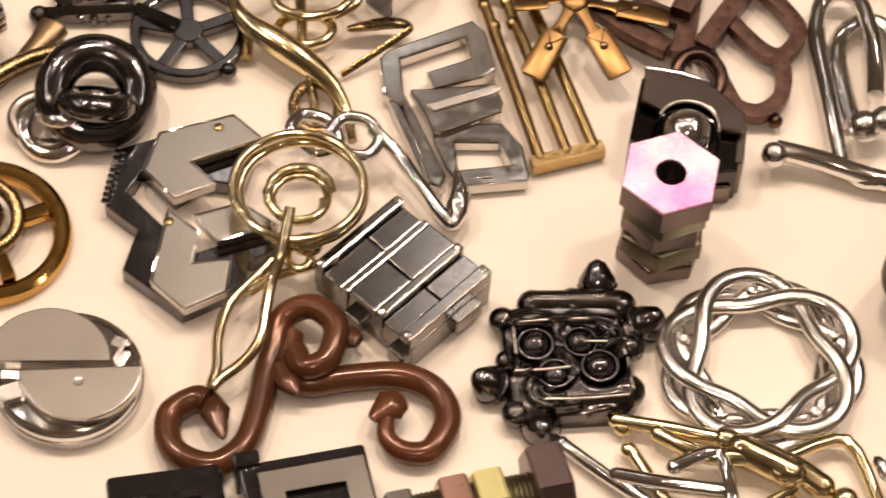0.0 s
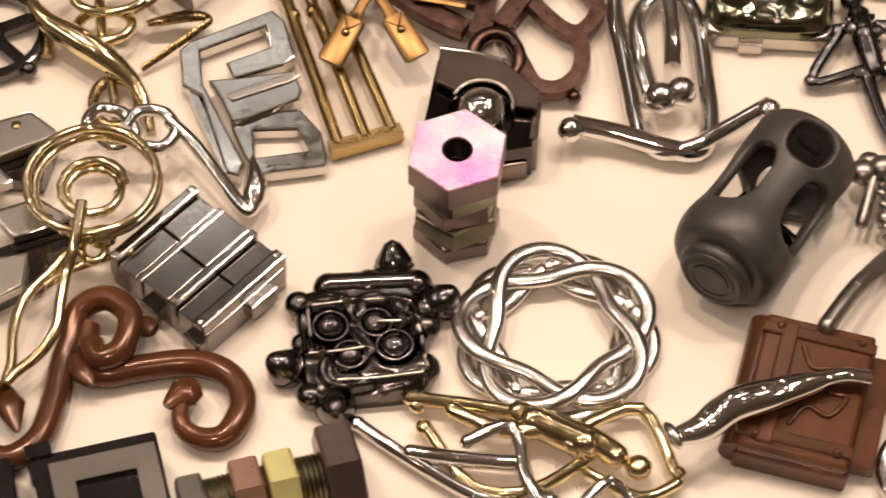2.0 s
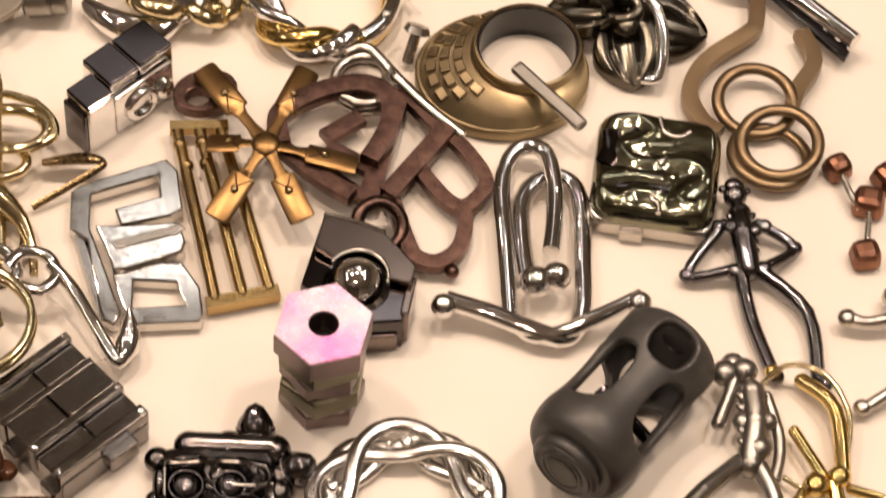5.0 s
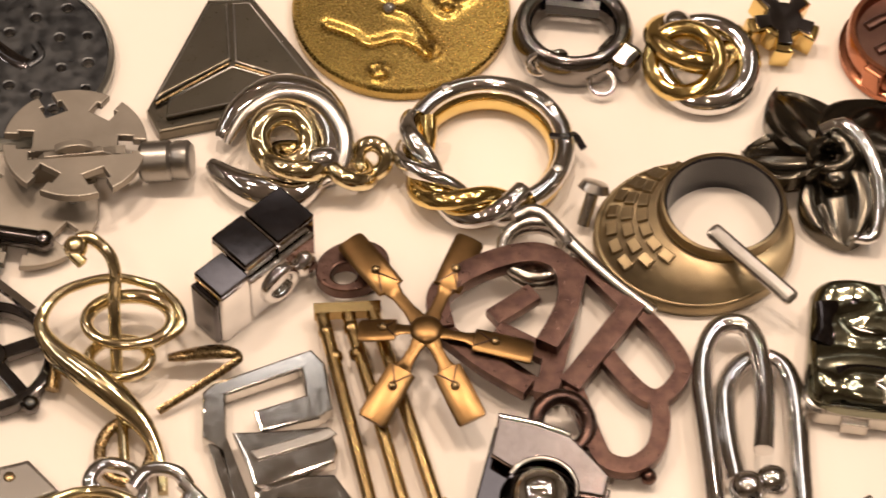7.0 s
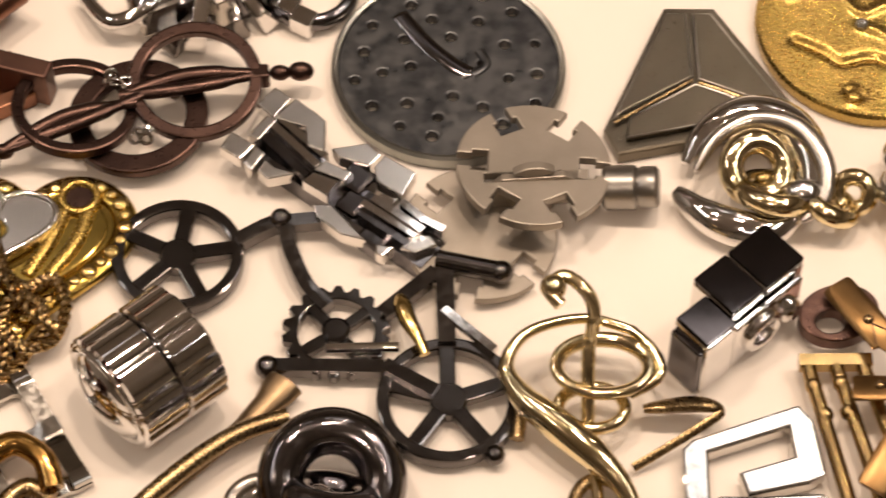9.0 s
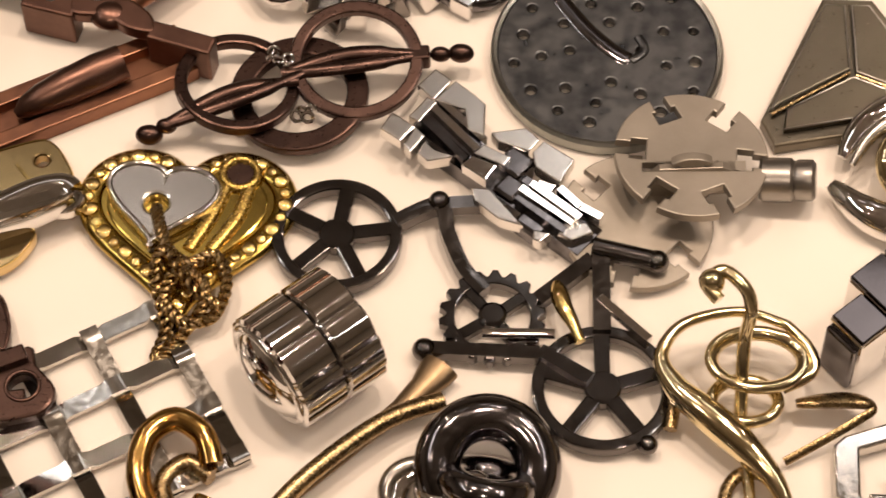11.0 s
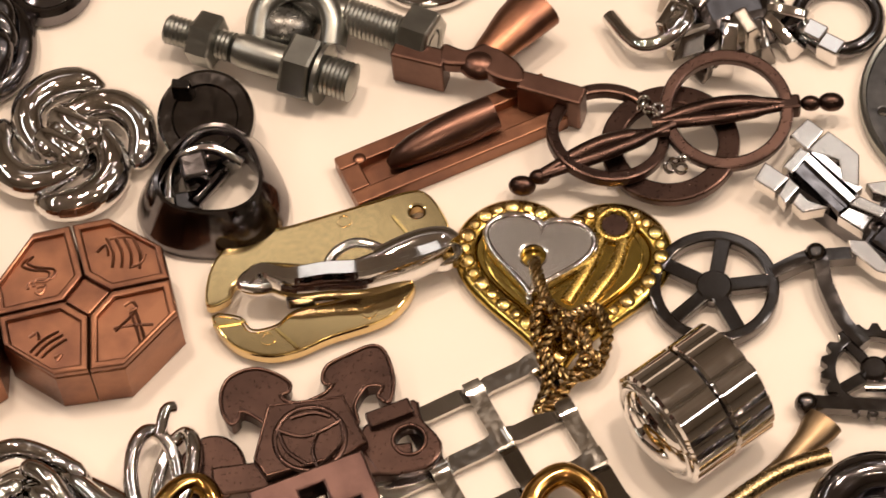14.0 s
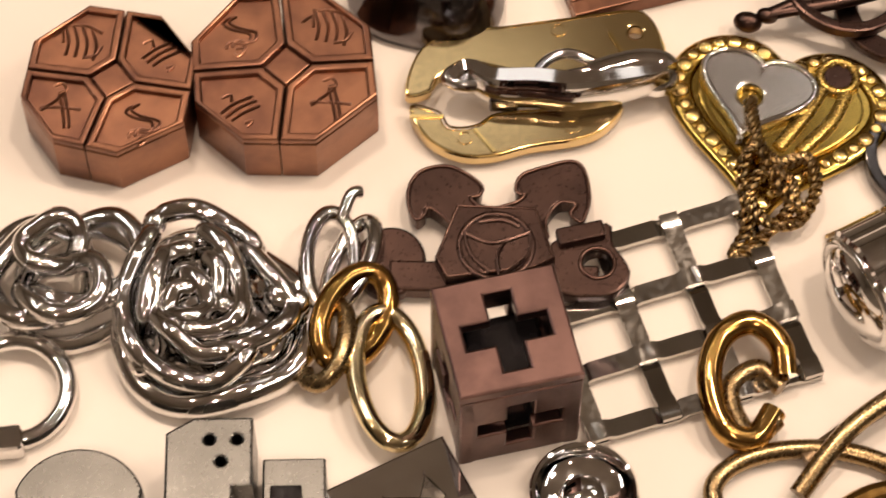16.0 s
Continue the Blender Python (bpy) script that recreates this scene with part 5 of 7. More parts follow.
def heart_lock():
    o = thing("heart_puzzle", "gold heart with beaded rim and chained silver heart", "puzzle", -196, 176)

    def heart(s, n=64, dx=0, dy=0):
        pts = []
        for i in range(n):
            t = 2 * math.pi * i / n
            pts.append((dx + s * 16 * math.sin(t) ** 3, dy + s * (13 * math.cos(t) - 5 * math.cos(2 * t) - 2 * math.cos(3 * t) - math.cos(4 * t))))
        return pts

    part("body", plate([heart(1.98, dy=4)], 4.0, 1.2), HEARTGOLD, o)
    part("rim", tube(lift(heart(1.76, 96, dy=4), 3.6), 3.6, True, 12, 0.55, (0, 0, 1)), HEARTGOLD, o, None, "dark polished gold border")
    beads = heart(1.76, 400, 0, 4)
    run, last, big = 0.0, beads[0], True
    for k, p in enumerate(beads):
        run += math.dist(p, last)
        last = p
        if run > 4.15:
            run, big = 0, not big
            part("bead", ball(2.4 if big else 1.7, 1, 1, 0.45, 14), GOLD, o, at(p[0], p[1], 5.6), "raised gold bead")
    part("field", plate([heart(1.44, 80, 0, 4.4)], 1.6, 0.7), HEARTGOLD, o, at(0, 0, 3.4))
    for side in (-3.4, 3.4):
        part("tongue", tube(spline([(14 + side, 15, 5.4), (11 + side * 1.1, 5, 5.6), (5 + side * 0.9, -6, 5.2)], 6), 2.0, n=12, flat=0.7, up=(0, 0, 1)), SATINGOLD, o)
    part("hole", torus(5.0, 1.3, 32, 10), SATINGOLD, o, at(14.5, 20, 5.6))
    # Flat bronze disc imitates the darkness inside the hole.
    part("dark_disc", lathe([(0, 0), (4.2, 0), (4.2, 0.6), (0, 0.6)], 28), BRONZE, o, at(14.5, 20, 4.9))

    def soft_heart(s, n=56):
        return [(s * 16 * math.sin(2 * math.pi * i / n) ** 3, s * (13 * math.cos(2 * math.pi * i / n) - 4 * math.cos(4 * math.pi * i / n) - 1.2 * math.cos(6 * math.pi * i / n) - 0.4 * math.cos(8 * math.pi * i / n))) for i in range(n)]

    part("inner_heart", plate([soft_heart(1.06), circ(3.5, 24, -1, -2.5)], 3.4, 0.9), BRIGHTNI, o, at(-7, 9.5, 5.2, 0, 0, -6), "satin silver heart plate")
    part("inner_rim", tube(lift(soft_heart(0.98, 72), 8.6), 0.9, True, 8), CHROME, o, at(-7, 9.5, 0, 0, 0, -6), "polished silver rim")


def rope_chain():
    o = thing("rope_chain", "tangled gold rope chain over a heart", "chain", -193, 158)
    path = spline(rel(o, [(-204, 181, 9), (-202, 174, 10), (-199, 167, 9), (-193, 163, 9), (-186, 166, 9), (-182, 158, 8), (-185, 148, 6), (-193, 146, 6), (-199, 152, 7), (-196, 160, 9), (-189, 157, 10), (-188, 150, 8), (-195, 140, 4), (-200, 136, 2.4), (-198, 145, 5), (-202, 158, 8), (-200, 166, 11), (-192, 155, 11), (-184, 150, 8)]), 9)
    for k in range(0, len(path) - 1):
        a, b = path[k], path[k + 1]
        d = (b - a).normalized()
        m = Matrix.Translation(a * MM) @ d.to_track_quat("Z", "Y").to_matrix().to_4x4() @ pose(0, 0, 0, 55, 0, 90 * (k % 2) + 20)
        part("link", LINK, RODBRASS if k % 3 else BRASS, o, m)


LINK = torus(1.5, 0.6, 12, 6)


def chrome_drum():
    o = thing("drum_puzzle", "chrome drum lying on its side with stepped bands", "puzzle", -156, 133, 17.5, 41)
    lay = pose(0, 0, 0, 0, 90, 0)
    n = 132
    for z0, z1 in ((-14.5, -0.3), (0.3, 13)):
        verts, faces = [], []
        prof = ((13.4, z0), (-1.0, z0), (0, z0 + 0.7), (0, z1 - 0.7), (-1.0, z1), (13.4, z1))
        for r, z in prof:
            for j in range(n):
                a = 2 * math.pi * j / n
                out = 16.4 + 1.2 * abs(math.sin(4.5 * a + 0.5)) ** 0.35
                rr = r if r > 5 else out + r
                verts.append((rr * math.cos(a), rr * math.sin(a), z))
        for p in range(len(prof) - 1):
            for j in range(n):
                k = (j + 1) % n
                faces.append((p * n + j, p * n + k, (p + 1) * n + k, (p + 1) * n + j))
        shell = mesh_of(verts, faces)
        shell.set_sharp_from_angle(angle=radians(24))
        part("drum_half", shell, CHROME, o, lay)
    part("core", lathe([(0, -12), (15.6, -12), (15.6, 12), (0, 12)], 40), GUN, o, lay)
    part("dome", lathe([(13.6, -14.3), (12.6, -15.8), (10.4, -17.4), (7, -18.8), (3, -19.6), (0, -19.8)], 48), CHROME, o, lay)
    part("rim", torus(14.6, 1.3, 48, 10), CHROME, o, at(-14.4, 0, 0, 0, 90, 0))
    part("end_plate", lathe([(0, 13.2), (14, 13.2), (15.4, 12.4)], 40), CHROME, o, lay)


def bicycle():
    o = thing("bicycle_puzzle", "black nickel bicycle wheels, gear and links", "puzzle", -112, 152)

    def wheel(x, y, R, spokes, a0, rx=0, ry=0):
        w = part("wheel", plate([circ(R, 56), circ(R - 3.5, 56)], 4.2, 0.7), BLACKNI, o, at(x + 112, y - 152, 1.6, rx, ry, 0))
        part("hub", lathe([(0, 0), (5, 0), (5.2, 0.6), (5.2, 3.8), (4.6, 4.3), (0, 4.3)], 24), BLACKNI, w)
        for i in range(spokes):
            a = a0 + 360 / spokes * i
            part("spoke", block(R - 4, 4.4, 3.4, 0.5), BLACKNI, w, at((R + 1) / 2 * math.cos(radians(a)), (R + 1) / 2 * math.sin(radians(a)), 0.6, 0, 0, a))
        return w

    wheel(-152.5, 177, 18.6, 5, 10)
    wheel(-76.5, 130.5, 19.6, 5, 92)
    n = 18
    cog = []
    for i in range(n):
        for k, r in ((0, 13), (0.3, 15), (0.6, 15), (0.85, 13)):
            a = 2 * math.pi * (i + k) / n
            cog.append((r * math.cos(a), r * math.sin(a)))
    gear = part("gear", plate([cog, circ(10.6, 40)], 3.6, 0.4), BLACKNI, o, at(4.5, 0, 2))
    part("hub", lathe([(0, 0), (3.8, 0), (4, 1), (4, 4), (3, 4.8), (0, 4.8)], 24), BLACKNI, gear)
    for a in (40, 130, 215, 310):
        part("spoke", block(9, 3.4, 3, 0.5), BLACKNI, gear, at(7.2 * math.cos(radians(a)), 7.2 * math.sin(radians(a)), 0.3, 0, 0, a))
    part("link", tube(spline(rel(o, [(-136, 182, 4), (-124, 187, 6), (-121, 178, 5), (-116, 167, 4), (-110, 160, 4)]), 5), 2.2, n=12, square=True, up=(0, 0, 1)), BLACKNI, o)
    part("link", bar(*rel(o, [(-124, 187, 6), (-104, 190, 5)]), 4, 4), BLACKNI, o)
    part("link", bar(*rel(o, [(-125, 141, 4), (-94, 140, 5)]), 4, 3.6), BLACKNI, o)
    part("link", bar(*rel(o, [(-94, 141, 5), (-80, 132, 6)]), 4, 3.6), BLACKNI, o)
    part("link", bar(*rel(o, [(-95, 158, 4), (-80, 171, 6)]), 4.4, 3.6), BLACKNI, o)
    part("post", bar(*rel(o, [(-77, 148, 5), (-78, 174, 7)]), 5, 4.4), BLACKNI, o)
    part("pedal", tube(rel(o, [(-80, 174, 8), (-62, 170, 8)]), 3, n=12), BLACKNI, o)
    part("strut", bar(*rel(o, [(-78, 158, 7), (-64, 145, 7)]), 2.4, 2.4), CHROME, o)
    part("axle", tube(rel(o, [(-110, 146, 6), (-90, 146, 7)]), 1.5, n=10), CHROME, o)
    for x, y, z, r in ((-126, 141, 4, 3.4), (-124, 188, 7, 3.2), (-64, 114, 4, 2.8), (-92, 114, 4, 2.8), (-62, 170, 8, 3.4)):
        part("rivet", ball(r), BLACKNI, o, at(x + 112, y - 152, z))
    part("saddle", tube(spline(rel(o, [(-90, 162, 8), (-88, 154, 9), (-85, 148, 9), (-83, 143, 8)]), 4), [1.2, 2, 2.6, 2.8, 2.6, 2.4, 2.2, 2, 1.8, 1.6, 1.6, 1.6, 1.6], n=10), GOLD, o, None, "small gold saddle piece")
    part("saddle", tube(spline(rel(o, [(-59, 136, 6), (-57, 128, 5), (-58, 119, 4)]), 4), 2.0, n=10), BRASS, o, None, "brass clip piece")


def gold_swirl():
    o = thing("swirl_puzzle", "pale gold wire swirl with a standing spiral pin", "puzzle", -41, 130)
    loop = spline(rel(o, [(-27, 147, 15), (-40, 150, 16), (-55, 146, 15), (-61, 137, 13), (-57, 128, 12), (-48, 120, 11), (-38, 111, 10), (-30, 102, 8), (-26, 92, 6), (-25, 82, 5)]), 7)
    k = len(loop)
    part("tail", tube(loop, [1.5 + 3.2 * math.exp(-((i - 0.58 * k) / (0.2 * k)) ** 2) for i in range(k)], n=12), PALEGOLD, o)
    part("tail", tube(spline(rel(o, [(-27, 147, 15), (-21, 140, 15), (-20, 133, 14), (-28, 128, 13)]), 6), 1.6, n=10), PALEGOLD, o)
    part("ring", tube(rel(o, lift(oval(12.5, 8.6, 40, -35, 136), 14)), 2.2, True, 12, 0.8), PALEGOLD, o)
    part("ring", tube(rel(o, lift(oval(9, 6.6, 40, -38, 126), 9)), 1.8, True, 12), PALEGOLD, o)
    part("pin", tube(spline(rel(o, [(-39, 120, 4), (-39, 128, 10), (-39, 138, 20), (-38, 142, 30), (-40, 146, 35), (-46, 150, 37), (-50, 146, 36), (-47, 142, 35)]), 6), 1.9, n=12), PALEGOLD, o)
    part("bead", ball(3.6), PALEGOLD, o, at(-8, 17, 36))
    part("pendant", tube(rel(o, lift(oval(7.5, 10, 36, -36, 97), 4)), 1.9, True, 10), BRASS, o)
    part("stem", tube(rel(o, [(-38, 118, 5), (-36, 90, 4)]), 1.7, n=10), PALEGOLD, o)


def dark_knot():
    o = thing("ring_trap_puzzle", "black chrome thick rings folded into a knot", "puzzle", -108, 98)
    part("ring", torus(13.5, 6.4, 56, 18), GUN, o, at(1, 3, 12, 22, 6, 0))
    part("ring", torus(9, 4.6, 44, 16), GUN, o, at(1, -3, 14, -42, 10, 0))
    part("ring", torus(10, 2.8, 44, 12), CHROME, o, at(-13, -5, 6, 18, -10, 0))
    part("ring", torus(7, 2.6, 36, 12), CHROME, o, at(-9, -3, 9, -30, 20, 30))
    part("ball", ball(4.4), CHROME, o, at(-2, -6, 18))


def brass_horn():
    o = thing("horn_piece", "antique brass rod flaring to a flat horn end", "puzzle", -142, 112)
    line = [(-121, 136, 4), (-123, 133, 4), (-126, 129, 4), (-132, 122, 4), (-145, 109, 4), (-160, 94, 4), (-172, 80, 4)]
    part("horn", tube(rel(o, line), [5.6, 5.2, 3.8, 2.7, 2.5, 2.4, 2.4], n=16, flat=0.6, up=(0, 0, 1)), TAN, o)


def ring_gear():
    o = thing("spoked_ring_puzzle", "antique gold openwork ring with inner rings", "puzzle", -142, 53)
    part("rim", plate([circ(26, 56), circ(20, 56)], 7, 2), AMBER, o, at(0, 0, 1, 4, 6, 0))
    part("ring", torus(12, 2.4, 40, 10), BRASS, o, at(-2, 3, 10, 10, 12, 0))
    part("ring", torus(8, 2.2, 36, 10), BRASS, o, at(-4, 2, 13, -8, 16, 0))
    for a in (20, 110, 200, 290):
        part("spoke", block(10, 5, 5, 1.2), AMBER, o, at(15.5 * math.cos(radians(a)), 15.5 * math.sin(radians(a)), 3, 0, 0, a))


def split_disc():
    o = thing("half_disc_puzzle", "satin silver round tin split into sliding halves", "puzzle", -117, -4)
    bx, by = rel2(o, [(-117, -3)])[0]
    part("body", lathe([(0, 0), (20.5, 0), (22.4, 1.2), (22.6, 7.6), (21.8, 8.6), (20.6, 8.6), (20.2, 7.2), (0, 5.6)], 64), CHROME, o, at(bx, by, 0), "polished round base")
    part("groove", torus(22.5, 0.4, 64, 6), STEEL, o, at(bx, by, 4.6))
    ux, uy = rel2(o, [(-123, -1)])[0]
    lx, ly = rel2(o, [(-113, -3)])[0]
    part("half", plate([circ(19.4, 34, 0, 0, 0, 180)], 5.4, 0.6), NICKEL, o, at(ux, uy + 0.4, 6.8, 0, 0, -3), "satin half plate")
    part("half", plate([circ(18.6, 34, 0, 0, 180, 360)], 5.4, 0.6), NICKEL, o, at(lx, ly - 0.4, 6.8, 0, 0, -1), "satin half plate")
    part("pin", lathe([(0, 0), (1.7, 0), (1.5, 0.5), (0.8, 0.5), (0, 0.2)], 20), NICKEL, o, at(lx - 0.6, ly - 5.4, 12.1))
    part("catch", block(6.5, 5, 4, 0.5), CHROME, o, at(ux + 17.5, uy + 4, 7.4, 0, 8, -24))
    part("catch", block(5, 9, 3.4, 0.5), BRIGHTNI, o, at(bx + 15, by + 7, 7, 6, -6, -30))
    part("catch", block(9, 6, 3, 0.5), BRIGHTNI, o, at(bx - 17, by - 6, 7, 5, 6, 20))


# --- the west end of the table ---


def lattice():
    o = thing("lattice_puzzle", "chrome strips woven into a square lattice", "puzzle", -213.5, 113.5, 0, 31)
    xs, ys = [-29.7 + 19.8 * i for i in range(4)], [-26.1 + 17.4 * j for j in range(4)]

    def weave(stops):
        """Flat runs between crossings with short bends beside each crossing."""
        line = [(stops[0][0] - 2.6, stops[0][1])]
        for (s, z), (s2, z2) in zip(stops, stops[1:]):
            line += [(s + 2.4, z), (s + 4.4, 2.85), (s2 - 4.4, 2.85), (s2 - 2.4, z2)]
        return line + [(stops[-1][0] + 2.6, stops[-1][1])]

    for j, y in enumerate(ys):
        run = weave([(x, 4.2 if (i + j) % 2 == 0 else 1.5) for i, x in enumerate(xs)])
        part("strip", tube([(s, y, z) for s, z in run], 3.6, n=4, flat=0.34, up=(0, 0, 1)), WORNCHROME, o)
    for i, x in enumerate(xs):
        run = weave([(y, 1.5 if (i + j) % 2 == 0 else 4.2) for j, y in enumerate(ys)])
        part("cross_strip", tube([(x, s, z) for s, z in run], 3.6, n=4, flat=0.34, up=(0, 0, 1)), WORNCHROME, o)


def gold_links():
    o = thing("ring_pair_puzzle", "antique gold thick link hooked on a lattice", "puzzle", -190, 97)
    part("link", tube(spline([(8, -6, 6), (4, -15, 6), (-4, -14, 7), (-10, -2, 9), (-9, 10, 10), (-2, 16, 10), (6, 12, 9), (9, 4, 7)], 6), 3.4, n=14), AMBER, o)
    part("link", tube(spline([(9, 2, 4), (2, 6, 4), (-4, 0, 4), (-2, -8, 4), (4, -14, 5), (9, -8, 6)], 6), 2.8, n=14), BRASS, o)


def copper_t():
    o = thing("crossbar_puzzle", "antique copper cross of channel bars", "puzzle", -226, 228)
    ang = 29
    part("channel", block(68, 18, 2.4, 0.5), COPPER, o, at(-5, -4, 0, 0, 0, ang))
    for s in (-6.7, 6.7):
        part("channel_wall", block(68, 4.8, 6, 0.5), COPPER, o, at(-5 - s * math.sin(radians(ang)), -4 + s * math.cos(radians(ang)), 0, 0, 0, ang))
    part("end_wall", block(6, 8.6, 6, 0.5), COPPER, o, at(-5 - 31 * math.cos(radians(ang)), -4 - 31 * math.sin(radians(ang)), 0, 0, 0, ang))
    part("bolster", tube([(-20, 0, 4), (-17, 0, 5.5), (-12, 0, 6.5), (-4, 0, 7.5), (6, 0, 8.5), (14, 0, 9)], [1.5, 3.4, 4.6, 5.4, 5.8, 5.4], n=20), DARKCOPPER, o, at(-5, -4, 1, 0, 0, ang), "smoked copper half-round bolster")
    part("end_block", block(16.5, 6.5, 14, 0.8), DARKCOPPER, o, at(-16, 20.5, 0.4, 0, 0, -14))
    part("end_block", block(20, 6.5, 14, 0.8), DARKCOPPER, o, at(24, 9.5, 0.4, 0, 0, -16))
    waist = [(-9, 17), (-9, 24), (-2, 22), (4, 24.5), (14, 18), (16, 11), (8, 12), (1, 16)]
    part("cross", plate([[(p[0], p[1]) for p in spline(lift(waist, 0), 4, True)]], 5, 1.0), DARKCOPPER, o, at(0, 0, 9.6))
    part("arm", tube([(1, 18, 10), (6, 25, 11), (12, 33, 11.5), (18, 41, 11)], [4.5, 5.6, 7.6, 8.6], n=20, flat=0.7, up=(0, 0, 1)), COPPER, o, None, "rounded copper arm")
    part("hub", ball(5.0, 1.2, 1, 0.7, 18), DARKCOPPER, o, at(2, 18, 12))
    part("rivet", ball(2.0, 1, 1, 0.4, 14), COPPER, o, at(-31.5, -12.5, 5.8))


def owl():
    o = thing("curled_beam_puzzle", "dark bronze flat beams with curled hook ends", "puzzle", -262, 120)
    left = [(-264, 132), (-270, 133), (-272, 135), (-270, 136), (-270, 139), (-275, 142), (-281, 143), (-287, 140), (-289, 135), (-288, 129), (-285, 125), (-283, 127), (-283, 129), (-281, 129), (-276, 126), (-273, 122), (-267, 125)]
    right = [(-265, 132), (-260, 136), (-258, 139), (-260, 139), (-261, 141), (-260, 145), (-254, 149), (-248, 152), (-244, 150), (-241, 142), (-241, 136), (-242, 134), (-245, 136), (-244, 139), (-248, 139), (-250, 136), (-251, 132), (-250, 126), (-261, 124)]
    for loop in (left, right):
        soft = [(p[0], p[1]) for p in spline(lift(rel2(o, loop), 0), 3, True)]
        hook = part("hook", plate([soft], 6.4, 0.8), BRONZE, o, at(0, 0, 1.2))
        part("rim", tube(lift(soft, 7.5), 0.55, True, 8), WORNBRONZE, hook, at(0, 0, -1.2), "worn raised rim")
    body = rel2(o, [(-275, 130), (-254, 134), (-246, 120), (-251, 116), (-273, 108), (-277, 113)])
    slab = part("body", plate([body], 9.6, 0.8), BRONZE, o, at(0, 0, 1.2))
    part("rim", tube(lift([(x * 0.97, y * 0.97) for x, y in body], 10.7), 0.5, True, 8), WORNBRONZE, slab, at(0, 0, -1.2), "worn raised rim")
    cx, cy = 0.0, 0.0
    part("roundel", torus(9.8, 0.8, 44, 8, 0.8), BRONZE, o, at(cx, cy, 11.0))
    for line in ([(-9, 2), (-3, 0.5), (2, 2), (8, 6)], [(2, 2), (1, -3), (3, -9)], [(-9, 2), (-6, -4), (0, -8)], [(8, 6), (9, -1), (3, -9)], [(-6, 6), (0, 8), (5, 7)]):
        part("vein", tube(spline(lift([(cx + x, cy + y) for x, y in line], 11.1), 5), 0.6, n=6), BRONZE, o)
    ear = [(p[0], p[1]) for p in spline(lift(rel2(o, [(-248, 127), (-235, 136), (-232, 130), (-226, 123), (-228, 116), (-235, 113), (-242, 112), (-245, 115), (-248, 120)]), 0), 3, True)]
    hole = rel2(o, [(-235, 123)])[0]
    tab = part("tab", plate([ear, circ(3.9, 24, *hole)], 5.4, 0.8), BRONZE, o, at(0, 0, 1.6))
    part("rim", tube(lift([(hole[0] + 4.6 * math.cos(a * 0.21), hole[1] + 4.6 * math.sin(a * 0.21)) for a in range(30)], 7.0), 0.6, True, 8), WORNBRONZE, tab, at(0, 0, -1.6))
    part("block", block(13, 5, 3.4, 0.6), BRONZE, o, at(*rel2(o, [(-241, 130)])[0], 6.4, 0, 0, 26))
    part("tab", plate([oval(9.5, 10.5, 32, *rel2(o, [(-289, 112)])[0])], 5, 1.0), BRONZE, o, at(0, 0, 1.4))
    part("beam", block(56, 9, 5.4, 0.8), BRONZE, o, at(1, -7, 1.4, 0, 0, 11))


def plus_cube():
    o = thing("plus_cube_puzzle", "antique copper hollow cube with plus-shaped holes", "puzzle", -251.5, 82, 0, 26)
    s, h = 32.0, 39.0
    plus = [(-11, -3.4), (-3.4, -3.4), (-3.4, -11), (3.4, -11), (3.4, -3.4), (11, -3.4), (11, 3.4), (3.4, 3.4), (3.4, 11), (-3.4, 11), (-3.4, 3.4), (-11, 3.4)]
    t = 4.0
    part("face", plate([rect(-s / 2, -s / 2, s / 2, s / 2), plus], t, 0.7), MAROON, o, at(0, 0, h - t))
    side = plate([rect(-s / 2, -(h - t) / 2, s / 2, (h - t) / 2), plus], t, 0.6)
    for a in range(4):
        r = radians(90 * a)
        off = s / 2 - 0.25 * (a % 2)
        part("face", side, MAROON, o, at(off * math.sin(r), -off * math.cos(r), (h - t) / 2, 0, 0, 90 * a) @ pose(0, 0, 0, 90, 0, 0) @ at(0, 0, -t))
    part("core", block(20, 20, 26, 1), BLACK, o, at(0, 0, 2))


def link_chain():
    o = thing("link_puzzle", "chrome and antique gold oval links threaded together", "puzzle", -293, 90)

    def link(cx, cy, cz, a, b, rz, mat, r=2.6, rx=0, ry=0):
        part("link", tube(lift(oval(a, b, 44), 0), r, True, 12), mat, o, at(cx + 293, cy - 90, cz, rx, ry, rz))

    link(-304, 107, 8, 7, 15, 10, CHROME, 2.2, 0, 25)
    link(-299, 108, 7, 6, 14, -6, CHROME, 2.2, 0, -30)
    link(-294, 92, 9, 8, 14, -12, AMBER, 3.0, 0, 20)
    link(-300, 84, 7, 7, 12, 6, BRASS, 2.6, 0, -35)
    link(-281, 78, 7, 9, 19, 20, PALEGOLD, 2.7, 0, 12)
    part("tip", tube(spline([(-11, 30, 10), (-10, 36, 12), (-8, 38, 11)], 4), 1.8, n=10), CHROME, o)


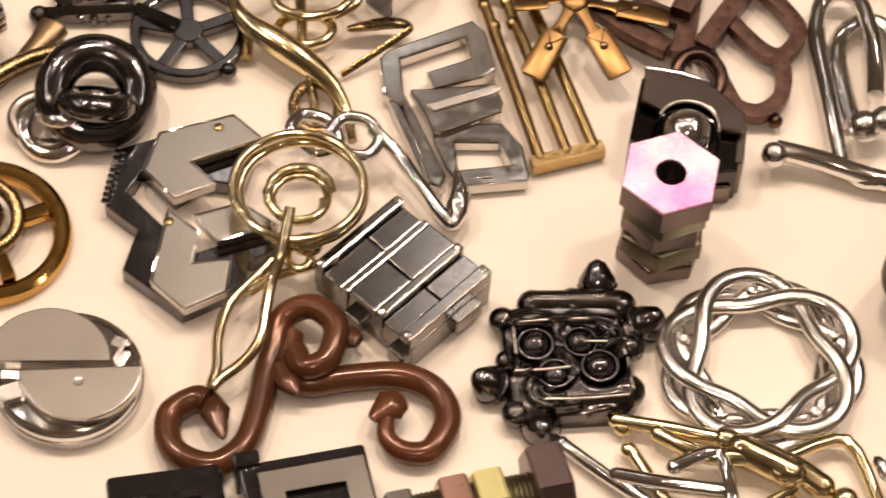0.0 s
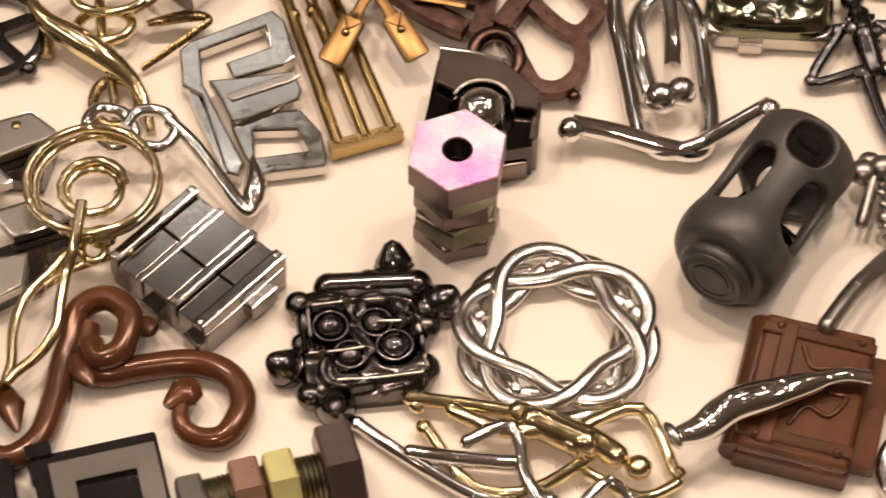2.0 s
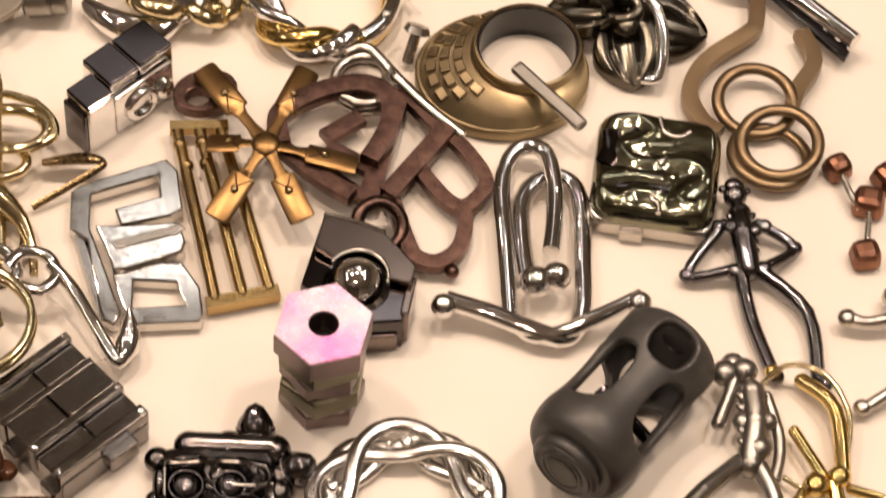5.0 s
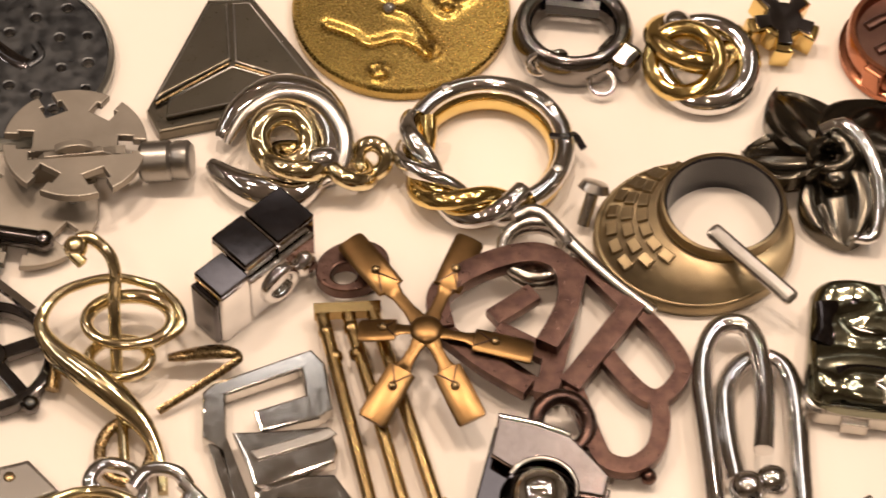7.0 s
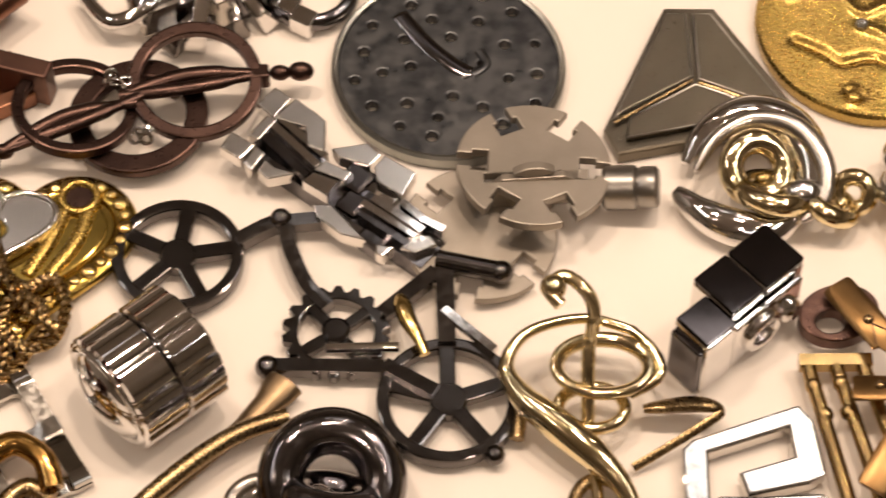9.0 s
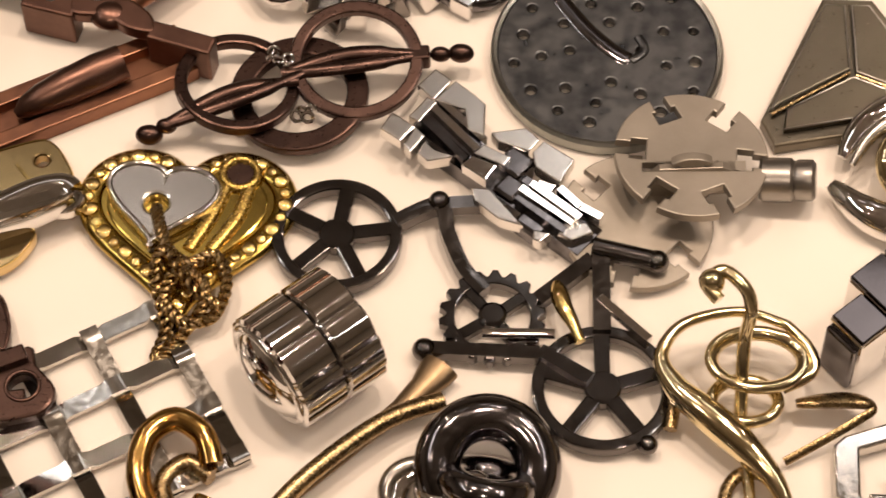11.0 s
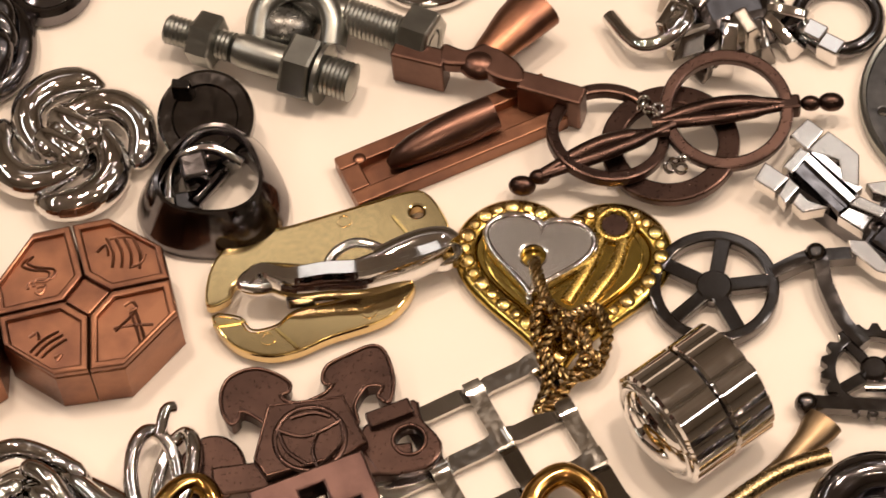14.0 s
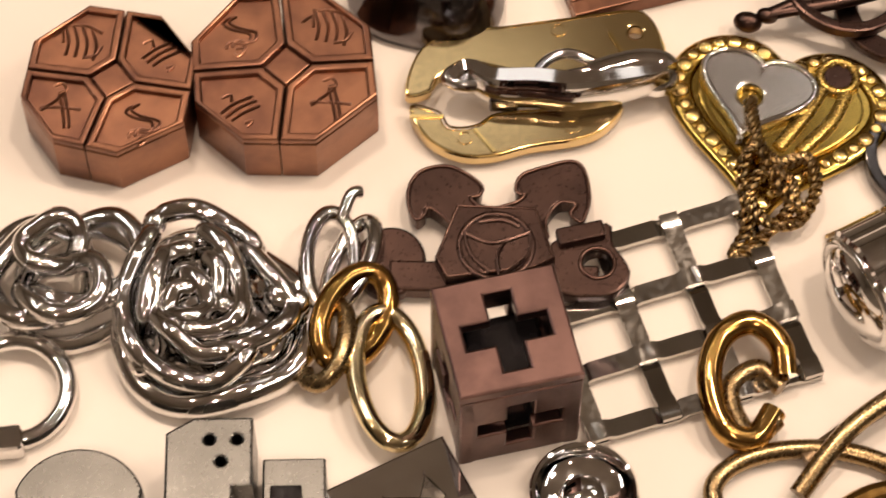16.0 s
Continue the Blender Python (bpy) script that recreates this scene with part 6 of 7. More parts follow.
def knot_mass(name, label, x, y, R, h, seed, mat, tube_r=3.2):
    """A dense cast knot of winding tubes on a low dome."""
    o = thing(name, label, "puzzle", x, y)
    rnd = random.Random(seed)
    part("core", ball(R * 0.86, 1, 0.95, h / R * 0.42, 24), mat, o, at(0, 0, h * 0.42))
    for k in range(4):
        ph, cx, cy = rnd.random() * 6.28, rnd.uniform(-0.12, 0.12) * R, rnd.uniform(-0.12, 0.12) * R
        big, n = R * (0.78, 0.62, 0.46, 0.30)[k], 3
        pts = []
        for i in range(110):
            a = 2 * math.pi * i / 110
            r = big * (1 + 0.17 * math.cos(n * a + ph) + 0.05 * math.sin(2 * n * a + seed))
            x, y = cx + r * math.cos(a), cy + r * math.sin(a)
            pts.append((x, y, h * (0.93 - 0.55 * (x * x + y * y) / R ** 2) + 1.8 * math.sin((n + 2) * a + ph)))
        part("strand", tube(pts, tube_r * rnd.uniform(0.9, 1.3), True, 12), mat, o)
    for k in range(5):
        a, r = rnd.random() * 6.28, R * rnd.uniform(0.2, 0.9)
        part("lump", ball(rnd.uniform(1.8, 3.4), 1.3, 1, 0.9, 12), mat, o, at(r * math.cos(a), r * math.sin(a), h * (0.9 - 0.55 * (r / R) ** 2), 0, 0, rnd.random() * 180))
    part("rim", tube([(R * (1 + 0.05 * math.cos(3 * a + seed)) * math.cos(a), R * 0.95 * (1 + 0.05 * math.cos(3 * a + seed)) * math.sin(a), h * 0.3) for a in (2 * math.pi * i / 60 for i in range(60))], tube_r * 1.3, True, 12), mat, o)
    return o


def chrome_masses():
    o = thing("tangle_puzzle", "heavy polished chrome knot of winding strands", "puzzle", -330, 84)
    strands = [[(-351, 106), (-353, 96), (-354, 84), (-349, 71), (-340, 64)], [(-346, 99), (-346, 89), (-344, 79), (-338, 74), (-329, 70), (-321, 73)], [(-340, 106), (-332, 102), (-325, 93), (-322, 83), (-327, 78), (-337, 75)], [(-329, 106), (-317, 97), (-310, 90), (-312, 82), (-321, 76), (-332, 70)],
               [(-341, 92), (-335, 90), (-331, 84), (-334, 79), (-340, 80), (-340, 86), (-335, 88)], [(-336, 98), (-331, 95), (-329, 88), (-325, 83)], [(-353, 108), (-343, 112), (-332, 110), (-322, 104)], [(-347, 69), (-335, 63), (-324, 65), (-316, 76)], [(-346, 75), (-347, 89), (-344, 97), (-338, 99)]]
    lines = [(rel2(o, p), 1.6, 2.6) for p in strands]
    part("body", relief(lambda a: 20.5 + 1.6 * math.cos(3 * a - 0.4) + 0.8 * math.cos(5 * a + 1), 12.0, lines, [], 48, 160, 0.7, 9.0), CHROME, o)
    for i, p in enumerate(strands):
        z = 15.0 if i not in (6, 7, 0, 3) else 12.0
        line = spline(rel(o, [(*q, z + (1.2 if j % 2 else -0.6)) for j, q in enumerate(p)]), 10)
        m = len(line)
        part("strand", tube(line, [2.9 * min(1.0, (0.25 + k) / 4) ** 0.5 if k < 4 else 2.9 * min(1.0, (m - 0.75 - k) / 4) ** 0.5 if k > m - 5 else 2.9 for k in range(m)], n=14), CHROME, o)
    rim = [(24.5 * (1 + 0.06 * math.cos(3 * a - 0.4)) * math.cos(a), 23.5 * (1 + 0.06 * math.cos(3 * a - 0.4)) * math.sin(a), 5.0 + 1.2 * math.sin(4 * a)) for a in (2 * math.pi * i / 80 for i in range(80))]
    part("rim", tube(rim, 4.0, True, 14), CHROME, o)
    for (x, y), r in zip([(-352, 107), (-324, 104), (-344, 66), (-325, 73), (-314, 93), (-309, 92)], (3.4, 3.4, 3.6, 3.6, 4.6, 3.4)):
        part("lug", ball(r, 1, 1.1, 0.9), CHROME, o, at(x + 330, y - 84, 11))
    p = thing("ring_tangle_puzzle", "chrome rings nested in a spiral", "puzzle", -372, 88)
    for R, x, y, z, rx, rz in ((21, 0, 0, 5, 3, 0), (16, 4, 4, 9, -11, 30), (15, -5, -3, 10, 13, 70), (11, 2, -6, 13, -14, 10), (8, -4, 5, 14, 12, 50)):
        part("ring", tube([(R * math.cos(t), R * (0.82 + 0.08 * math.sin(3 * t)) * math.sin(t), 1.5 * math.sin(2 * t)) for t in (2 * math.pi * i / 60 for i in range(60))], 3.0, True, 12), CHROME, p, at(x, y, z, rx, rx * 0.7, rz))
    q = thing("round_hoop", "polished chrome hoop with a clasp", "ring", -376, 54)
    part("hoop", torus(14, 2.6, 48, 12), CHROME, q, at(0, 0, 4, 6, 0, 0))
    part("clasp", block(10, 7, 8, 1.4), CHROME, q, at(2, -15, 0, 0, 0, 20))
    part("clasp", block(8, 22, 6, 1.2), CHROME, q, at(-4, -28, 0, 0, 0, 8))


def octagons():
    def octagon(x, y, outline, label, glyphs):
        o = thing("octagon_puzzle", label, "puzzle", x, y, group="copper octagon blocks")
        pts = rel2(o, outline)
        n = len(pts)
        for k in range(4):
            d, a, b, c = (pts[(2 * k + j) % n] for j in range(4))
            m0, m1 = ((d[0] + a[0]) / 2, (d[1] + a[1]) / 2), ((b[0] + c[0]) / 2, (b[1] + c[1]) / 2)
            whole = [m0, a, b, m1, (0, 0)]
            gx, gy = sum(p[0] for p in whole[:4]) / 4 * 0.82, sum(p[1] for p in whole[:4]) / 4 * 0.82

            def shrunk(loop, k):
                return [(gx + (px - gx) * k, gy + (py - gy) * k) for px, py in loop]

            quarter = part("quarter", plate([shrunk(whole, 0.985)], 17.2, 0.7), COPPER, o)
            quad = [m0, a, b, m1, (m1[0] * 0.27, m1[1] * 0.27), (m0[0] * 0.27, m0[1] * 0.27)]
            part("tile_frame", plate([shrunk(quad, 0.975), shrunk(quad, 0.80)], 2.6, 0.6), COPPER, quarter, at(0, 0, 17.0))
            part("tile", plate([shrunk(quad, 0.81)], 0.9, 0.2), COPPER, quarter, at(0, 0, 17.0))
            for line in glyphs[k]:
                part("stroke", tube(spline(lift([(gx + px, gy + py) for px, py in line], 17.9), 4), 0.55, n=6, flat=0.8), COPPER, quarter)
        part("centre", plate([[(m[0] * 0.25, m[1] * 0.25) for m in (((pts[2 * k][0] + pts[2 * k + 1][0]) / 2, (pts[2 * k][1] + pts[2 * k + 1][1]) / 2) for k in range(4))]], 2.0, 0.4), COPPER, o, at(0, 0, 16.8))

    def curl(s, dx=0.0):
        return [(dx - 3 * s, 4.4), (dx - 4.4 * s, 2.2), (dx - 1.5 * s, 0.8), (dx + 3.6 * s, 0.4), (dx + 3.4 * s, -2.6), (dx - 1 * s, -3.2), (dx - 1.4 * s, -5.6)]

    letter_s = [curl(1), [(x + 1.5, y + 0.9) for x, y in curl(1)], [(1, -5), (3.4, -4), (2.6, -7), (0.8, -6.4)]]
    letter_w = [[(-5 + 2.6 * i, 4.8), (-2.4 + 2.6 * i, 0), (-2 + 2.6 * i, -4.8)] for i in range(4)] + [[(-7, 0), (-5, 2.4), (-3.6, -1)], [(-4, 4.6), (1, 5.6), (6, 4.2)], [(3, -4.6), (6, -3), (7, 0)]]
    letter_a = [[(-1, 4.6), (1.4, -0.4), (3.4, -5.6)], [(0.4, 4.8), (2.8, -0.2), (4.6, -5.2)], [(-5, -0.6), (0, 0.4), (6, 1)], [(-4.4, -1.6), (-1.4, 2.4), (0.6, 5.4)], [(-3, 6.6), (-1, 8), (0.6, 6.2), (-1.4, 5)]]
    letter_h = [[(-4, -3), (-1, 1), (3, 4)], [(-2.4, -4), (0.6, 0), (4.4, 3)], [(-0.6, -4.6), (2, -1.4), (5.6, 1.6)], [(-5, 1.6), (-3, 3.2), (-2, 1)], [(3, -4.4), (5, -3.4), (4, -5.6)]]
    first = [(-347, 178), (-326, 184), (-309, 175), (-302, 154), (-315, 136), (-334, 132), (-350, 141), (-356, 159)]
    octagon(-328, 158, first, "antique copper octagon block of four engraved quarters", (letter_w, letter_a, letter_h, letter_s))
    octagon(-373, 143, [(-373 + x, 143 + y) for x, y in turned([(0.92 * (x + 328), 0.92 * (y - 158)) for x, y in first], -13)], "antique copper octagon block beside a like one", (letter_h, letter_s, letter_a, letter_w))


def gold_clip():
    o = thing("clasp_puzzle", "pale gold oval plate with a chrome link bar", "puzzle", -263, 178)
    top = [(-297, 164), (-297, 177), (-290, 186), (-274, 192), (-254, 200), (-241, 205), (-236, 204), (-232, 199), (-229, 192), (-232, 186), (-249, 180), (-265, 178), (-274, 178), (-280, 178), (-285, 176), (-288, 173), (-290, 170), (-291, 166)]
    low = [(-295, 160), (-288, 151), (-278, 148), (-269, 150), (-260, 155), (-246, 161), (-240, 167), (-238, 174), (-248, 171), (-259, 167), (-271, 163), (-276, 158), (-283, 156), (-287, 160)]
    for loop, hole in ((top, (-239, 198)), (low, None)):
        soft = [(p[0], p[1]) for p in spline(lift(rel2(o, loop), 0), 4, True)]
        cuts = [circ(2.0, 18, hole[0] + 263, hole[1] - 178)] if hole else []
        leaf = part("plate", plate([soft] + cuts, 4.6, 0.8), CLIPGOLD, o, at(0, 0, 1.4))
        part("edge", tube(lift([(x * 0.985, y * 0.985) for x, y in soft], 5.9), 0.35, True, 6), GOLD, leaf, at(0, 0, -1.4), "polished line drawn as the bright edge")
    for x, y in [(-260, 194), (-250, 164), (-278, 154)]:
        part("rivet", lathe([(1.5, 0), (2.3, 0), (2.3, 0.7), (1.5, 0.7)], 22, True), CLIPGOLD, o, at(x + 263, y - 178, 5.7))
    for a, b in (((-276, 157), (-269, 151)), ((-294, 157), (-285, 159)), ((-246, 196), (-241, 190))):
        part("seam", bar(*rel(o, [(*a, 6.2), (*b, 6.2)]), 0.9, 0.7), GOLD, o)
    bow = spline(rel(o, [(*p, 10.5) for p in [(-285, 167), (-281, 171), (-273, 169), (-262, 171), (-253, 172), (-244, 175), (-235, 179), (-228, 183)]]), 6)
    wide = [3.2 + 2.0 * math.sin(math.pi * i / (len(bow) - 1)) for i in range(len(bow))]
    part("link_bar", tube(bow, [w * 0.95 for w in wide], n=8, square=True, up=(0, 0, 1), flat=1.45), CHROME, o, None, "bright chrome link bar")
    eye = spline(rel(o, [(*p, 13.5) for p in [(-262, 174), (-260, 179), (-255, 182), (-249, 181), (-247, 179), (-252, 176), (-257, 174)]]), 5, True)
    part("eye", tube(eye, 1.5, True, 12), CHROME, o)
    eyelet = spline(rel(o, [(*p, 12) for p in [(-286, 167), (-285, 170), (-280, 173), (-275, 171), (-276, 168), (-281, 166)]]), 5, True)
    part("eye", tube(eyelet, 1.7, True, 12, 1.5, (0, 0, 1)), CHROME, o)
    arm = spline(rel(o, [(*p, 12.5) for p in [(-248, 177), (-242, 181), (-236, 184), (-230, 185), (-227, 183)]]), 6)
    part("link_bar", tube(arm, 2.8, n=14, square=True, up=(0, 0, 1), flat=1.2), CHROME, o)
    part("clasp", ball(6.2, 1.0, 0.8, 0.75, 24), CHROME, o, at((-230, 182)[0] + 263, (-230, 182)[1] - 178, 8.5, 0, 0, 20))
    part("latch", block(8, 5, 6, 0.6), GUN, o, at((-270, 167)[0] + 263, (-270, 167)[1] - 178, 5, 0, 0, 12))
    part("latch", block(5, 4, 4, 0.5), GUN, o, at((-248, 174)[0] + 263, (-248, 174)[1] - 178, 6, 0, 0, 12))


def steel_bolts():
    lay = pose(0, 0, 0, 0, 90, 0)

    def thread(r, x0, x1):
        n = int((x1 - x0) / 0.7)
        return lathe([(0, x0)] + [(r + 0.45 * (i % 2), x0 + i * 0.7) for i in range(n)] + [(0, x1)], 24)

    o = thing("threaded_rod_puzzle", "grey zinc threaded rod carrying hexagon nuts", "bolt", -290, 249, 9, -17, group="steel bolts")
    part("thread", thread(4.2, -31, -8), ZINC, o, lay)
    part("shank", lathe([(0, -8), (4.8, -8), (5.4, -5), (5.4, 8), (0, 8)], 28), ZINC, o, lay)
    part("thread", thread(5.6, 8, 31), ZINC, o, lay)
    part("nut", plate([hexagon(8.4, 12)], 8, 1.0), ZINC, o, at(-22, 0, 0) @ lay)
    part("nut", plate([hexagon(10.4, 28)], 9.5, 1.2), ZINC, o, at(9, 0, 0) @ lay)
    part("washer", lathe([(5.8, 0), (9.6, 0), (9.6, 1.4), (5.8, 1.4)], 30, True), ZINC, o, at(19.4, 0, 0) @ lay)
    p = thing("threaded_rod_puzzle", "grey zinc bolt with a drilled hexagon end", "bolt", -258, 262, 9, -20, group="steel bolts")
    part("shank", lathe([(0, -26), (5.2, -26), (5.2, -8), (0, -8)], 28), ZINC, p, lay)
    part("thread", thread(5.2, -8, 12), ZINC, p, lay)
    part("nut", plate([hexagon(10.2, 20), circ(4.6, 24)], 10, 1.2), ZINC, p, at(11, 0, 0) @ lay)
    part("core", lathe([(0, 0), (4.5, 0), (4.5, 8), (3.6, 8.8), (0, 8.8)], 24), ZINC, p, at(12, 0, 0) @ lay)
    q = thing("bolt_bracket", "dull grey steel saddle clasping two bolts", "bolt", -282, 260)
    part("saddle", tube(spline([(-10, -5, 8), (-9, 4, 12), (-2, 10, 14), (8, 9, 14), (13, 2, 11), (13, -6, 8)], 6), 4.6, n=16, flat=0.8), ZINC, q)
    part("saddle", ball(9, 1.2, 0.9, 0.7, 22), IRON, q, at(-3, 1, 8))


def dark_trefoil():
    o = thing("cone_puzzle", "black chrome cone ring with a disc through it", "puzzle", -299, 202)
    tri = [(1 + 0.08 * math.cos(3 * radians(a) + 1.6)) for a in range(0, 360, 5)]
    verts, faces, n = [], [], len(tri)
    rings = ((21.4, 0), (22.0, 4), (21.6, 5.4), (16.0, 17.0), (15.4, 17.8), (14.4, 17.6), (14.0, 16.4), (14.6, 7), (15.5, 0))
    for R, z in rings:
        verts += [(R * t * math.cos(radians(5 * j)), R * t * math.sin(radians(5 * j)), z) for j, t in enumerate(tri)]
    for r in range(len(rings) - 1):
        for j in range(n):
            k = (j + 1) % n
            faces.append((r * n + j, r * n + k, (r + 1) * n + k, (r + 1) * n + j))
    cone = mesh_of(verts, faces)
    cone.set_sharp_from_angle(angle=radians(28))
    part("cone", cone, GUN, o)
    part("disc", lathe([(0, -3), (13.4, -3), (14.4, -2), (14.4, 2), (13.4, 3), (10, 3.2), (9.4, 2.4), (0, 2.4)], 48), BLACKNI, o, at(-4, 21, 13, 22, 0, 0), "glossy black disc")
    part("tab", block(5.6, 3.4, 14, 0.6), BLACKNI, o, at(-11, 26, 10))
    part("block", block(8, 8, 10, 1), GUN, o, at(-6, 5, 6, 10, 0, 20))
    part("block", block(8, 7, 6, 0.8), BLACKNI, o, at(-7, -5, 3, 0, 0, 14))
    part("post", tube([(2, 8, 6), (-5, -6, 9)], 2.2, n=12), GUN, o)
    part("loop", tube(spline([(-13, -4, 8), (-12, 6, 12), (-2, 11, 13), (8, 8, 10)], 6), 1.8, n=10), CHROME, o)


def chrome_knot_disc():
    o = thing("woven_disc_puzzle", "chrome woven disc of four curling horns", "puzzle", -344, 217)
    for k in range(4):
        path = spline([(-8, -3, 6.4), (-13, 4, 6.6), (-14, 12, 6.6), (-9, 19, 6.6), (-1, 22, 6.4), (8, 20.5, 6)], 6)
        m = len(path)
        rad = [4.0 + 1.5 * math.sin(math.pi * i / (m - 1)) if i < m - 5 else (4.4, 3.8, 2.9, 1.8, 0.5)[i - m + 5] for i in range(m)]
        part("horn", tube(path, rad, n=18, flat=0.95, up=(0, 0, 1)), CHROME, o, at(0, 0, 0, 0, 0, -90 * k))
        bar_line = [(-9, -2.2, 8.6), (-8.4, -2.6, 8.8), (4.4, -9.8, 8.8), (5, -10.2, 8.6)]
        part("bar", tube(bar_line, [3.0, 4.4, 4.4, 3.0], n=20), CHROME, o, at(0.5, 2.5, 0.4, 0, 0, 0) if k == 0 else pose(0, 0, 0, 0, 0, -90 * k) @ at(0.5, 2.5, 0.4 - 0.8 * (k % 2)))
    part("hub", lathe([(0, 0), (9, 0), (9, 4), (0, 5)], 32), GUN, o)
    knot_mass("dark_mass_puzzle", "black nickel cast lump with winding channels", -381, 251, 18, 15, 9, GUN)


def front_edge():
    o = thing("steel_block_puzzle", "dull steel machined blocks with drilled holes", "puzzle", -318, 34, 0, 14)
    part("block", plate([[(-10, -14), (-10, 12), (-3, 16), (12, 16), (12, -3), (7, -3), (7, -14)], circ(1.3, 14, 1, 10), circ(1.3, 14, 8, 10), circ(1.3, 14, 4, 4)], 22, 0.7), IRON, o)
    part("wedge", plate([circ(17, 24, 0, 0, 20, 160) + [(-14, -12), (14, -12)]], 16, 0.7), IRON, o, at(-32, -6, 0))
    part("step", block(16, 20, 14, 0.6), IRON, o, at(22, -2, 0))
    part("step", block(8, 8, 4, 0.4), BLACK, o, at(20, -4, 11.6))
    p = thing("steel_plate_puzzle", "bright steel square plate with curled cut-outs", "puzzle", -266, 40, 0, 40)
    part("plate", plate([rect(-17, -17, 17, 17), [(-9, -2), (-4, 8), (4, 4), (8, 9), (10, 2), (2, -4), (-2, -9)]], 9, 0.7), CHROME, p)
    part("inlay", plate([oval(6, 4, 24, 2, 1)], 7, 0.5), DARK, p, at(0, 0, 0.5))
    q = thing("round_dish_piece", "polished chrome round dish", "puzzle", -225.5, 58)
    part("dish", lathe([(0, 2), (9, 2), (11, 3), (12.6, 6), (13.4, 6.4), (14, 5.6), (13.4, 2), (11, 0), (0, 0)], 48), CHROME, q)
    part("stud", ball(6, 1, 1, 0.35), CHROME, q, at(0, 0, 3))
    r = thing("brass_loop_puzzle", "antique brass rod loops crossing", "puzzle", -164, 72)
    part("loop", tube(lift(oval(26, 13, 56), 0), 2.6, True, 12), BRASS, r, at(-4, -1, 3.4, 0, 0, 12))
    part("loop", tube(spline(rel(r, [(-172, 70, 4), (-163, 88, 8), (-150, 103, 9), (-134, 117, 8), (-120, 124, 6)]), 6), 2.7, n=12), BRASS, r)
    part("loop", tube(lift(oval(10, 8, 40), 0), 2.4, True, 12), NICKEL, r, at(40, 24, 5, 30, 10, 0))


def crinkled_piece():
    o = thing("crumpled_star_puzzle", "bright chrome faceted star piece", "puzzle", -150, 273)
    o.scale = (1.3, 1.3, 1.2)
    rnd = random.Random(21)
    part("core", block(24, 20, 10, 2.5, 0.7), GUN, o, at(0, 0, 0, 0, 0, 20))
    for i in range(16):
        a, r = 360 * i / 16 + rnd.uniform(-9, 9), rnd.uniform(7, 15)
        part("facet", block(rnd.uniform(10, 16), rnd.uniform(3, 6), rnd.uniform(5, 9), 0.6, 0.55), (CHROME, NICKEL, BOXSTEEL)[i % 3], o, at(r * math.cos(radians(a)), r * math.sin(radians(a)), rnd.uniform(2, 6), rnd.uniform(-25, 25), rnd.uniform(0, 22), a + rnd.uniform(-35, 35)))
    part("wire", tube(spline([(-28, -2, 4), (-20, -12, 7), (-10, -6, 9), (-14, 8, 6)], 6), 2, n=10), CHROME, o)
    r = thing("black_ring_puzzle", "black nickel ring carrying chrome square beads", "puzzle", -118, 273)
    part("ring", torus(12, 2.4, 44, 10, 1.2), GUN, r, at(0, 0, 4))
    for x, y in ((-7, -7), (-2, -12)):
        part("bead", block(7, 6, 7, 0.6), CHROME, r, at(x, y, 1, 0, 0, -30), "square chrome bead")


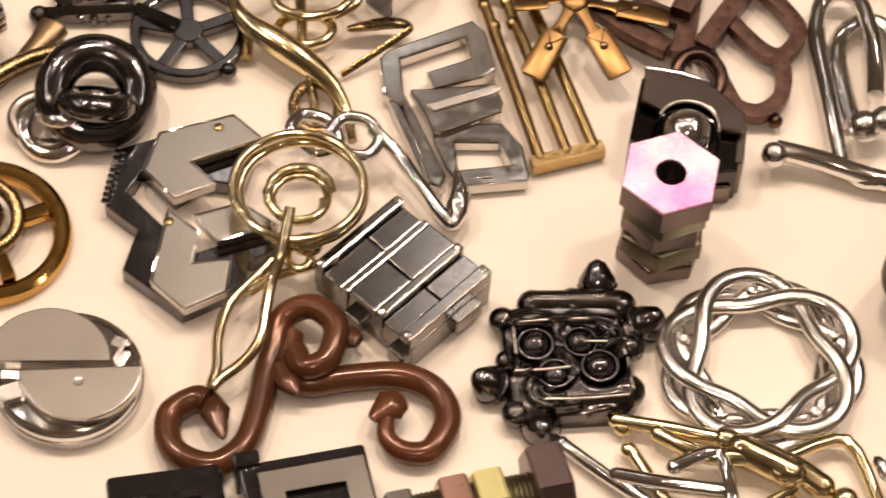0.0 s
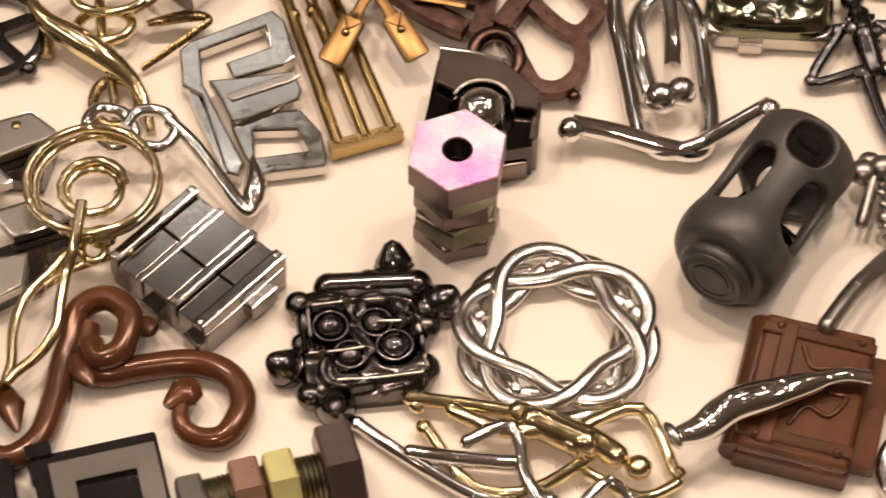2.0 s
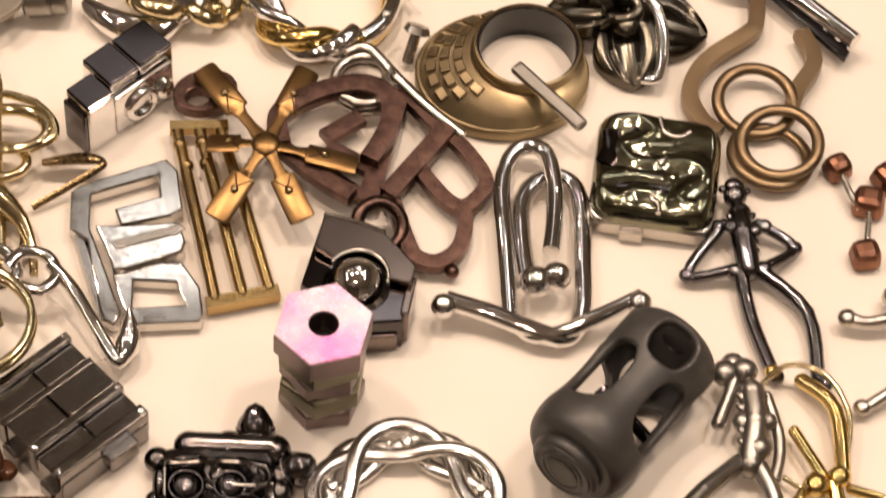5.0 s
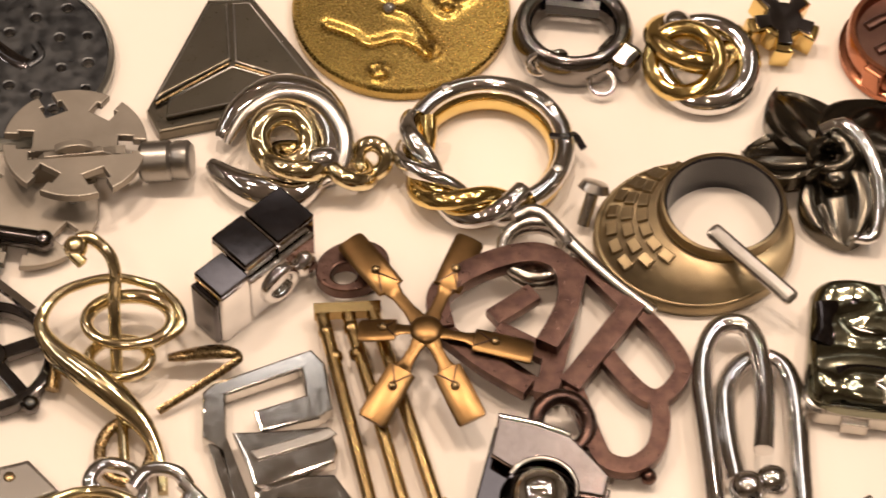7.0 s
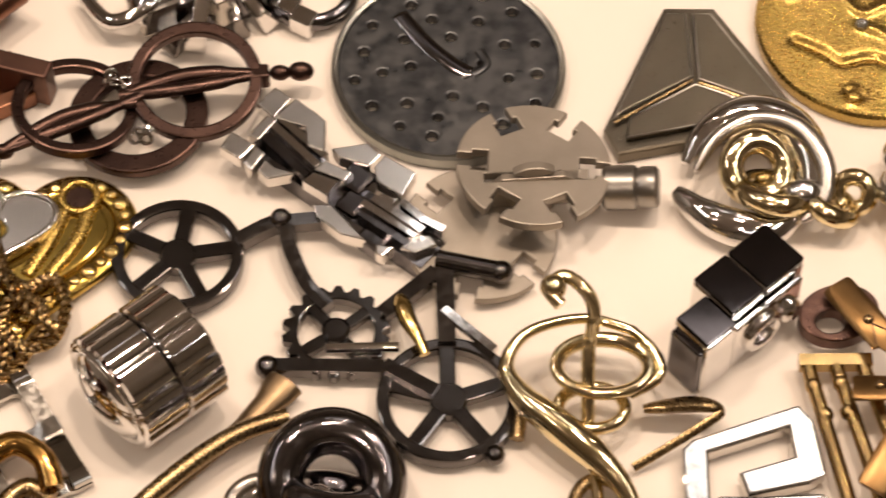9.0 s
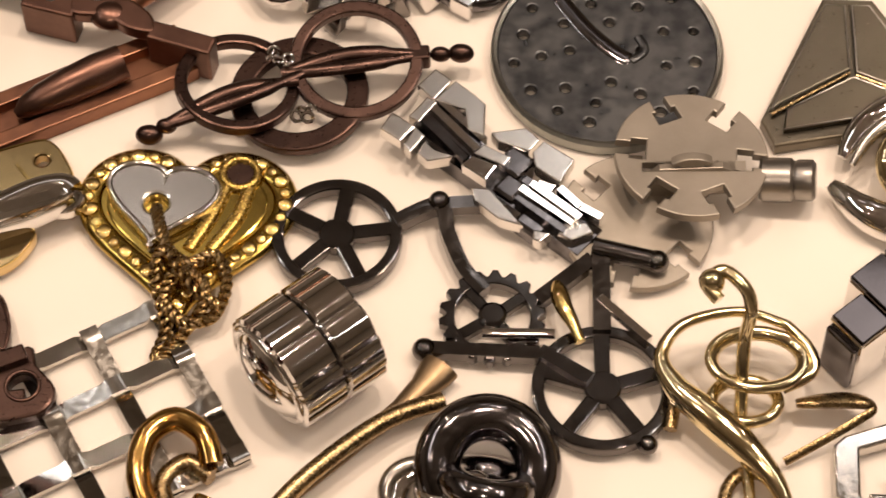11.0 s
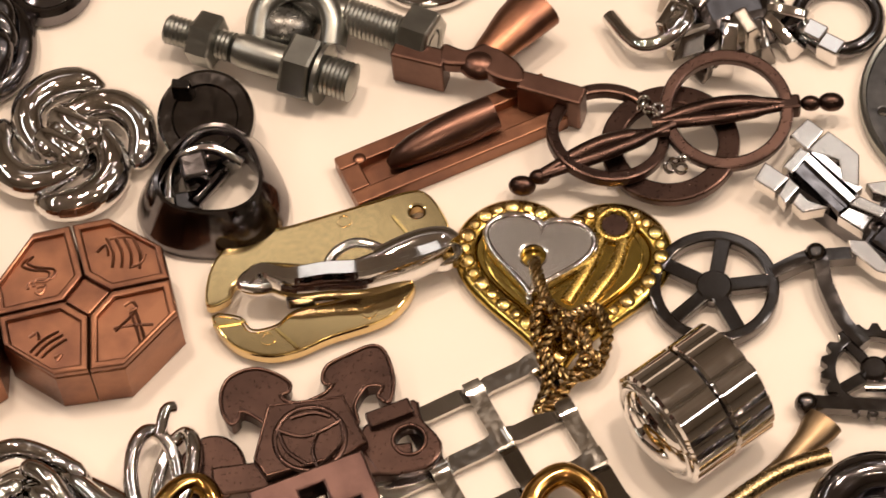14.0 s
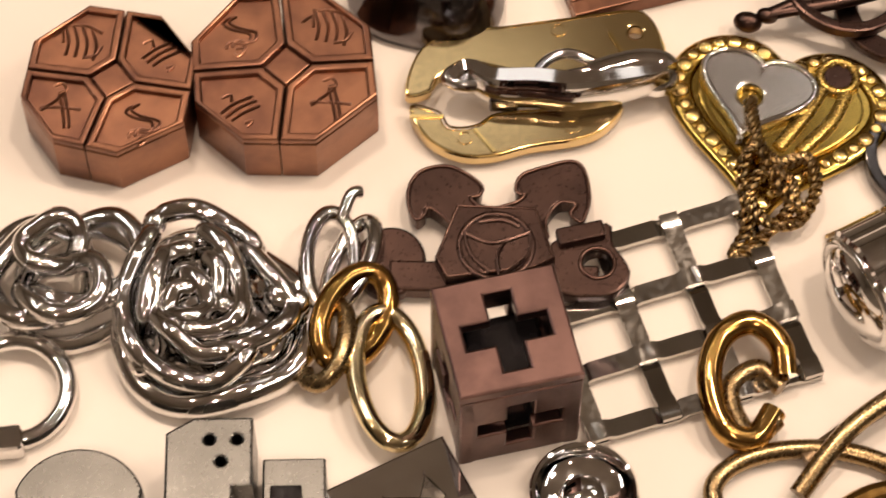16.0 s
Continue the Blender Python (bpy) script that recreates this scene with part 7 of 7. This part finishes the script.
def far_bits():
    o = thing("chunk_puzzle", "reddish-brown cast chunks wired together", "puzzle", 255, 110)
    for dx, dy, w, rz in ((-5, 16, 10, 24), (4, 1, 12, -14), (0, -21, 11, 8), (12, 12, 11, 35)):
        part("chunk", block(w, w * 0.95, 9, 2.6, 0.8), COPPER, o, at(dx, dy, 0.2, 0, 0, rz))
    part("wire", tube(spline([(-5, 16, 5), (0, -2, 5), (4, 1, 5), (0, -21, 5)], 6), 1.2, n=8), NICKEL, o)
    k = thing("banded_lump_puzzle", "black nickel lump wound with polished gold bands", "puzzle", -388, 206)
    part("core", ball(15, 1, 0.95, 0.5, 28), GUN, k, at(0, 0, 7.4))
    for rz, mat in ((10, GUN), (70, GOLD), (130, CHROME)):
        part("band", torus(13.5, 2.8, 44, 12), mat, k, at(0, 0, 8.5, 14, 0, rz))
    q = thing("chrome_hoop", "polished chrome hoop lying flat", "ring", -243, 291)
    part("hoop", torus(16, 2.8, 52, 12), CHROME, q, at(0, 0, 3))
    s = thing("black_disc_puzzle", "black nickel domed disc with a raised rim", "puzzle", -360, 276)
    part("disc", lathe([(0, 0), (12, 0), (13.4, 1.5), (13.4, 6), (12.4, 7.4), (10.6, 7), (9, 5.6), (0, 7)], 48), GUN, s)
    p = thing("chrome_bracket", "small chrome ringed bracket", "puzzle", -28, 286)
    part("arc", tube(spline([(-26, -6, 4), (-12, 0, 7), (6, 2, 7), (20, -4, 4)], 6), 3, n=12), CHROME, p)


for build in (zigzag_plates, brown_hooks, gold_spiral, chrome_hook, fish_hook, steel_box, black_chip, braided_wreath, hex_stack, ball_trap, e_plate, harp, x_rods, bronze_letters, brown_eye, clip_puzzle, barrel_cage, book_box, chrome_fish, figures, black_cup, nut_bolt, low_ring,
              green_square, bronze_rings, key_strip, star_flower, q_ring, twisted_ring, pin_coil, black_cubes, two_tone_knot, triangle_plate, gear_discs, gold_medal, letter_ring, small_knot, copper_ring, dimple_disc, bronze_ring_keys, notched_tower, heart_lock, rope_chain, chrome_drum, bicycle, gold_swirl, dark_knot, brass_horn, ring_gear, split_disc,
              lattice, gold_links, copper_t, owl, plus_cube, link_chain, chrome_masses, octagons, gold_clip, steel_bolts, dark_trefoil, chrome_knot_disc, front_edge, crinkled_piece, far_bits):
    build()
